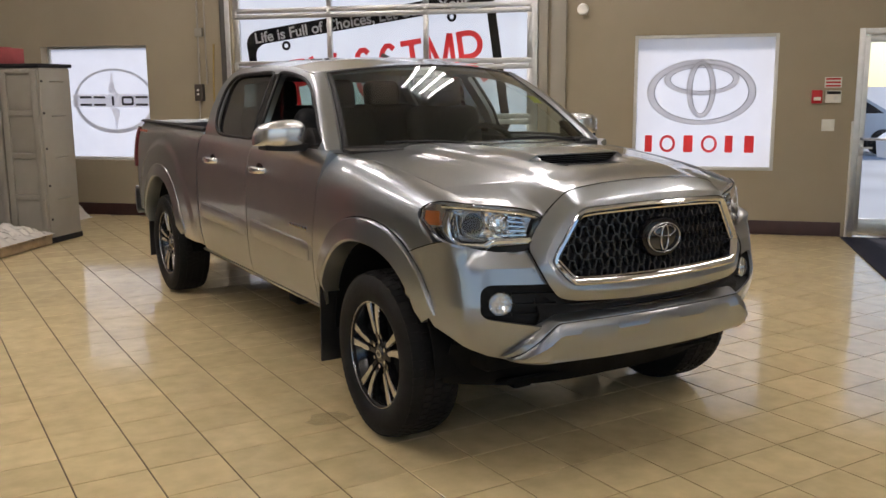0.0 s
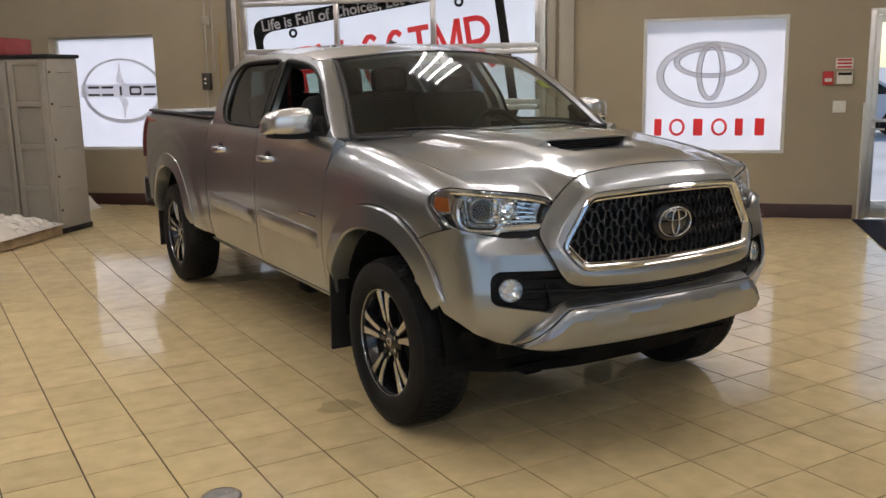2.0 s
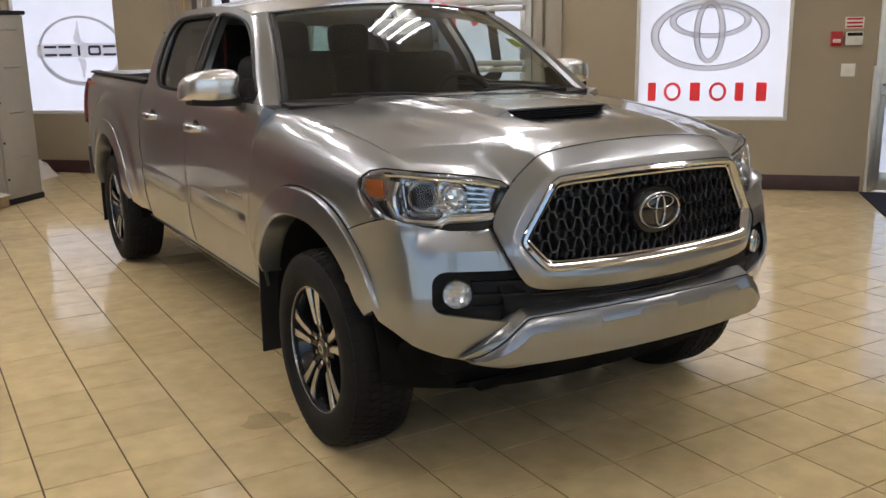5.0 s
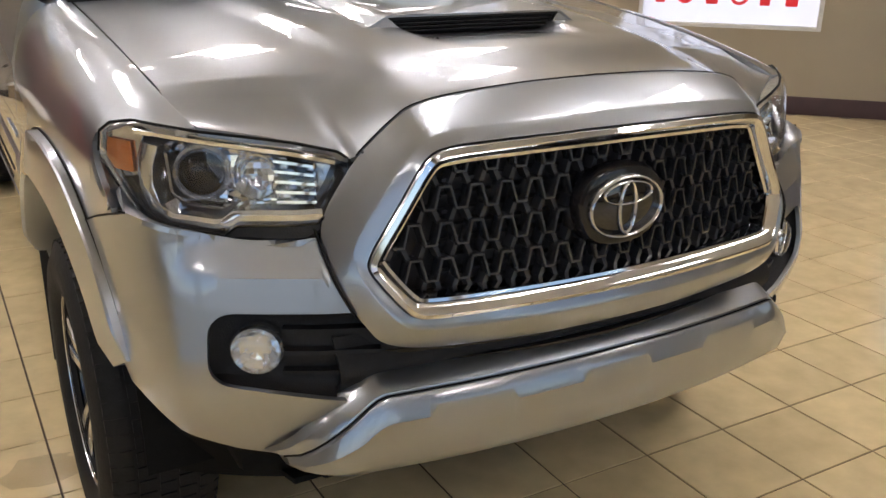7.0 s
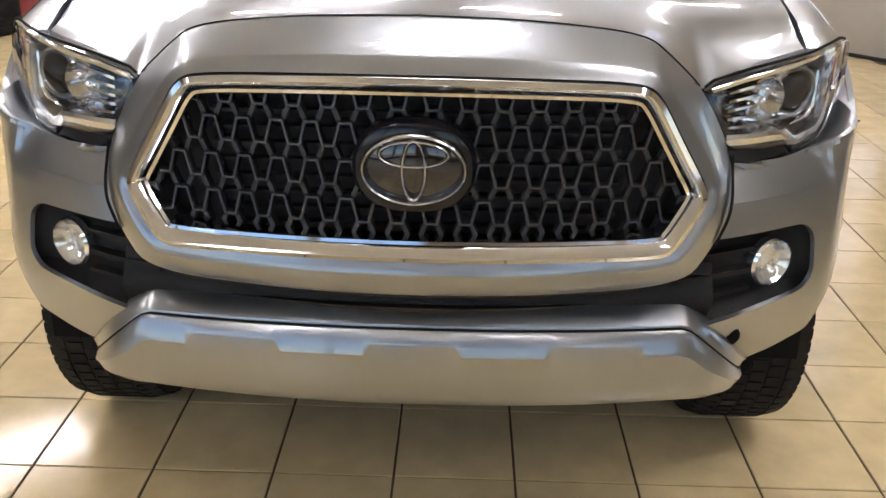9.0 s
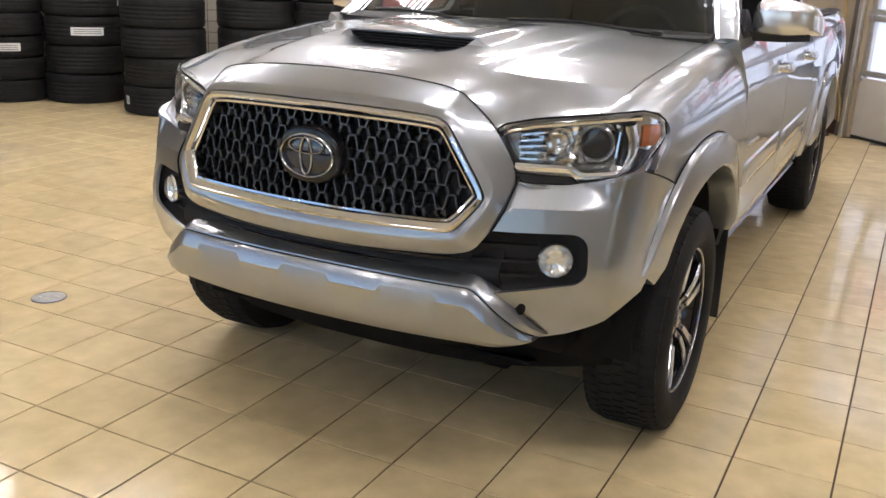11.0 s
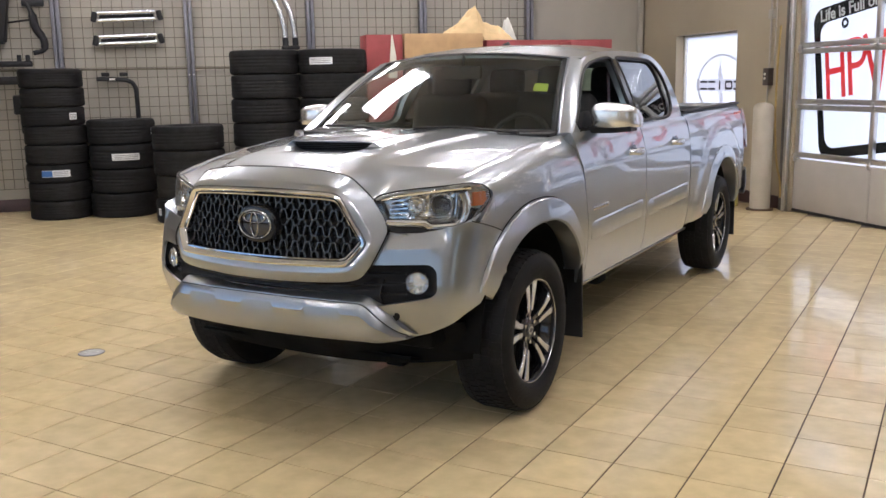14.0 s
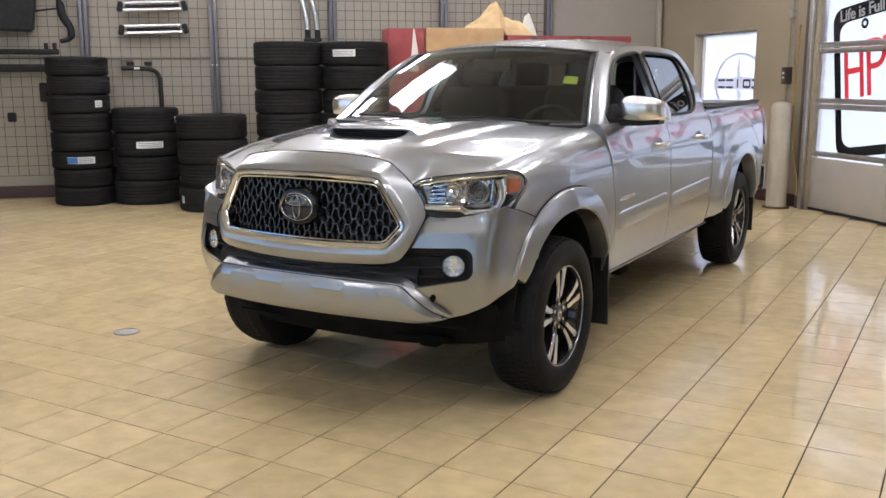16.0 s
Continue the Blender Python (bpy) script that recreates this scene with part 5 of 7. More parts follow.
bm = bmesh.new()
loft(bm, [inward(I_, 0.0, 0.03), I_, *FACETS, O_, inward(O_, 0.006, 0.010)])
part("grille_surround", bm, silver, truck, "silver hexagonal grille surround", smooth=30)
bm = bmesh.new()
loft(bm, [inward(I_, 0.001, 0.015), inward(I_, 0.003, -0.010), inward(I_, 0.012, -0.015), inward(I_, 0.024, -0.008), inward(I_, 0.030, 0.004), inward(I_, 0.036, 0.006), inward(I_, 0.040, 0.045)])
grille = part("grille_ring", bm, chrome, truck, "chrome hexagonal grille ring")


def grille_y(x, z):
    return -0.815 + 0.062 * (abs(x) / 0.5) ** 2 - 0.10 * (0.95 - z) + 0.012


def in_grille(x, z, m=0.036):
    ax = abs(x)
    if not (0.785 + m < z < 1.105 - m * 0.6):
        return False
    edge = interp(z, [0.79, 0.805, 0.89, 1.08, 1.10], [0.43, 0.462, 0.518, 0.412, 0.375])
    return ax < edge - m * 0.9


def rib(bm, a, b, w, d0, d1):
    """Blade from a to b (x, z), w wide, reaching from depth d0 to d1 behind the face."""
    a, b = Vector(a), Vector(b)
    t = (b - a)
    if t.length < 1e-5:
        return
    n = Vector((-t.y, t.x)).normalized() * w / 2
    t = t.normalized() * 0.001
    pts = [a - t + n, b + t + n, b + t - n, a - t - n]
    lo = [[(p.x, grille_y(p.x, p.y) + d, p.y) for p in pts] for d in (d0, d1)]
    loft(bm, lo, cap=True)


PX, PZ = 0.0600, 0.0660


def wave_run(pts, w, d0, d1):
    """One mitred strip along (x, z) points, its face rounded."""
    bm = bmesh.new()
    loops = []
    for i, p in enumerate(pts):
        a, b = Vector(pts[max(i - 1, 0)]), Vector(pts[min(i + 1, len(pts) - 1)])
        p = Vector(p)
        t0, t1 = (p - a), (b - p)
        t = (t0.normalized() if t0.length > 1e-6 else t1.normalized()) + (t1.normalized() if t1.length > 1e-6 else t0.normalized())
        n = Vector((-t.y, t.x)).normalized() * w / 2
        loops.append([(q.x, grille_y(q.x, q.y) + d, q.y) for q, d in ((p + n, d1), (p + n, d0 + 0.005), (p + n * 0.55, d0 + 0.001), (p - n * 0.55, d0 + 0.001), (p - n, d0 + 0.005), (p - n, d1))])
    loft(bm, loops, cap=True)
    return bm


for row in range(5):
    zt = 1.084 - row * PZ
    zd = zt - 0.040
    run, runs = [], []
    for i in range(-10, 11):
        x = i * PX
        for p in ((x - 0.0205, zd), (x - 0.0100, zt), (x + 0.0100, zt), (x + 0.0205, zd)):
            if in_grille(p[0], p[1], 0.022):
                run.append(p)
            elif run:
                runs.append(run)
                run = []
        for a, b in (((x + 0.0215, zd), (x + 0.0105, zt - PZ)), ((x + 0.0385, zd), (x + 0.0495, zt - PZ))):
            if in_grille((a[0] + b[0]) / 2, (a[1] + b[1]) / 2, 0.030):
                bm = bmesh.new()
                rib(bm, a, b, 0.0080, 0.004, 0.030)
                part("mesh_link", bm, link_black, grille)
    runs.append(run)
    for pts in runs:
        if len(pts) > 2:
            part("mesh_wave", wave_run(pts, 0.0090, -0.004, 0.022), mesh_grey, grille, "dark grey wave of the grille mesh")
bm = bmesh.new()
grid(bm, lambda u, v: (0.49 * u, -0.735 + 0.04 * u * u, 0.79 + 0.29 * v), lin(-1, 1, 7), lin(0, 1, 3))
thicken(bm, 0.01)
part("grille_backing", bm, cell_grey, grille)
for k in range(9):
    bm = bmesh.new()
    box(bm, (0, -0.742, 0.815 + 0.03 * k), (0.72, 0.02, 0.006))
    part("shutter_slat", bm, cell_grey, grille)


# emblem: dark oval with chrome hoops
def oval(bm, a, b, w, y0, y1, cx=0.0, cz=0.953, n=48):
    lo = []
    for k in range(7):
        g = math.pi * k / 6
        d = w * (0.5 - 0.5 * math.cos(g))
        ra, rb, yy = a - d, b - d, y0 + (y1 - y0) * math.sin(g)
        lo.append([(cx + ra * math.cos(2 * math.pi * i / n), yy, cz + rb * math.sin(2 * math.pi * i / n)) for i in range(n)])
    lo.append(lo[0])
    loft(bm, lo)
    bmesh.ops.remove_doubles(bm, verts=bm.verts[:], dist=1e-7)


bm = bmesh.new()
n = 40
lo = []
for k, yy in ((1.0, -0.800), (1.0, -0.822), (0.93, -0.834), (0.80, -0.838)):
    lo.append([(0.106 * k * math.copysign(abs(math.cos(a)) ** 0.85, math.cos(a)), yy, 0.953 + 0.083 * k * math.copysign(abs(math.sin(a)) ** 0.85, math.sin(a))) for a in (2 * math.pi * i / n for i in range(n))])
loft(bm, lo, cap=True)
emblem = part("emblem", bm, gloss_black, grille, "gloss black oval emblem base")
bm = bmesh.new()
lo = []
for k, yy in ((1.0, -0.8365), (0.8, -0.841), (0.5, -0.8445), (0.1, -0.846)):
    lo.append([(0.085 * k * math.cos(2 * math.pi * i / n), yy, 0.953 + 0.058 * k * math.sin(2 * math.pi * i / n)) for i in range(n)])
loft(bm, lo, cap=True)
part("emblem_dome", bm, emblem_face, emblem, "domed gloss black emblem face")
for a, b, w, y0, y1, cz in ((0.092, 0.065, 0.0105, -0.834, -0.850, 0.953), (0.024, 0.056, 0.0095, -0.838, -0.852, 0.953), (0.062, 0.026, 0.0085, -0.838, -0.850, 0.981)):
    bm = bmesh.new()
    oval(bm, a, b, w, y0, y1, 0.0, cz)
    part("emblem_hoop", bm, emblem_chrome, emblem)

# bumper cover: plan line from the grille to the wheel arch
PLAN = curve_pts([(0.47, -0.800, 0), (0.538, -0.768, 0), (0.60, -0.743, 0), (0.68, -0.702, 0), (0.755, -0.660, 0), (0.815, -0.622, 0), (0.840, -0.592, 0), (0.860, -0.550, 0), (0.874, -0.500, 0), (0.888, -0.440, 0), (0.898, -0.360, 0), (0.906, -0.285, 0)], 5)
PX_ = [p.x for p in PLAN]
PY_ = [p.y for p in PLAN]


def plan_y(x):
    return interp(x, PX_, PY_)


def plan_n(x):
    i = min(range(len(PLAN)), key=lambda k: abs(PX_[k] - x))
    t = PLAN[min(i + 1, len(PLAN) - 1)] - PLAN[max(i - 1, 0)]
    return Vector((-t.y, t.x, 0)).normalized() * (-1 if -t.y < 0 else 1)


def bump_pt(x, z, off=0.0):
    """Point of the bumper skin over plan position x at height z."""
    k = 0.0
    if z > 0.71:
        # the face leans back to a crease, then turns over toward the lamp
        k = -0.18 * (min(z, 0.865) - 0.71) * interp(x, [0.5, 0.82, 0.885], [1, 1, 0])
        if z > 0.865:
            k -= 0.055 * min(1.0, (z - 0.865) / 0.065) * interp(x, [0.5, 0.8, 0.872], [1, 0.55, 0.0])
    elif z < 0.66:
        k = -0.085 * ((0.66 - z) / 0.19) ** 1.5 * interp(x, [0.5, 0.8, 0.9], [1, 0.8, 0.5])
    nn = plan_n(x)
    p = Vector((x, plan_y(x), z)) + nn * (k + off)
    return p


def make_bumper():
    bm = bmesh.new()
    xs = sorted(lin(0.538, 0.906, 34) + [0.735, 0.748, 0.757, 0.764, 0.770, 0.7745, 0.777])
    cache = {}

    def zt(x):
        return interp(x, [0.538, 0.60, 0.72, 0.80, 0.84, 0.872, 0.888, 0.898, 0.906], [0.805, 0.925, 0.925, 0.940, 0.953, 0.968, 0.950, 0.925, 0.895]) if x > 0.56 else interp(x, [0.538, 0.56], [0.808, 0.90])

    def zb(x):
        return interp(x, [0.538, 0.63, 0.75, 0.84, 0.888, 0.898, 0.906], [0.480, 0.470, 0.505, 0.552, 0.62, 0.72, 0.82])

    def z_rt(x):
        return interp(x, [0.538, 0.735, 0.748, 0.757, 0.764, 0.770, 0.7745, 0.777], [0.802, 0.802, 0.800, 0.796, 0.790, 0.783, 0.774, 0.760])

    def z_mid(x):
        return min(0.865, 0.5 * (zt(x) + z_rt(x)) if zt(x) < 0.90 else 0.865)

    def z_rb(x):
        return interp(x, [0.538, 0.565, 0.735, 0.748, 0.757, 0.764, 0.770, 0.7745, 0.777], [0.628, 0.632, 0.662, 0.665, 0.669, 0.675, 0.682, 0.691, 0.704])

    def v(x, z):
        key = (round(x, 5), round(z, 5))
        if key not in cache:
            cache[key] = bm.verts.new(bump_pt(x, z))
        return cache[key]

    def strip(xa, xb, fa, fb, n):
        for i in range(n):
            a0 = fa(xa) + (fb(xa) - fa(xa)) * i / n
            a1 = fa(xa) + (fb(xa) - fa(xa)) * (i + 1) / n
            b0 = fa(xb) + (fb(xb) - fa(xb)) * i / n
            b1 = fa(xb) + (fb(xb) - fa(xb)) * (i + 1) / n
            bm.faces.new((v(xa, a0), v(xb, b0), v(xb, b1), v(xa, a1)))
    for xa, xb in zip(xs, xs[1:]):
        strip(xa, xb, zt, z_mid, 5)
        strip(xa, xb, z_mid, z_rt, 3)
        if xa >= 0.7769:
            strip(xa, xb, z_rt, z_rb, 4)
        strip(xa, xb, z_rb, zb, 8)
    # shelf from the top edge back to the lamp's lower edge

    def shelf(t, k):
        xb = 0.60 + 0.272 * t
        xl = 0.60 + 0.252 * t
        zl = interp(xl, [0.60, 0.69, 0.71, 0.75, 0.798, 0.824, 0.842, 0.854], [0.914, 0.914, 0.922, 0.919, 0.920, 0.934, 0.964, 0.996])
        a, b = bump_pt(xb, zt(xb)), hl(xl, zl, -0.001)
        p = a.lerp(b, k)
        p += Vector((0.3, -0.5, 0.8)) * (a - b).length * 0.05 * math.sin(math.pi * k)
        return p
    grid(bm, shelf, lin(0, 1, 24), lin(0, 1, 8))
    bmesh.ops.remove_doubles(bm, verts=bm.verts[:], dist=0.0008)
    return thicken(bm, 0.010)


bumper = pair("bumper_cover", make_bumper, silver, smooth=17)


def make_bezel():
    bm = bmesh.new()

    def f(u, v):
        x = 0.44 + (0.792 - 0.44) * u
        zt, zb = 0.808, interp(x, [0.44, 0.565, 0.76, 0.792], [0.612, 0.624, 0.658, 0.664])
        z = zb + (zt - zb) * v
        e = max(abs(v - 0.5) * 2, max(0.0, (u - 0.5) * 2))
        p = bump_pt(max(0.475, x), min(z, 0.86), -0.055 + 0.042 * e ** 8)
        p.x += min(0.0, x - 0.475)
        return p
    grid(bm, f, lin(0, 1, 22), lin(0, 1, 14))
    return thicken(bm, 0.008)


bezel = pair("fog_lamp_bezel", make_bezel, black_plastic, "black fog lamp bezel", parent=bumper)


def make_bezel_rib(z0):
    def make():
        bm = bmesh.new()
        loft(bm, [[bump_pt(x, z0 + d, o) for d, o in ((-0.006, -0.053), (-0.004, -0.036), (0.004, -0.036), (0.006, -0.053))] for x in lin(0.50, 0.665, 8)], cap=True)
        return bm
    return make


for z in (0.675, 0.715, 0.755):
    pair("bezel_rib", make_bezel_rib(z), black_plastic, parent=bezel)


def make_fog(rings, rough=0.0):
    def make():
        bm = bmesh.new()
        c = bump_pt(0.706, 0.722, -0.040)
        nn = plan_n(0.706)
        q = nn.to_track_quat('Z', 'Y')
        n = 28
        rg = random.Random(8)
        lo = [[c + q @ Vector((r * math.cos(2 * math.pi * i / n), r * math.sin(2 * math.pi * i / n), h + (rg.uniform(-rough, rough) if r < 0.042 else 0.0))) for i in range(n)] for r, h in rings]
        loft(bm, lo, cap=True)
        return bm
    return make


pair("fog_lamp", make_fog([(0.050, -0.01), (0.050, 0.006), (0.046, 0.012), (0.041, 0.004), (0.034, -0.003), (0.026, -0.008), (0.012, -0.012)], 0.0022), trim_chrome, "round chrome fog lamp", smooth=12, parent=bezel)


fl = pair("fog_lens", make_fog([(0.047, 0.010), (0.043, 0.018), (0.030, 0.026), (0.012, 0.030)]), lens_glass, parent={1: bezel[1], -1: bezel[-1]})
for o in fl.values():
    o.visible_shadow = False

# black tubes that stand for the shade in the gaps between the panels
def make_gap(pts, r=0.0022):
    def make():
        bm = bmesh.new()
        tube(bm, pts, r, 5)
        return bm
    return make


pair("gap_shade_line", make_gap([bump_pt(x, interp(x, [0.872, 0.888, 0.898, 0.906], [0.968, 0.950, 0.925, 0.895]), 0.001) for x in lin(0.872, 0.905, 8)]), gap_shade, parent=bumper)
pair("gap_shade_line", make_gap([Vector(p) + Vector((0.002, -0.002, 0)) for p in curve_pts([OUT[5], OUT[6], OUT[7]], 6)], 0.003), gap_shade, parent=bumper)
bm = bmesh.new()
tube(bm, [(p.x * sx, p.y + 0.002, p.z - 0.0005) for sx in (-1, 1) for p in (_top[:-4][::-1] if sx < 0 else _top[1:-4])], 0.0016, 6)
part("gap_shade_line", bm, gap_shade, hood_ob)

# lower intake
bm = bmesh.new()
grid(bm, lambda u, v: (0.56 * u, -0.775 + 0.05 * u * u + 0.02 * math.cos(v * 6), 0.60 + 0.14 * v), lin(-1, 1, 17), lin(0, 1, 8))
thicken(bm, 0.01)
intake = part("lower_intake", bm, black_plastic, truck, "black lower air intake")
for z in (0.645, 0.675, 0.705):
    bm = bmesh.new()
    loft(bm, [[(x, -0.815 + 0.10 * (x / 0.55) ** 2 + d, z + h) for d, h in ((0.0, -0.004), (0.0, 0.004), (0.035, 0.004), (0.035, -0.004))] for x in lin(-0.52, 0.52, 13)], cap=True)
    part("intake_slat", bm, gloss_black, intake)

# silver lower bumper bar: shelf, groove, chamfer cut back between three pads, upright face
bm = bmesh.new()
SK, GROOVE = [], []
PADS = (-0.33, 0.0, 0.33)
for x in sorted(lin(-0.652, 0.652, 75) + [t + d for t in PADS for d in (-0.090, -0.076, 0.076, 0.090)]):
    ax, sx = abs(x), math.copysign(1.0, x)
    y = -0.866 + 0.045 * (ax / 0.5) ** 2.2
    t = min(1.0, max(0.0, (ax - 0.55) / 0.105))
    y += 0.11 * (1 - math.sqrt(1 - 0.98 * t * t))
    e = max(0.0, (ax - 0.50) / 0.16)
    zt = 0.664 - 0.006 * (ax / 0.5) ** 2 - 0.160 * e ** 1.25
    zl = 0.474 + 0.010 * t
    hgt = zt - zl
    pad = max(min(1.0, max(0.0, (0.090 - abs(x - c)) / 0.014)) for c in PADS)
    s = max(0.12, min(1.0, hgt / 0.15))
    o = sx * min(1.0, e)
    cut = 0.058 - 0.026 * pad
    SK.append([(x + 0.030 * o, y + 0.092 - 0.02 * abs(o), zt + 0.024 - 0.030 * abs(o)), (x + 0.022 * o, y + 0.060 - 0.018 * abs(o), zt + 0.012 - 0.010 * abs(o)), (x + 0.006 * o, y + 0.028, zt - 0.008 * s),
               (x + 0.004 * o, y + 0.026, zt - 0.014 * s), (x + 0.002 * o, y + 0.021, zt - 0.014 * s), (x, y + 0.016, zt - 0.012 * s), (x, y + 0.011, zt - 0.018 * s),
               (x, y + 0.000 + 0.004 * pad, zt - cut * s), (x, y + 0.002, zt - (cut + 0.006) * s), (x, y + 0.006, zl + 0.45 * hgt), (x, y + 0.016, zl + 0.18 * hgt),
               (x, y + 0.034, zl + 0.05 * hgt), (x, y + 0.075, zl), (x, y + 0.12, zl + 0.006)])
    GROOVE.append((x + 0.003 * o, y + 0.0225, zt - 0.0125 * s))
loft(bm, SK, closed=False)
thicken(bm, 0.008)
skid = part("lower_bumper_bar", bm, silver, truck, "silver lower bumper bar with raised pads", smooth=28)
# black tube that deepens the shade along the groove
bm = bmesh.new()
tube(bm, GROOVE, 0.0022, 5)
part("groove", bm, gap_shade, skid)


def make_hole_disc():
    bm = bmesh.new()
    c = bump_pt(0.618, 0.588, 0.002)
    lathe(bm, [(0.0, 0.0), (0.017, 0.0), (0.022, 0.004), (0.022, 0.01)], 18, 'Y', tuple(c))
    return bm


# no hole is cut; the disc's black stands for the shade inside one
bm = make_hole_disc()
part("hole_shade_disc", bm, underside, bumper[1], "small black disc standing for the shade in a bumper hole")

# valance and underbody
bm = bmesh.new()


def val(u, v):
    x = 0.80 * u
    y = -0.665 + 0.20 * abs(u) ** 3
    return (x, y + 0.10 * v, 0.50 - 0.19 * v + 0.025 * abs(u) ** 3)


grid(bm, val, lin(-1, 1, 25), lin(0, 1, 6))
thicken(bm, 0.012)
# underbody black instead of trim plastic, to carry the shade below the bumper
part("air_dam", bm, underside, truck, "black plastic air dam")
# plate added to block light, so the floor below the nose falls dark
bm = bmesh.new()
grid(bm, lambda x, y: (x, y, interp(y, [-0.58, -0.30, 0.50], [0.36, 0.275, 0.265])), lin(-0.60, 0.60, 7), lin(-0.58, 0.50, 9))
thicken(bm, 0.012)
part("shade_plate", bm, underside, truck, "added black plate that keeps light off the floor under the engine")
def under(name, c, size, bevel, label=""):
    bm = bmesh.new()
    box(bm, c, size, bevel)
    return part(name, bm, underside, truck, label)


under("floor_pan", (0, 1.9, 0.48), (1.44, 5.0, 0.12), 0.03)
under("engine_sump", (0, 0.1, 0.43), (1.00, 0.9, 0.28), 0.05, "black engine undershield")
under("gearbox", (0.02, 1.05, 0.32), (0.66, 0.95, 0.18), 0.05)
under("crossmember", (0, 1.75, 0.29), (1.24, 0.16, 0.12), 0.02)
under("fuel_tank", (-0.30, 2.30, 0.36), (0.44, 1.25, 0.18), 0.05)
under("exhaust_box", (0.30, 2.35, 0.36), (0.36, 0.95, 0.16), 0.06)
under("spare_wheel", (0, 4.33, 0.35), (0.80, 0.80, 0.20), 0.09)
for sx in (1, -1):
    under("frame_rail", (sx * 0.46, 2.0, 0.36), (0.09, 5.0, 0.14), 0.01)
    under("leaf_spring", (sx * 0.58, WB, 0.33), (0.07, 1.25, 0.05), 0.01)
bm = bmesh.new()
lathe(bm, [(0.0, -0.75), (0.045, -0.75), (0.045, -0.17), (0.12, -0.10), (0.15, 0.0), (0.12, 0.10), (0.045, 0.17), (0.045, 0.75), (0.0, 0.75)], 20, 'X', (0, WB, AX))
part("rear_axle", bm, underside, truck)
bm = bmesh.new()
rod(bm, (-0.75, 0, AX), (0.75, 0, AX), 0.035)
part("front_axle", bm, underside, truck)
bm = bmesh.new()
rod(bm, (0.30, 2.6, 0.33), (0.34, 4.3, 0.36), 0.03)
part("exhaust_pipe", bm, underside, truck)


def make_liner(yc, ry, rz):
    def make():
        bm = bmesh.new()
        loft(bm, [[(x, yc + ry * math.cos(a), 0.385 + rz * math.sin(a)) for a in lin(0, math.pi, 25)] for x in (0.50, 0.70, 0.865)], closed=False)
        loft(bm, [[(0.50, yc + ry * math.cos(a), 0.385 + rz * math.sin(a)) for a in lin(0, math.pi, 25)], [(0.50, yc + 0.02 * math.cos(a), 0.385) for a in lin(0, math.pi, 25)]], closed=False)
        return thicken(bm, 0.006)
    return make


pair("wheel_liner", make_liner(0.05, 0.495, 0.52), underside)
pair("wheel_liner", make_liner(WB + 0.02, 0.525, 0.54), underside)


def make_flap(y, z0, z1):
    def make():
        bm = bmesh.new()
        loft(bm, [[(x, y + 0.02 * (z1 - z), z) for x in (0.72, 0.80, 0.90 + 0.03 * (z - z0), 0.925)] for z in lin(z0, z1, 7)], closed=False)
        return thicken(bm, 0.012)
    return make


pair("mudflap", make_flap(0.585, 0.20, 0.62), dull_rubber, "black rubber mudflap")
pair("mudflap", make_flap(WB + 0.56, 0.20, 0.60), dull_rubber, "black rubber mudflap")


# ---- headlamps ----
HL_OUT = [(0.506, 1.064), (0.525, 1.078), (0.593, 1.095), (0.664, 1.104), (0.735, 1.109), (0.784, 1.114), (0.825, 1.118), (0.853, 1.108), (0.868, 1.088), (0.873, 1.042), (0.856, 1.000), (0.842, 0.968), (0.824, 0.938), (0.798, 0.923), (0.750, 0.922), (0.710, 0.927), (0.692, 0.945), (0.62, 0.950), (0.570, 0.955), (0.552, 0.970), (0.506, 1.038)]


def hl_loop(k, off):
    cx, cz = 0.69, 1.005
    return [hl(cx + (x - cx) * k, cz + (z - cz) * k, off) for x, z in HL_OUT]


def make_lens():
    bm = bmesh.new()
    loft(bm, [hl_loop(1.0, 0.004), hl_loop(0.97, 0.014), hl_loop(0.80, 0.020), hl_loop(0.45, 0.022), hl_loop(0.08, 0.022)], cap=False)
    return bm


def make_bowl():
    bm = bmesh.new()
    loft(bm, [hl_loop(1.0, 0.003), hl_loop(0.985, -0.002), hl_loop(0.93, -0.055), hl_loop(0.5, -0.075), hl_loop(0.05, -0.075)])
    return bm


lamp = pair("headlamp", make_bowl, lamp_grey, "headlamp housing with clear lens")
lens = pair("lens", make_lens, lens_glass, parent=lamp)
for o in lens.values():
    o.visible_shadow = False


def make_rim_strip(pts, w, off0, off1):
    def make():
        bm = bmesh.new()
        loft(bm, [[hl(x, z + w, off0), hl(x, z + w * 0.6, off1), hl(x, z - w * 0.6, off1), hl(x, z - w, off0)] for x, z in pts], cap=True)
        return bm
    return make


def make_bar(pts, w, off0, off1):
    """Thick bar along an (x, z) line across the lamp, square to its run."""
    def make():
        bm = bmesh.new()
        loops = []
        for i, (x, z) in enumerate(pts):
            x0, z0 = pts[max(i - 1, 0)]
            x1, z1 = pts[min(i + 1, len(pts) - 1)]
            n = Vector((-(z1 - z0), x1 - x0)).normalized() * w
            loops.append([hl(x + n.x * k, z + n.y * k, o) for k, o in ((1.0, off0), (0.85, off1 - 0.004), (0.3, off1), (-0.5, off1 - 0.003), (-1.0, off1 - 0.012), (-1.0, off0))])
        loft(bm, loops, cap=True)
        return bm
    return make


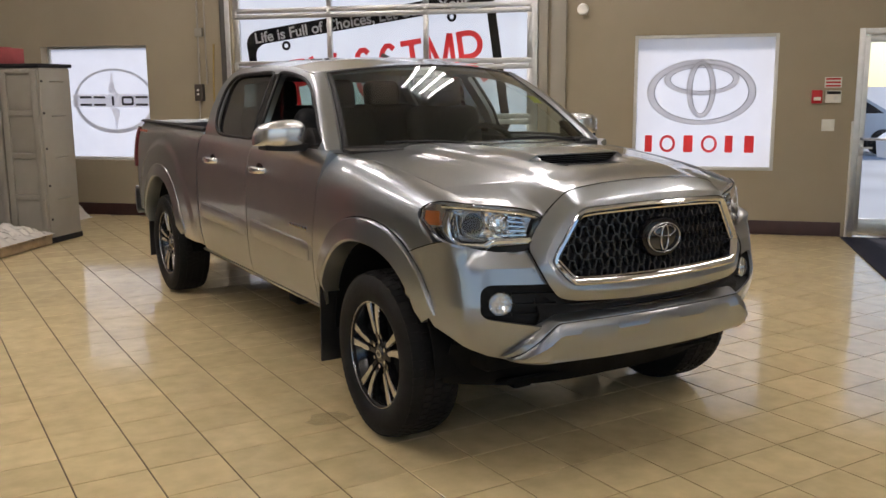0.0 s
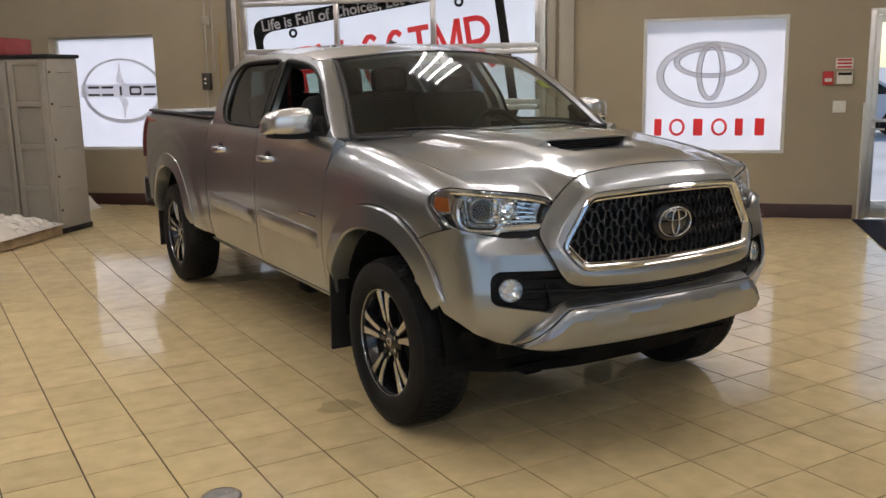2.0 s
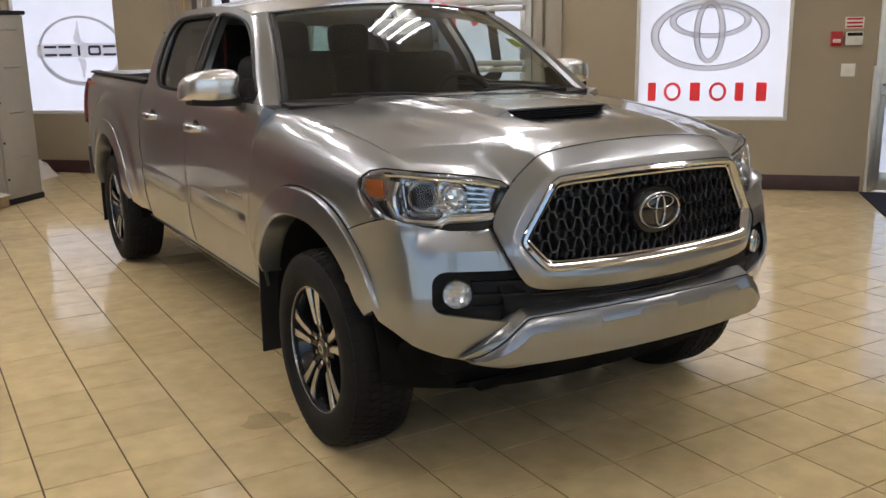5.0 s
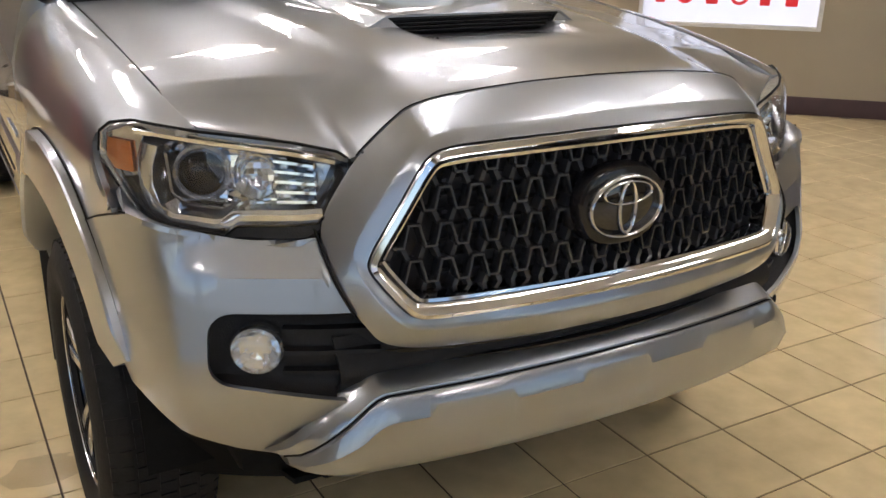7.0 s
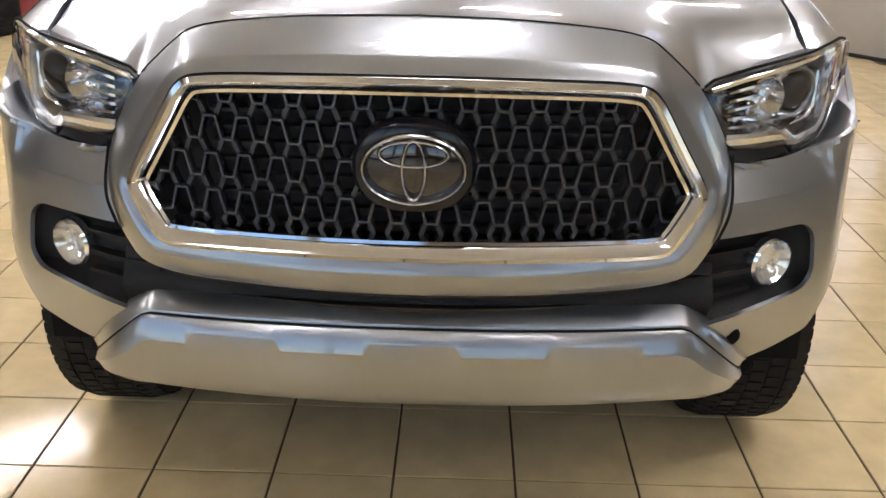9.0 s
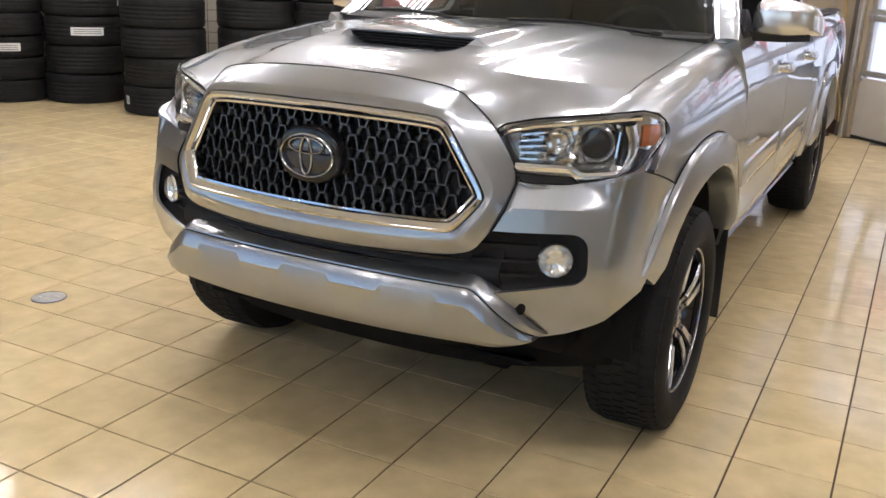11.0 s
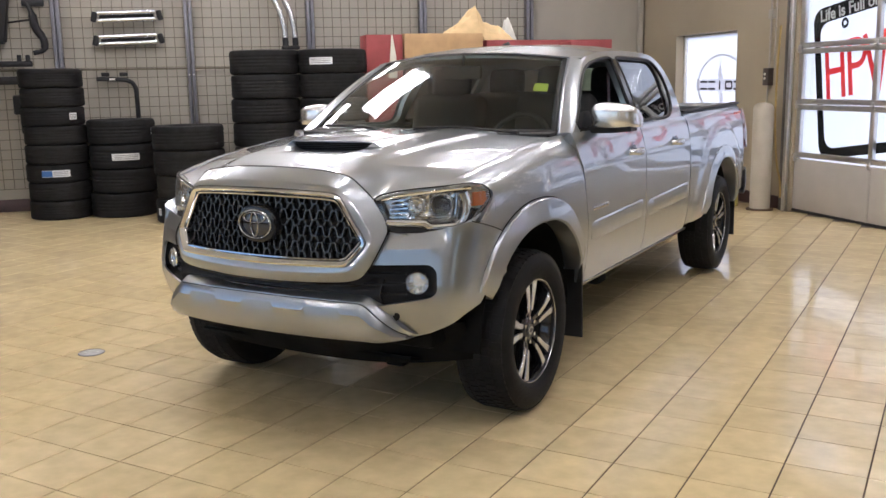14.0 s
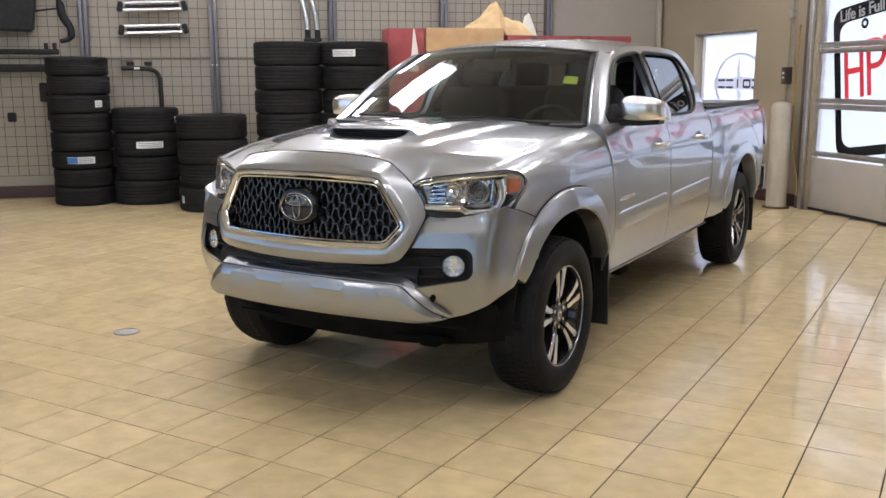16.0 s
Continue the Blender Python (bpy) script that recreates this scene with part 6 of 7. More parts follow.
pair("lamp_foot", make_bar([(0.712, 0.934), (0.79, 0.934), (0.815, 0.948), (0.832, 0.985), (0.842, 1.010)], 0.009, -0.02, 0.004), black_plastic, "black lower edge of the lamp", parent=lamp)
pair("chrome_trim", make_bar([(0.560, 0.968), (0.60, 0.966), (0.670, 0.963), (0.693, 0.960), (0.708, 0.946), (0.725, 0.942), (0.785, 0.943), (0.809, 0.960), (0.818, 1.0), (0.816, 1.04), (0.806, 1.078)], 0.014, -0.05, 0.004), trim_chrome, "thick chrome trim bar", parent=lamp)
pair("chrome_trim", make_bar([(0.715, 0.972), (0.770, 0.974), (0.789, 0.990), (0.793, 1.06)], 0.0045, -0.05, -0.012), chrome, parent=lamp)
pair("chrome_trim", make_bar([(0.53, 1.058), (0.60, 1.075), (0.68, 1.085), (0.76, 1.092), (0.828, 1.096)], 0.0095, -0.05, -0.004), trim_chrome, parent=lamp)


def lamp_edge(z):
    return interp(z, [0.938, 0.968, 1.000, 1.042, 1.088, 1.108], [0.824, 0.842, 0.856, 0.873, 0.868, 0.853]) - 0.003


def make_lamp_corner(z0, z1, x0, inset, off):
    def make():
        bm = bmesh.new()

        def f(u, v):
            z = z0 + (z1 - z0) * v
            xa, xb = interp(z, [0.938, 0.965, 1.10], x0), lamp_edge(z) - inset
            return hl(xa + (max(xb, xa + 0.002) - xa) * u, z, off)
        grid(bm, f, lin(0, 1, 5), lin(0, 1, 12))
        return thicken(bm, 0.003, (0.4, 0.0, 1.0))
    return make


pair("lamp_corner", make_lamp_corner(0.945, 1.104, [0.812, 0.822, 0.818], 0.0, -0.010), trim_chrome, "bright lamp corner", parent=lamp)
pair("amber_reflector", make_lamp_corner(1.020, 1.077, [0.829, 0.832, 0.834], 0.004, -0.003), amber, "amber side reflector", parent=lamp)
pair("lamp_end_panel", make_bar([(0.520, 1.044), (0.538, 1.012), (0.566, 0.972)], 0.012, -0.05, 0.000), black_plastic, parent=lamp)


def make_projector(rings, cx, cz, base):
    def make():
        bm = bmesh.new()
        c = hl(cx, cz, base)
        q = Vector((0.35, -0.94, 0)).to_track_quat('Z', 'Y')
        n = 28
        loft(bm, [[c + q @ Vector((r * math.cos(2 * math.pi * i / n), r * math.sin(2 * math.pi * i / n), h)) for i in range(n)] for r, h in rings], cap=True)
        return bm
    return make


pair("projector_shroud", make_projector([(0.052, -0.02), (0.052, 0.02), (0.047, 0.024), (0.043, 0.016), (0.041, 0.0)], 0.753, 1.026, -0.055), lamp_grey, parent=lamp)
pair("projector_ring", make_projector([(0.043, -0.01), (0.043, 0.020), (0.041, 0.023), (0.038, 0.020), (0.037, 0.0)], 0.753, 1.026, -0.055), chrome, parent=lamp)
pair("projector_lens", make_projector([(0.038, 0.0), (0.036, 0.016), (0.028, 0.028), (0.014, 0.034)], 0.753, 1.026, -0.050), gloss_black, "dark glass projector lens", parent=lamp)
pair("reflector_bowl", make_projector([(0.042, -0.02), (0.042, 0.030), (0.039, 0.033), (0.032, 0.010), (0.02, -0.006), (0.006, -0.012)], 0.669, 1.028, -0.06), chrome, parent=lamp)
for k in range(5):
    pair("reflector_fin", make_rim_strip([(0.568, 0.988 + 0.0155 * k), (0.60, 0.988 + 0.0170 * k), (0.632, 0.988 + 0.0180 * k)], 0.0042, -0.05, -0.012), chrome, parent=lamp)


def make_facets():
    bm = bmesh.new()
    rg = random.Random(21)
    xs, zs = lin(0.565, 0.805, 21), lin(0.972, 1.078, 11)
    grid(bm, lambda x, z: hl(x, min(z, interp(x, [0.56, 0.66, 0.8], [1.062, 1.078, 1.09])), -0.058 + rg.uniform(-0.005, 0.005)), xs, zs)
    return bm


pair("reflector_facets", make_facets, chrome, "faceted chrome reflector", smooth=1, parent=lamp)


def make_lower_black():
    bm = bmesh.new()
    loft(bm, [[hl(x, zt, 0.002), hl(x, (zt + zb) / 2, 0.006), hl(x, zb, -0.01)] for x, zt, zb in ((0.566, 0.958, 0.935), (0.59, 0.953, 0.908), (0.65, 0.950, 0.905), (0.69, 0.946, 0.910), (0.705, 0.930, 0.914))], closed=False)
    return thicken(bm, 0.008)


pair("lamp_underside", make_lower_black, black_plastic, parent=lamp)


# black tube as the shade round the lamp's edge
def make_lamp_gap():
    bm = bmesh.new()
    tube(bm, hl_loop(1.004, 0.003), 0.0030, 6, closed=True)
    return bm


pair("lamp_shade_line", make_lamp_gap, gap_shade, parent=lamp)


# ---- wheels ----
def tyre_bm(r=0.385, rim=0.240, w=0.265, tread=True):
    bm = bmesh.new()
    h = w / 2
    prof = [(rim - 0.006, -h * 0.70), (rim + 0.004, -h * 0.86), (rim + 0.035, -h * 0.98), (rim + 0.08, -h), (r - 0.04, -h * 0.95), (r - 0.014, -h * 0.86), (r - 0.003, -h * 0.74), (r, -h * 0.45), (r, 0.0), (r, h * 0.45), (r - 0.003, h * 0.74), (r - 0.014, h * 0.86), (r - 0.04, h * 0.95), (rim + 0.08, h), (rim + 0.035, h * 0.98), (rim + 0.004, h * 0.86), (rim - 0.006, h * 0.70)]
    lathe(bm, prof, 56, 'X')
    return bm


def tread_bm(r=0.385, w=0.265):
    """Blocks proud of the crown."""
    bm = bmesh.new()
    h = w / 2
    n = 64
    for i in range(n):
        for row, (x0, x1, dd) in enumerate(((-0.86, -0.52, 0.0), (-0.46, -0.18, 0.5), (-0.13, 0.13, 0.25), (0.18, 0.46, 0.75), (0.52, 0.86, 0.0))):
            a0 = 2 * math.pi * (i + dd) / n
            a1 = a0 + 2 * math.pi / n * 0.72
            ro = [(r + 0.004 - (0.012 if abs(x) > 0.8 else 0), x * h) for x in (x0, x1)]
            ri = [(r - 0.004 - (0.012 if abs(x) > 0.8 else 0), x * h) for x in (x0, x1)]
            vs = []
            for (rr, xx) in (ro[0], ro[1], ri[1], ri[0]):
                for a in (a0, a1):
                    vs.append(bm.verts.new((xx, rr * math.cos(a), rr * math.sin(a))))
            for f in ((0, 2, 3, 1), (0, 1, 7, 6), (2, 4, 5, 3), (0, 6, 4, 2), (1, 3, 5, 7)):
                bm.faces.new([vs[k] for k in f])
    return bm


def make_wheel(sx, y):
    wheel = new("wheel")
    wheel.parent = truck
    wheel.matrix_basis = pose(sx * 0.812, y, AX, 0, 0, 0 if sx > 0 else 180)
    tagged(wheel, "alloy wheel with black-and-silver split spokes")
    tyre = part("tyre", tyre_bm(0.376), rubber, wheel, "black all-terrain tyre")
    part("tread", tread_bm(0.376), rubber, wheel)
    bm = bmesh.new()
    lathe(bm, [(0.236, 0.108), (0.243, 0.112), (0.247, 0.104), (0.240, 0.090), (0.225, 0.07), (0.215, -0.10), (0.235, -0.11)], 48, 'X')
    part("rim", bm, wheel_black, wheel)
    bm = bmesh.new()
    lathe(bm, [(0.244, 0.109), (0.246, 0.1125), (0.241, 0.1125), (0.239, 0.106)], 48, 'X')
    part("rim_lip", bm, machined, wheel)
    bm = bmesh.new()
    lathe(bm, [(0.222, 0.035), (0.10, 0.04), (0.07, 0.05), (0.0, 0.05), (0.0, 0.02), (0.222, 0.015)], 40, 'X')
    part("wheel_disc", bm, underside, wheel)
    for k in range(5):
        a0 = radians(90 + 72 * k + 6)
        for s in (-1, 1):
            # a split spoke: black body, machined face
            def ray(rr, da, xx):
                a = a0 + s * da
                return Vector((xx, rr * math.cos(a), rr * math.sin(a)))
            bm = bmesh.new()
            secs = []
            for rr, c, wd, xf in ((0.055, 0.30, 0.20, 0.080), (0.10, 0.175, 0.12, 0.092), (0.16, 0.155, 0.092, 0.100), (0.215, 0.170, 0.090, 0.104), (0.236, 0.178, 0.098, 0.103)):
                secs.append([ray(rr, c - wd, xf - 0.045), ray(rr, c - wd, xf - 0.006), ray(rr, c + wd, xf - 0.006), ray(rr, c + wd, xf - 0.045)])
            loft(bm, secs, cap=True)
            spoke = part("spoke", bm, wheel_black, wheel)
            bm = bmesh.new()
            secs = []
            for rr, c, wd, xf in ((0.094, 0.190, 0.075, 0.091), (0.11, 0.180, 0.105, 0.0935), (0.16, 0.160, 0.078, 0.100), (0.215, 0.175, 0.080, 0.104), (0.238, 0.185, 0.090, 0.103)):
                secs.append([ray(rr, c - wd, xf - 0.0055), ray(rr, c - wd * 0.9, xf), ray(rr, c + wd * 0.9, xf), ray(rr, c + wd, xf - 0.0055)])
            loft(bm, secs, cap=True)
            part("spoke_face", bm, machined, spoke)
    bm = bmesh.new()
    lathe(bm, [(0.0, 0.088), (0.030, 0.087), (0.034, 0.082), (0.060, 0.078), (0.072, 0.066), (0.075, 0.04)], 30, 'X')
    cap = part("hub_cap", bm, wheel_black, wheel)
    bm = bmesh.new()
    n = 24
    lo = []
    for ra, rb, xx in ((0.024, 0.017, 0.087), (0.024, 0.017, 0.0895), (0.019, 0.012, 0.0895), (0.019, 0.012, 0.087)):
        lo.append([(xx, ra * math.cos(2 * math.pi * i / n), rb * math.sin(2 * math.pi * i / n)) for i in range(n)])
    lo.append(lo[0])
    loft(bm, lo)
    part("cap_hoop", bm, chrome, cap)
    for k in range(6):
        a = radians(60 * k + 30)
        bm = bmesh.new()
        p = Vector((0, 0.057 * math.cos(a), 0.057 * math.sin(a)))
        rod(bm, p + Vector((0.060, 0, 0)), p + Vector((0.086, 0, 0)), 0.0095, 6)
        part("lug_nut", bm, chrome, cap)
    return wheel


for sx in (1, -1):
    for y in (0.0, WB):
        make_wheel(sx, y)

# ---- display mesh on the west wall ----
wire_dark = shader("dark_wire", (0.10, 0.085, 0.06), 0.5, 0.4, 0.1, 20)
post_steel = shader("blue_grey_steel", (0.145, 0.145, 0.165), 0.4, 0.5, 0.1, 8)
POSTS = [-7.15, -5.57, -3.98, -2.40, -0.80, 0.78, 2.34, 3.91]
Z_LOW, Z_TOP = 0.30, 3.05
for a, b in zip(POSTS, POSTS[1:]):
    panel = thing("wire_display_grid", "welded wire display grid standing off the wall", "display grid", "wire display panels", at=W2)
    n = 13
    for k in range(n):
        x = a + 0.06 + (b - a - 0.12) * k / (n - 1)
        bm = bmesh.new()
        rod(bm, (x, -0.09, Z_LOW), (x, -0.09, Z_TOP), 0.0042, 5)
        part("wire", bm, wire_dark, panel)
    for k in range(23):
        z = Z_LOW + (Z_TOP - Z_LOW) * k / 22
        bm = bmesh.new()
        rod(bm, (a + 0.05, -0.098, z), (b - 0.05, -0.098, z), 0.0042, 5)
        part("wire", bm, wire_dark, panel)
    bm = bmesh.new()
    box(bm, ((a + b) / 2, -0.10, 1.78), (b - a - 0.10, 0.02, 0.022), 0.003)
    part("cross_rail", bm, wire_dark, panel)
for x in POSTS:
    post = thing("mesh_post", "blue-grey twin steel channel holding the wire panels", "post", "wire panel posts", at=W2)
    for dx in (-0.028, 0.028):
        bm = bmesh.new()
        box(bm, (x + dx, -0.075, 2.0), (0.045, 0.13, 4.0), 0.006)
        part("channel", bm, post_steel, post)
    for z in (1.70, 2.9):
        bm = bmesh.new()
        for dx in (-0.028, 0.028):
            rod(bm, (x + dx, -0.138, z), (x + dx, -0.148, z), 0.012, 8)
        part("bolt", bm, alu, post)

# goods hung on the mesh
for z in (2.44, 2.15):
    sb = thing("side_step_bar", "polished steel side step bar hung on the wire mesh", "step bar", "side step bars", at=W2)
    for dz in (0.045, -0.045):
        bm = bmesh.new()
        rod(bm, (-1.90, -0.17, z + dz - 0.012), (-1.20, -0.17, z + dz + 0.012), 0.030, 12)
        part("tube", bm, machined, sb)
    for x in (-1.94, -1.15):
        bm = bmesh.new()
        box(bm, (x, -0.165, z + (x + 1.55) * 0.03), (0.07, 0.07, 0.13), 0.02, rot=Euler((0, radians(14 if x < -1.5 else -14), 0)).to_matrix())
        part("end_cap", bm, black_plastic, sb)
    bm = bmesh.new()
    box(bm, (-1.55, -0.14, z), (0.66, 0.03, 0.06), 0.006)
    part("step_pad", bm, black_plastic, sb)
hb = thing("hitch_carrier", "bent black steel hitch carrier hung on the mesh", "hitch carrier", at=W2)
bm = bmesh.new()
tube(bm, curve_pts([(-1.97, -0.18, 1.66), (-1.75, -0.18, 1.655), (-1.58, -0.18, 1.63), (-1.51, -0.18, 1.55), (-1.50, -0.18, 1.40), (-1.50, -0.18, 1.05)], 5), 0.028, 10)
part("bent_tube", bm, black_plastic, hb)
for x in (-1.86, -1.64):
    bm = bmesh.new()
    box(bm, (x, -0.18, 1.715), (0.10, 0.05, 0.05), 0.012)
    part("clamp", bm, black_plastic, hb)
bm = bmesh.new()
box(bm, (-1.78, -0.212, 1.655), (0.07, 0.008, 0.028), 0.002)
part("label", bm, white_plastic, hb)
bag = thing("seat_cover_pack", "black moulded pack hung high on the mesh", "pack", at=W2)
bm = bmesh.new()
loft(bm, [[(x, y, z) for x, z in ((-3.62, 2.12), (-2.98, 2.10), (-2.90, 2.70), (-2.90, 2.95), (-3.62, 2.95))] for y in (-0.12, -0.26)], cap=True)
bmesh.ops.bevel(bm, geom=bm.edges[:], offset=0.025, segments=3, affect='EDGES')
part("shell", bm, black_plastic, bag)
br = thing("tow_bracket", "black forged tow bracket hanging on the mesh", "bracket", at=W2)
bm = bmesh.new()
tube(bm, curve_pts([(-2.72, -0.16, 2.62), (-2.66, -0.17, 2.48), (-2.63, -0.17, 2.30), (-2.55, -0.17, 2.16), (-2.56, -0.17, 2.03), (-2.68, -0.17, 1.99)], 5), [0.03] * 6 + [0.05] * 8 + [0.045] * 6 + [0.03] * 6, 10)
part("arm", bm, black_plastic, br)
bm = bmesh.new()
box(bm, (-2.64, -0.16, 2.60), (0.26, 0.05, 0.09), 0.02)
part("cross_plate", bm, black_plastic, br)
bm = bmesh.new()
rod(bm, (-2.95, -0.16, 2.36), (-2.66, -0.16, 2.40), 0.012)
part("hitch_pin", bm, black_plastic, br)
rk = thing("roof_rack_rail", "pair of dark roof rack rails fixed along the mesh", "roof rack", at=W2)
for z, h in ((1.86, 0.07), (1.66, 0.10)):
    bm = bmesh.new()
    box(bm, (-3.35, -0.20, z), (1.30, 0.05, h), 0.015)
    part("rail", bm, black_plastic, rk)
for x in (-2.75, -2.85, -3.6):
    bm = bmesh.new()
    box(bm, (x, -0.19, 1.92), (0.05, 0.05, 0.10), 0.01)
    part("foot", bm, black_plastic, rk)
for x, z in ((-2.92, 1.36), (-2.85, 1.06), (-3.32, 1.05)):
    hk = thing("hook_block", "black hook block hung on the mesh", "hook", "hooks on the mesh", at=W2)
    bm = bmesh.new()
    box(bm, (x, -0.17, z), (0.10, 0.09, 0.24 if z > 1.2 else 0.12), 0.02)
    part("block", bm, black_plastic, hk)
ex = thing("exhaust_tips", "pair of polished exhaust pipes hanging on the mesh", "exhaust pipe", at=W2)
for dx in (0.0, 0.13):
    bm = bmesh.new()
    tube(bm, curve_pts([(0.20 + dx, -0.2, 3.0), (0.27 + dx, -0.2, 2.72), (0.37 + dx, -0.2, 2.50), (0.42 + dx, -0.2, 2.28), (0.43 + dx, -0.2, 2.14)], 6), 0.036, 12)
    part("pipe", bm, machined, ex)
bm = bmesh.new()
box(bm, (0.495, -0.2, 2.03), (0.24, 0.09, 0.05), 0.015)
for dx in (0.0, 0.13):
    rod(bm, (0.43 + dx, -0.2, 2.03), (0.43 + dx, -0.2, 2.16), 0.040, 12)
part("hanger", bm, black_plastic, ex)

# ---- tyre stacks ----
def stored_tyre(r, w):
    """Tyre lying on its side; built once for each size."""
    t = thing("tyre", "new black road tyre lying flat in a stack", "tyre", "stacked tyres")
    h = w / 2
    rim = r * 0.60
    prof = [(rim, -h * 0.62), (rim + 0.012, -h * 0.90), (rim + 0.06, -h * 0.995), (r - 0.035, -h * 0.985), (r - 0.012, -h * 0.92), (r - 0.003, -h * 0.80)]
    for k, zc in enumerate((-0.42, -0.14, 0.14, 0.42)):
        prof += [(r, zc * h - 0.012), (r - 0.003, zc * h - 0.007), (r - 0.003, zc * h + 0.007), (r, zc * h + 0.012)]
    prof += [(r - 0.003, h * 0.80), (r - 0.012, h * 0.92), (r - 0.035, h * 0.985), (rim + 0.06, h * 0.995), (rim + 0.012, h * 0.90), (rim, h * 0.62)]
    bm = bmesh.new()
    lathe(bm, prof, 48, 'Z')
    part("carcass", bm, rubber, t)
    bm = bmesh.new()
    n = 72
    for i in range(n):
        for zc in (-0.60, 0.60):
            a0 = 2 * math.pi * i / n
            a1 = a0 + 2 * math.pi / n * 0.6
            vs = [bm.verts.new((rr * math.cos(a), rr * math.sin(a), zz * h)) for rr, zz in ((r + 0.003, zc * 0.86), (r - 0.004, zc * 1.42)) for a in (a0, a1)]
            bm.faces.new((vs[0], vs[1], vs[3], vs[2]))
    part("tread_pattern", bm, rubber, t)["kind"] = "stuff"
    return t


wide_tyre = stored_tyre(0.398, 0.293)
slim_tyre = stored_tyre(0.360, 0.223)
big_tyre = stored_tyre(0.405, 0.278)
rngt = random.Random(9)
label_paper = shader("paper_label", (0.70, 0.72, 0.74), 0.6, 0, 0.1, 40)
label_blue = shader("blue_print", (0.05, 0.16, 0.45), 0.5)
# centre x, y, tyre, how many, labels: (which, degrees off the front, width, blue part)
STACKS = [(-6.975, 3.53, slim_tyre, 0.223, 8, ((2, -4, 0.32, True), (5, 38, 0.10, False))),
          (-6.41, 4.03, wide_tyre, 0.293, 4, ((2, 4, 0.32, False), (3, 62, 0.06, False))),
          (-5.21, 3.97, big_tyre, 0.278, 4, ((0, -62, 0.06, False),)),
          (-4.66, 4.72, big_tyre, 0.278, 7, ((3, 70, 0.05, False),)),
          (-4.02, 5.18, big_tyre, 0.278, 7, ((6, -18, 0.28, False), (4, -2, 0.32, False)))]
used = set()
marked = []
for sx, sy, kind, w, n, labels in STACKS:
    yaw0 = math.degrees(math.atan2(-3.93 - sy, 2.59 - sx))
    r = {wide_tyre: 0.398, slim_tyre: 0.360, big_tyre: 0.405}[kind]
    for k in range(n):
        m = pose(sx + rngt.uniform(-0.016, 0.016), sy + rngt.uniform(-0.016, 0.016), w * (k + 0.5), 0, 0, yaw0)
        if kind in used:
            t = copy_thing(kind, m)
        else:
            used.add(kind)
            kind.matrix_basis = m
            t = kind
        for which, off, lw, blue in labels:
            if which == k:
                marked.append((t, r, off, lw, blue))
for t, r, off, lw, blue in marked:
    t["label"] = "new black road tyre with a white paper label"
    a0 = radians(off)
    nseg = 6
    bm = bmesh.new()
    span = lw / r
    grid(bm, lambda u, v: ((r + 0.004) * math.cos(a0 + span * (u - 0.5)), (r + 0.004) * math.sin(a0 + span * (u - 0.5)), -0.04 + 0.08 * v), lin(0, 1, nseg), lin(0, 1, 2))
    part("paper_label", bm, label_paper, t, "white paper label")
    if blue:
        bm = bmesh.new()
        grid(bm, lambda u, v: ((r + 0.006) * math.cos(a0 - span * 0.5 + span * 0.38 * u), (r + 0.006) * math.sin(a0 - span * 0.5 + span * 0.38 * u), -0.035 + 0.07 * v), lin(0, 1, nseg), lin(0, 1, 2))
        part("blue_print", bm, label_blue, t)
    for q in range(3):
        bm = bmesh.new()
        f0 = 0.42 if blue else 0.1
        grid(bm, lambda u, v: ((r + 0.006) * math.cos(a0 + span * (f0 - 0.5 + (0.92 - f0) * u)), (r + 0.006) * math.sin(a0 + span * (f0 - 0.5 + (0.92 - f0) * u)), -0.024 + 0.020 * q + 0.006 * v), lin(0, 1, nseg), lin(0, 1, 2))
        part("print_line", bm, post_steel, t)

# ---- grey storage cabinets ----
cab_plastic = shader("grey_cabinet_plastic", (0.275, 0.255, 0.22), 0.55, 0, 0.05, 5, 0.12, 120)


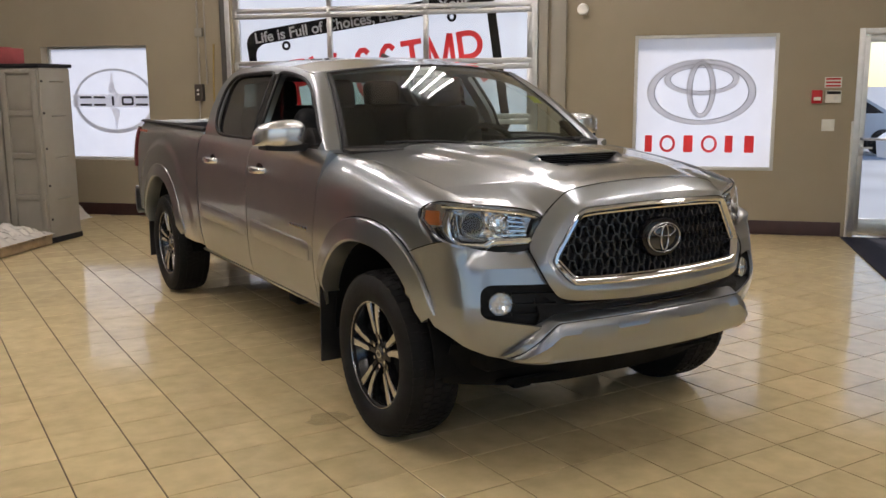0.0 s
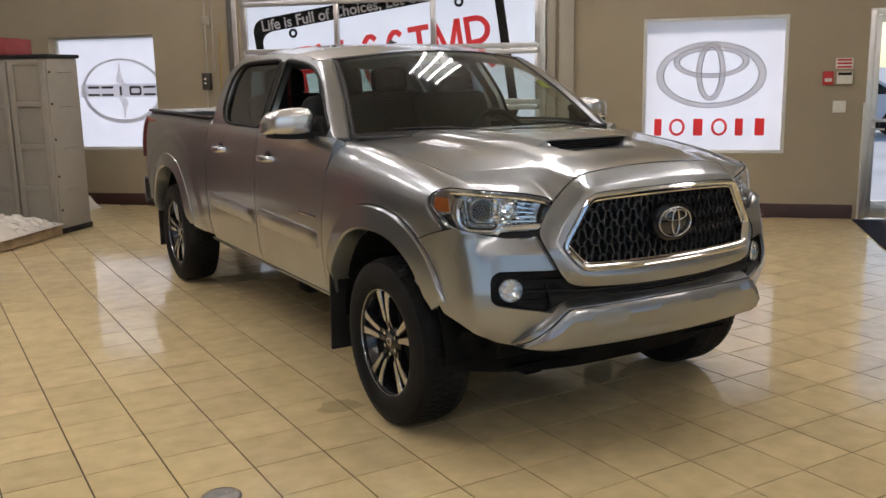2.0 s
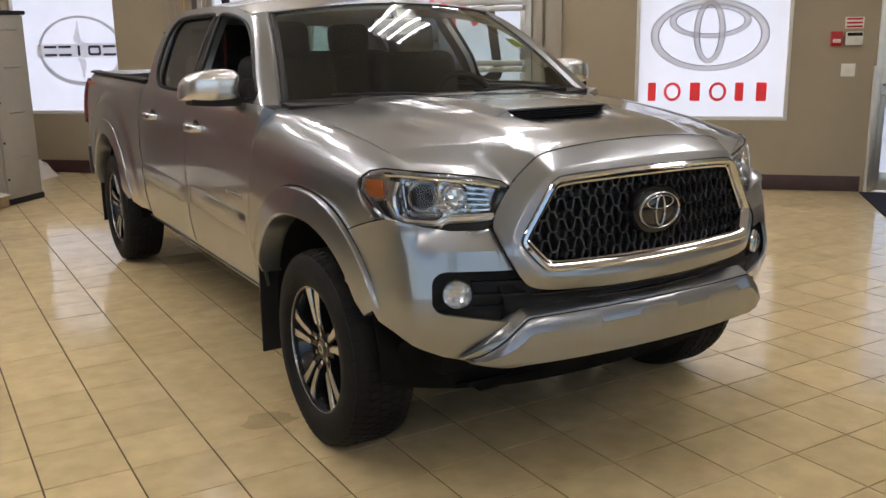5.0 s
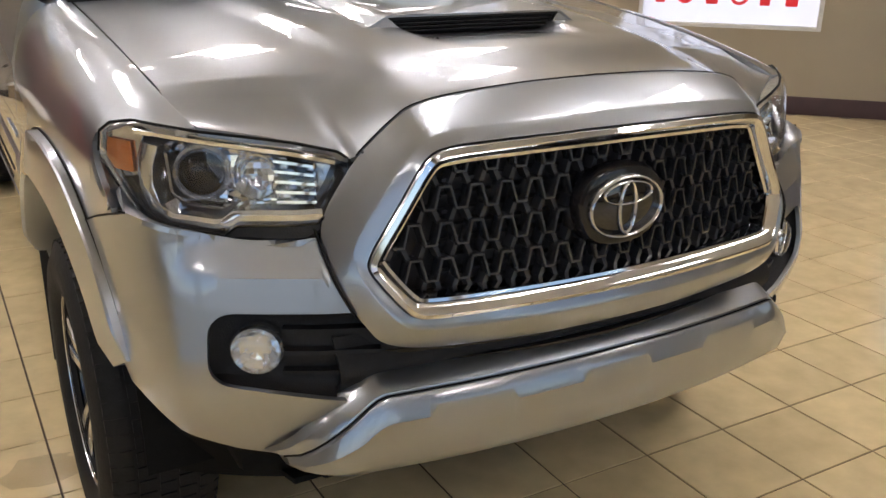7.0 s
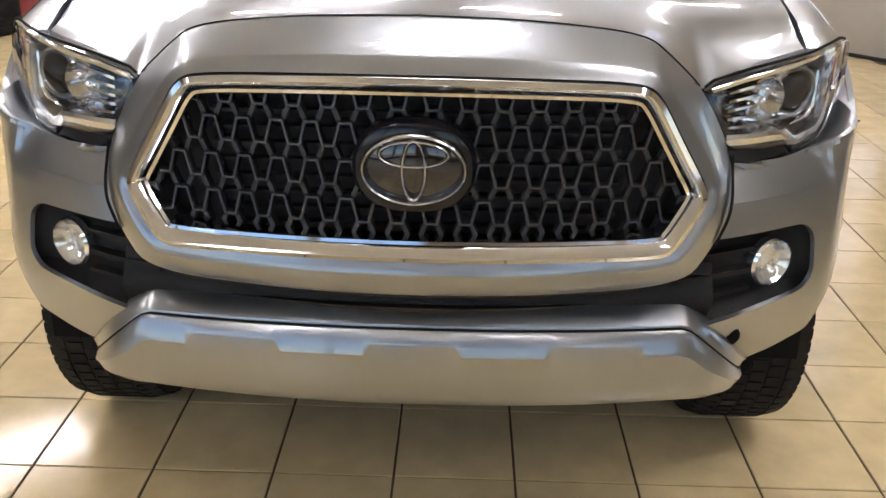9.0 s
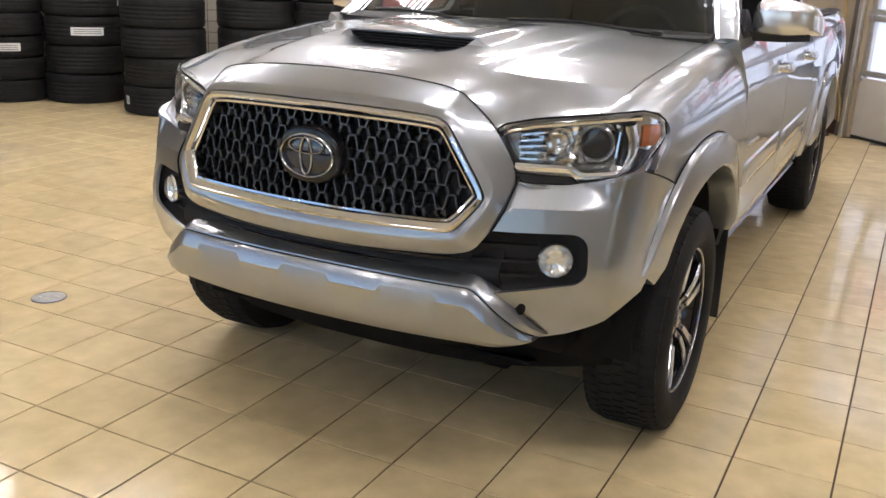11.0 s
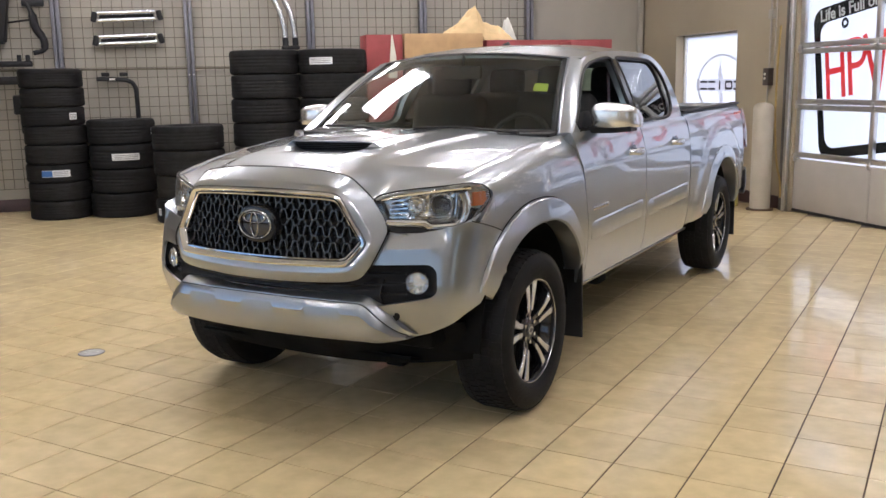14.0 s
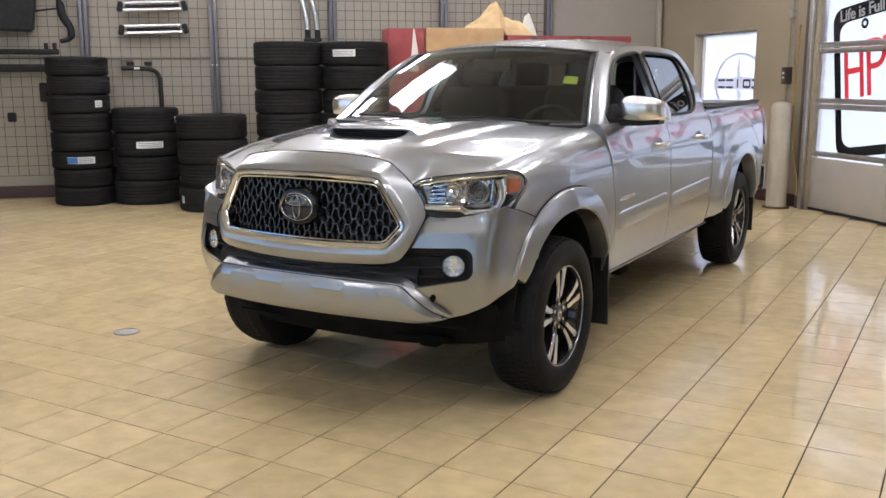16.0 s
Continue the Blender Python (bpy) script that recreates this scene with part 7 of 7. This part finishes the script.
def cabinet(m):
    cab = thing("storage_cabinet", "grey moulded plastic storage cabinet with closed doors", "cabinet", "plastic storage cabinets", at=m)
    W, D, H = 0.92, 0.51, 1.80
    bm = bmesh.new()
    box(bm, (W / 2, D / 2, 0.04 + (H - 0.04) / 2), (W, D - 0.02, H - 0.04), 0.02)
    part("body", bm, cab_plastic, cab)
    bm = bmesh.new()
    box(bm, (W / 2, D / 2, H + 0.018), (W + 0.03, D + 0.03, 0.038), 0.01)
    part("lid", bm, black_plastic, cab, "black plastic top")
    bm = bmesh.new()
    box(bm, (W / 2, D / 2, 0.03), (W + 0.01, D + 0.01, 0.06), 0.01)
    part("plinth", bm, black_plastic, cab)
    for k in (0, 1):
        bm = bmesh.new()
        x0 = 0.02 + k * (W / 2 - 0.01)
        x1 = x0 + W / 2 - 0.03
        zs = [0.09, 0.48, 0.91, 1.34, 1.76]
        fr = 0.07
        # stiles and rails round four sunk panels
        for xa, xb in ((x0, x0 + fr), (x1 - fr, x1)):
            box(bm, ((xa + xb) / 2, -0.006, 0.925), (xb - xa, 0.034, 1.70), 0.008)
        for z in zs:
            box(bm, ((x0 + x1) / 2, -0.006, z), (x1 - x0 - 2 * fr + 0.01, 0.032, fr * 0.8), 0.008)
        d = part("door", bm, cab_plastic, cab)
        for za, zb in zip(zs, zs[1:]):
            bm = bmesh.new()
            box(bm, ((x0 + x1) / 2, 0.006, (za + zb) / 2), (x1 - x0 - 2 * fr, 0.02, zb - za - fr * 0.8), 0.004)
            part("door_panel", bm, cab_plastic, d)
    for z in (0.25, 0.60, 0.98, 1.34, 1.66):
        bm = bmesh.new()
        rod(bm, (W + 0.002, 0.03, z), (W + 0.012, 0.03, z), 0.012, 8)
        part("hinge_pin", bm, black_plastic, cab)
    for z in (0.45, 0.88, 1.31, 1.66):
        bm = bmesh.new()
        loft(bm, [[(W - 0.002, y, z - 0.012), (W + 0.012, y, z), (W - 0.002, y, z + 0.006)] for y in (0.16, 0.26, 0.38)], cap=True)
        part("side_rib", bm, cab_plastic, cab)
    return cab


# local x runs along the front toward the side that shows; front faces -y local
cabinet(pose(-1.38 - 0.92 * Q2, 6.52 + 0.92 * Q2, 0, 0, 0, -45))
# boxes on top of the cabinets along the mesh wall
red_card = shader("red_carton", (0.31, 0.06, 0.062), 0.6, 0, 0.15, 5, 0.1, 60)
dull_card = shader("dull_red_carton", (0.15, 0.085, 0.075), 0.7, 0, 0.15, 5, 0.1, 60)
kraft = shader("kraft_carton", (0.50, 0.33, 0.17), 0.75, 0, 0.12, 6, 0.15, 80)
paper = shader("kraft_paper", (0.62, 0.45, 0.24), 0.8, 0, 0.12, 8, 0.2, 70)
TOPZ = 1.84


def carton(x, y, z, sx, sy, sz, material, label, at, tape=None):
    c = thing("carton", label, "box", "cartons on the cabinets", at=at)
    bm = bmesh.new()
    box(bm, (x, y, z + sz / 2), (sx, sy, sz), 0.006)
    part("body", bm, material, c)
    bm = bmesh.new()
    box(bm, (x, y - sy * 0.25 - 0.002, z + sz + 0.002), (sx - 0.01, sy * 0.5 - 0.006, 0.004))
    part("flap", bm, material, c)
    bm = bmesh.new()
    box(bm, (x, y + sy * 0.25 + 0.002, z + sz + 0.002), (sx - 0.01, sy * 0.5 - 0.006, 0.004))
    part("flap", bm, material, c)
    if tape:
        bm = bmesh.new()
        o = [(x + 0.085, z + sz - 0.004), (x + 0.10, z + sz - 0.004), (x + 0.14, z + sz * 0.5), (x + 0.15, z + 0.01), (x + 0.04, z + 0.01)]
        loft(bm, [[(a, y - sy / 2 - d, b) for a, b in o] for d in (0.004, 0.007)], cap=True)
        part("white_wrap", bm, white_plastic, c)
    return c


for k in range(4):
    carton(1.475, -1.40, 0.53 * k, 0.45, 0.42, 0.525, red_card, "bright red carton with a white strip" if k == 3 else "red carton in a tall stack along the wall", W2, tape=k == 3)
for col in range(3):
    for k in range(4):
        carton(2.18 + 0.95 * col, -1.42, 0.46 * k, 0.93, 0.44, 0.455, dull_card, "dull red-brown carton in a tall stack along the wall", W2)
carton(2.22, -1.42, TOPZ, 1.0, 0.42, 0.285, kraft, "long brown cardboard carton", W2)
carton(3.62, -1.42, TOPZ, 1.70, 0.42, 0.20, red_card, "flat dark red carton", W2)
bm = bmesh.new()
rngp = random.Random(3)


def crumple(u, v):
    x = 2.25 + 0.90 * u
    h = interp(u, [0, 0.2, 0.38, 0.47, 0.56, 0.75, 0.9, 1], [0.0, 0.11, 0.27, 0.345, 0.23, 0.19, 0.15, 0.0])
    w = math.sin(math.pi * min(1, max(0, v))) ** 0.7
    base = interp(x, [2.70, 2.76], [TOPZ + 0.292, TOPZ + 0.208])
    return (x + rngp.uniform(-0.012, 0.012), -1.61 + 0.38 * v, base + (h + rngp.uniform(-0.022, 0.022) * min(1, h * 12)) * w)


grid(bm, crumple, lin(0, 1, 22), lin(0, 1, 11))
solo("paper_wrap", bm, paper, "crumpled brown wrapping paper on the cartons", "paper", at=W2, smooth=14)
bm = bmesh.new()


def scrap(u, v):
    h = interp(u, [0, 0.25, 0.5, 0.8, 1], [0.0, 0.24, 0.29, 0.15, 0.0])
    return (3.0 + 0.20 * u, -1.55 + 0.14 * v, TOPZ + 0.206 + (h + rngp.uniform(-0.015, 0.015) * min(1, h * 9)) * math.sin(math.pi * v) ** 0.5)


grid(bm, scrap, lin(0, 1, 9), lin(0, 1, 8))
solo("plastic_wrap", bm, white_plastic, "crumpled white plastic wrap on the cartons", "wrap", at=W2, smooth=14)
carton(0.22, 0.26, 1.842, 0.40, 0.38, 0.16, red_card, "faded red carton on the grey cabinet", pose(-1.38 - 0.92 * Q2, 6.52 + 0.92 * Q2, 0, 0, 0, -45))

# ---- pallet with film-wrapped sheets ----
wood = shader("pallet_wood", (0.33, 0.24, 0.14), 0.8, 0, 0.2, 14, 0.3, 60)
PALM = pose(-1.345, 6.445, 0, 0, 0, -131) @ Matrix.Translation((0, -1.02, 0))
pallet = thing("pallet", "low timber pallet on the tiles", "pallet", at=PALM)
for k in range(6):
    bm = bmesh.new()
    box(bm, (0.08 + 0.205 * k, 0.5, 0.105), (0.11, 1.0, 0.02), 0.003)
    part("deck_board", bm, wood, pallet)
for y in (0.05, 0.5, 0.95):
    bm = bmesh.new()
    box(bm, (0.60, y, 0.052), (1.2, 0.045, 0.086), 0.004)
    part("runner", bm, wood, pallet)
plastic_film = bpy.data.materials.new("clear_wrap_film")
plastic_film.use_nodes = True
_b = plastic_film.node_tree.nodes["Principled BSDF"]
_b.inputs["Base Color"].default_value = (0.78, 0.74, 0.68, 1)
_b.inputs["Roughness"].default_value = 0.18
_b.inputs["Alpha"].default_value = 0.82
_b.inputs["Coat Weight"].default_value = 0.6
rngf = random.Random(12)


def heap(u, v):
    e = min(u, 1 - u, v, 1 - v) * 2
    z = 0.12 + 0.20 * min(1.0, e * 1.7) * (0.55 + 0.45 * u) + rngf.uniform(-0.022, 0.022) * min(1, e * 4)
    return (-0.02 + 1.22 * u, -0.03 + 1.05 * v, z)


bm = bmesh.new()
grid(bm, heap, lin(0, 1, 30), lin(0, 1, 26))
solo("wrapped_parcel", bm, plastic_film, "goods wrapped in crinkled clear film on the pallet", "wrapped goods", at=PALM, smooth=12)
rngg = random.Random(5)
bm = bmesh.new()
grid(bm, lambda u, v: (-0.28 + 0.34 * u, 0.34 * v - 0.15, max(0.0, 0.20 * math.sin(math.pi * u) * math.sin(math.pi * v) + rngg.uniform(-0.02, 0.02) * math.sin(math.pi * u) * math.sin(math.pi * v)) + 0.003), lin(0, 1, 14), lin(0, 1, 14))
solo("loose_film", bm, plastic_film, "loose crumple of clear film on the floor by the wall", "plastic film", at=pose(-0.80, 8.30, 0, 0, 0, -45), smooth=12)

# ---- floor cleanout cover ----
dr = thing("floor_drain_cover", "round grey metal cleanout cover set in the tiles", "drain cover", at=pose(-1.79, -0.315, 0.0008))
bm = bmesh.new()
lathe(bm, [(0.0, 0.0035), (0.060, 0.0035), (0.068, 0.002), (0.070, 0.0)], 36)
part("plate", bm, shader("worn_zinc", (0.36, 0.36, 0.37), 0.42, 0.7, 0.2, 25, 0.3, 120), dr)
bm = bmesh.new()
lathe(bm, [(0.070, 0.004), (0.074, 0.004), (0.076, 0.0)], 36)
part("rim", bm, post_steel, dr)
for a in (40, 220):
    bm = bmesh.new()
    c = Vector((0.035 * math.cos(radians(a)), 0.035 * math.sin(radians(a)), 0.0036))
    rod(bm, c, c + Vector((0, 0, 0.002)), 0.006, 8)
    part("screw", bm, alu, dr)
bm = bmesh.new()
rngs = random.Random(8)
pts = [(0.11 * (1 + rngs.uniform(-0.35, 0.3)) * math.cos(2 * math.pi * k / 18) * 1.2, 0.08 * (1 + rngs.uniform(-0.35, 0.3)) * math.sin(2 * math.pi * k / 18)) for k in range(18)]
bm.faces.new([bm.verts.new((a, b, 0)) for a, b in pts])
stain = bpy.data.materials.new("brown_stain")
stain.use_nodes = True
_b = stain.node_tree.nodes["Principled BSDF"]
_b.inputs["Base Color"].default_value = (0.20, 0.125, 0.055, 1)
_b.inputs["Alpha"].default_value = 0.2
_b.inputs["Roughness"].default_value = 0.3
solo("floor_stain", bm, stain, "faint brown stain on a floor tile", "stain", at=pose(-1.02, 0.32, 0.0035))

# ---- outside the glazed door ----
car_white = shader("white_car_paint", (0.62, 0.64, 0.68), 0.25, 0.0, 0.03, 3, coat=1.0)


def parked_car(m, paint, label):
    car = thing("parked_car", label, "car", "cars parked outside", at=m)
    bm = bmesh.new()
    side = [(-2.2, 0.35), (-2.25, 0.70), (-1.9, 0.92), (-0.9, 1.0), (-0.4, 1.42), (0.9, 1.45), (1.6, 1.02), (2.2, 0.95), (2.25, 0.40)]
    loft(bm, [[(x * (1 - 0.03 * abs(w)), 0.86 * w * (0.80 if z > 1.1 else 1.0), z) for x, z in side] for w in (-1, -0.85, 0, 0.85, 1)], closed=True, cap=True)
    part("body", bm, paint, car)
    bm = bmesh.new()
    for w in (-1, 1):
        o = [(-0.75, 1.02), (-0.35, 1.36), (0.85, 1.38), (1.35, 1.04)]
        loft(bm, [[(x, w * (0.80 + d) * (0.90 if z > 1.1 else 1.04), z) for x, z in o] for d in (0.0, 0.02)], cap=True)
    part("side_glass", bm, gloss_black, car)
    for x in (-1.35, 1.35):
        for w in (-1, 1):
            bm = bmesh.new()
            lathe(bm, [(0.0, -0.10), (0.20, -0.10), (0.32, -0.09), (0.33, 0.0), (0.32, 0.09), (0.20, 0.10), (0.0, 0.10)], 24, 'Y', (x, w * 0.78, 0.33))
            part("wheel", bm, rubber, car)
    return car


parked_car(W1 @ pose(6.8, 9.0, -0.16, 0, 0, 20), car_white, "white saloon car parked on the forecourt")
parked_car(W1 @ pose(4.2, 15.0, -0.16, 0, 0, 10), car_white, "white saloon car parked on the forecourt")

# ---- floor tiles ----
PITCH, JOINT, CROSS = 0.3048, 0.0062, 0.0052
TURN = radians(0.23)
TX, TY0 = -0.0675, -1.0357
CT, ST = math.cos(TURN), math.sin(TURN)



def tile_geo(bm, cx, cy, jit=0.0):
    h, g = (PITCH - JOINT) / 2, (PITCH - CROSS) / 2
    rings = []
    for d, z in ((0.0, -0.006), (0.0, -0.0012), (0.0014, 0.0)):
        rings.append([bm.verts.new((cx + a * (h - d) * CT - b * (g - d) * ST, cy + a * (h - d) * ST + b * (g - d) * CT, z + jit)) for a, b in ((-1, -1), (1, -1), (1, 1), (-1, 1))])
    for r0, r1 in zip(rings, rings[1:]):
        for i in range(4):
            j = (i + 1) % 4
            bm.faces.new((r0[i], r0[j], r1[j], r1[i]))
    bm.faces.new(rings[-1])


bm = bmesh.new()
tile_geo(bm, 0, 0)
tile_mesh = bpy.data.meshes.new("tile")
bm.to_mesh(tile_mesh)
bm.free()
tile_mesh.materials.append(tile_mat)
near, far = [], []
for i in range(-40, 41):
    for j in range(-40, 41):
        u, v = (i + 0.5) * PITCH, (j + 0.5) * PITCH
        x, y = TX + u * CT - v * ST, TY0 + u * ST + v * CT
        s, t = (x - y) * Q2, (x + y) * Q2
        if not (-8.25 < s < 8.65 and -8.65 < t < 5.80):
            continue
        # the stretch of floor in front of and beside the truck
        d = math.hypot((x - 0.0) / 2.9, (y + 1.2) / 2.3)
        (near if d < 1.08 else far).append((x, y))
near.sort(key=lambda p: math.hypot(p[0] / 2.9, (p[1] + 1.2) / 2.3))
far += near[296:]
rng = random.Random(4)
for x, y in near[:296]:
    ob = new("tile", tile_mesh)
    ob.parent = floor
    ob.location = (x, y, rng.uniform(-0.0003, 0.0003))
bm = bmesh.new()
for x, y in far:
    tile_geo(bm, x, y, rng.uniform(-0.0003, 0.0003))
rest = new("tiles", bpy.data.meshes.new("tiles"))
bm.to_mesh(rest.data)
bm.free()
rest.parent = floor
rest["kind"] = "stuff"
rest.data.materials.append(tile_far)
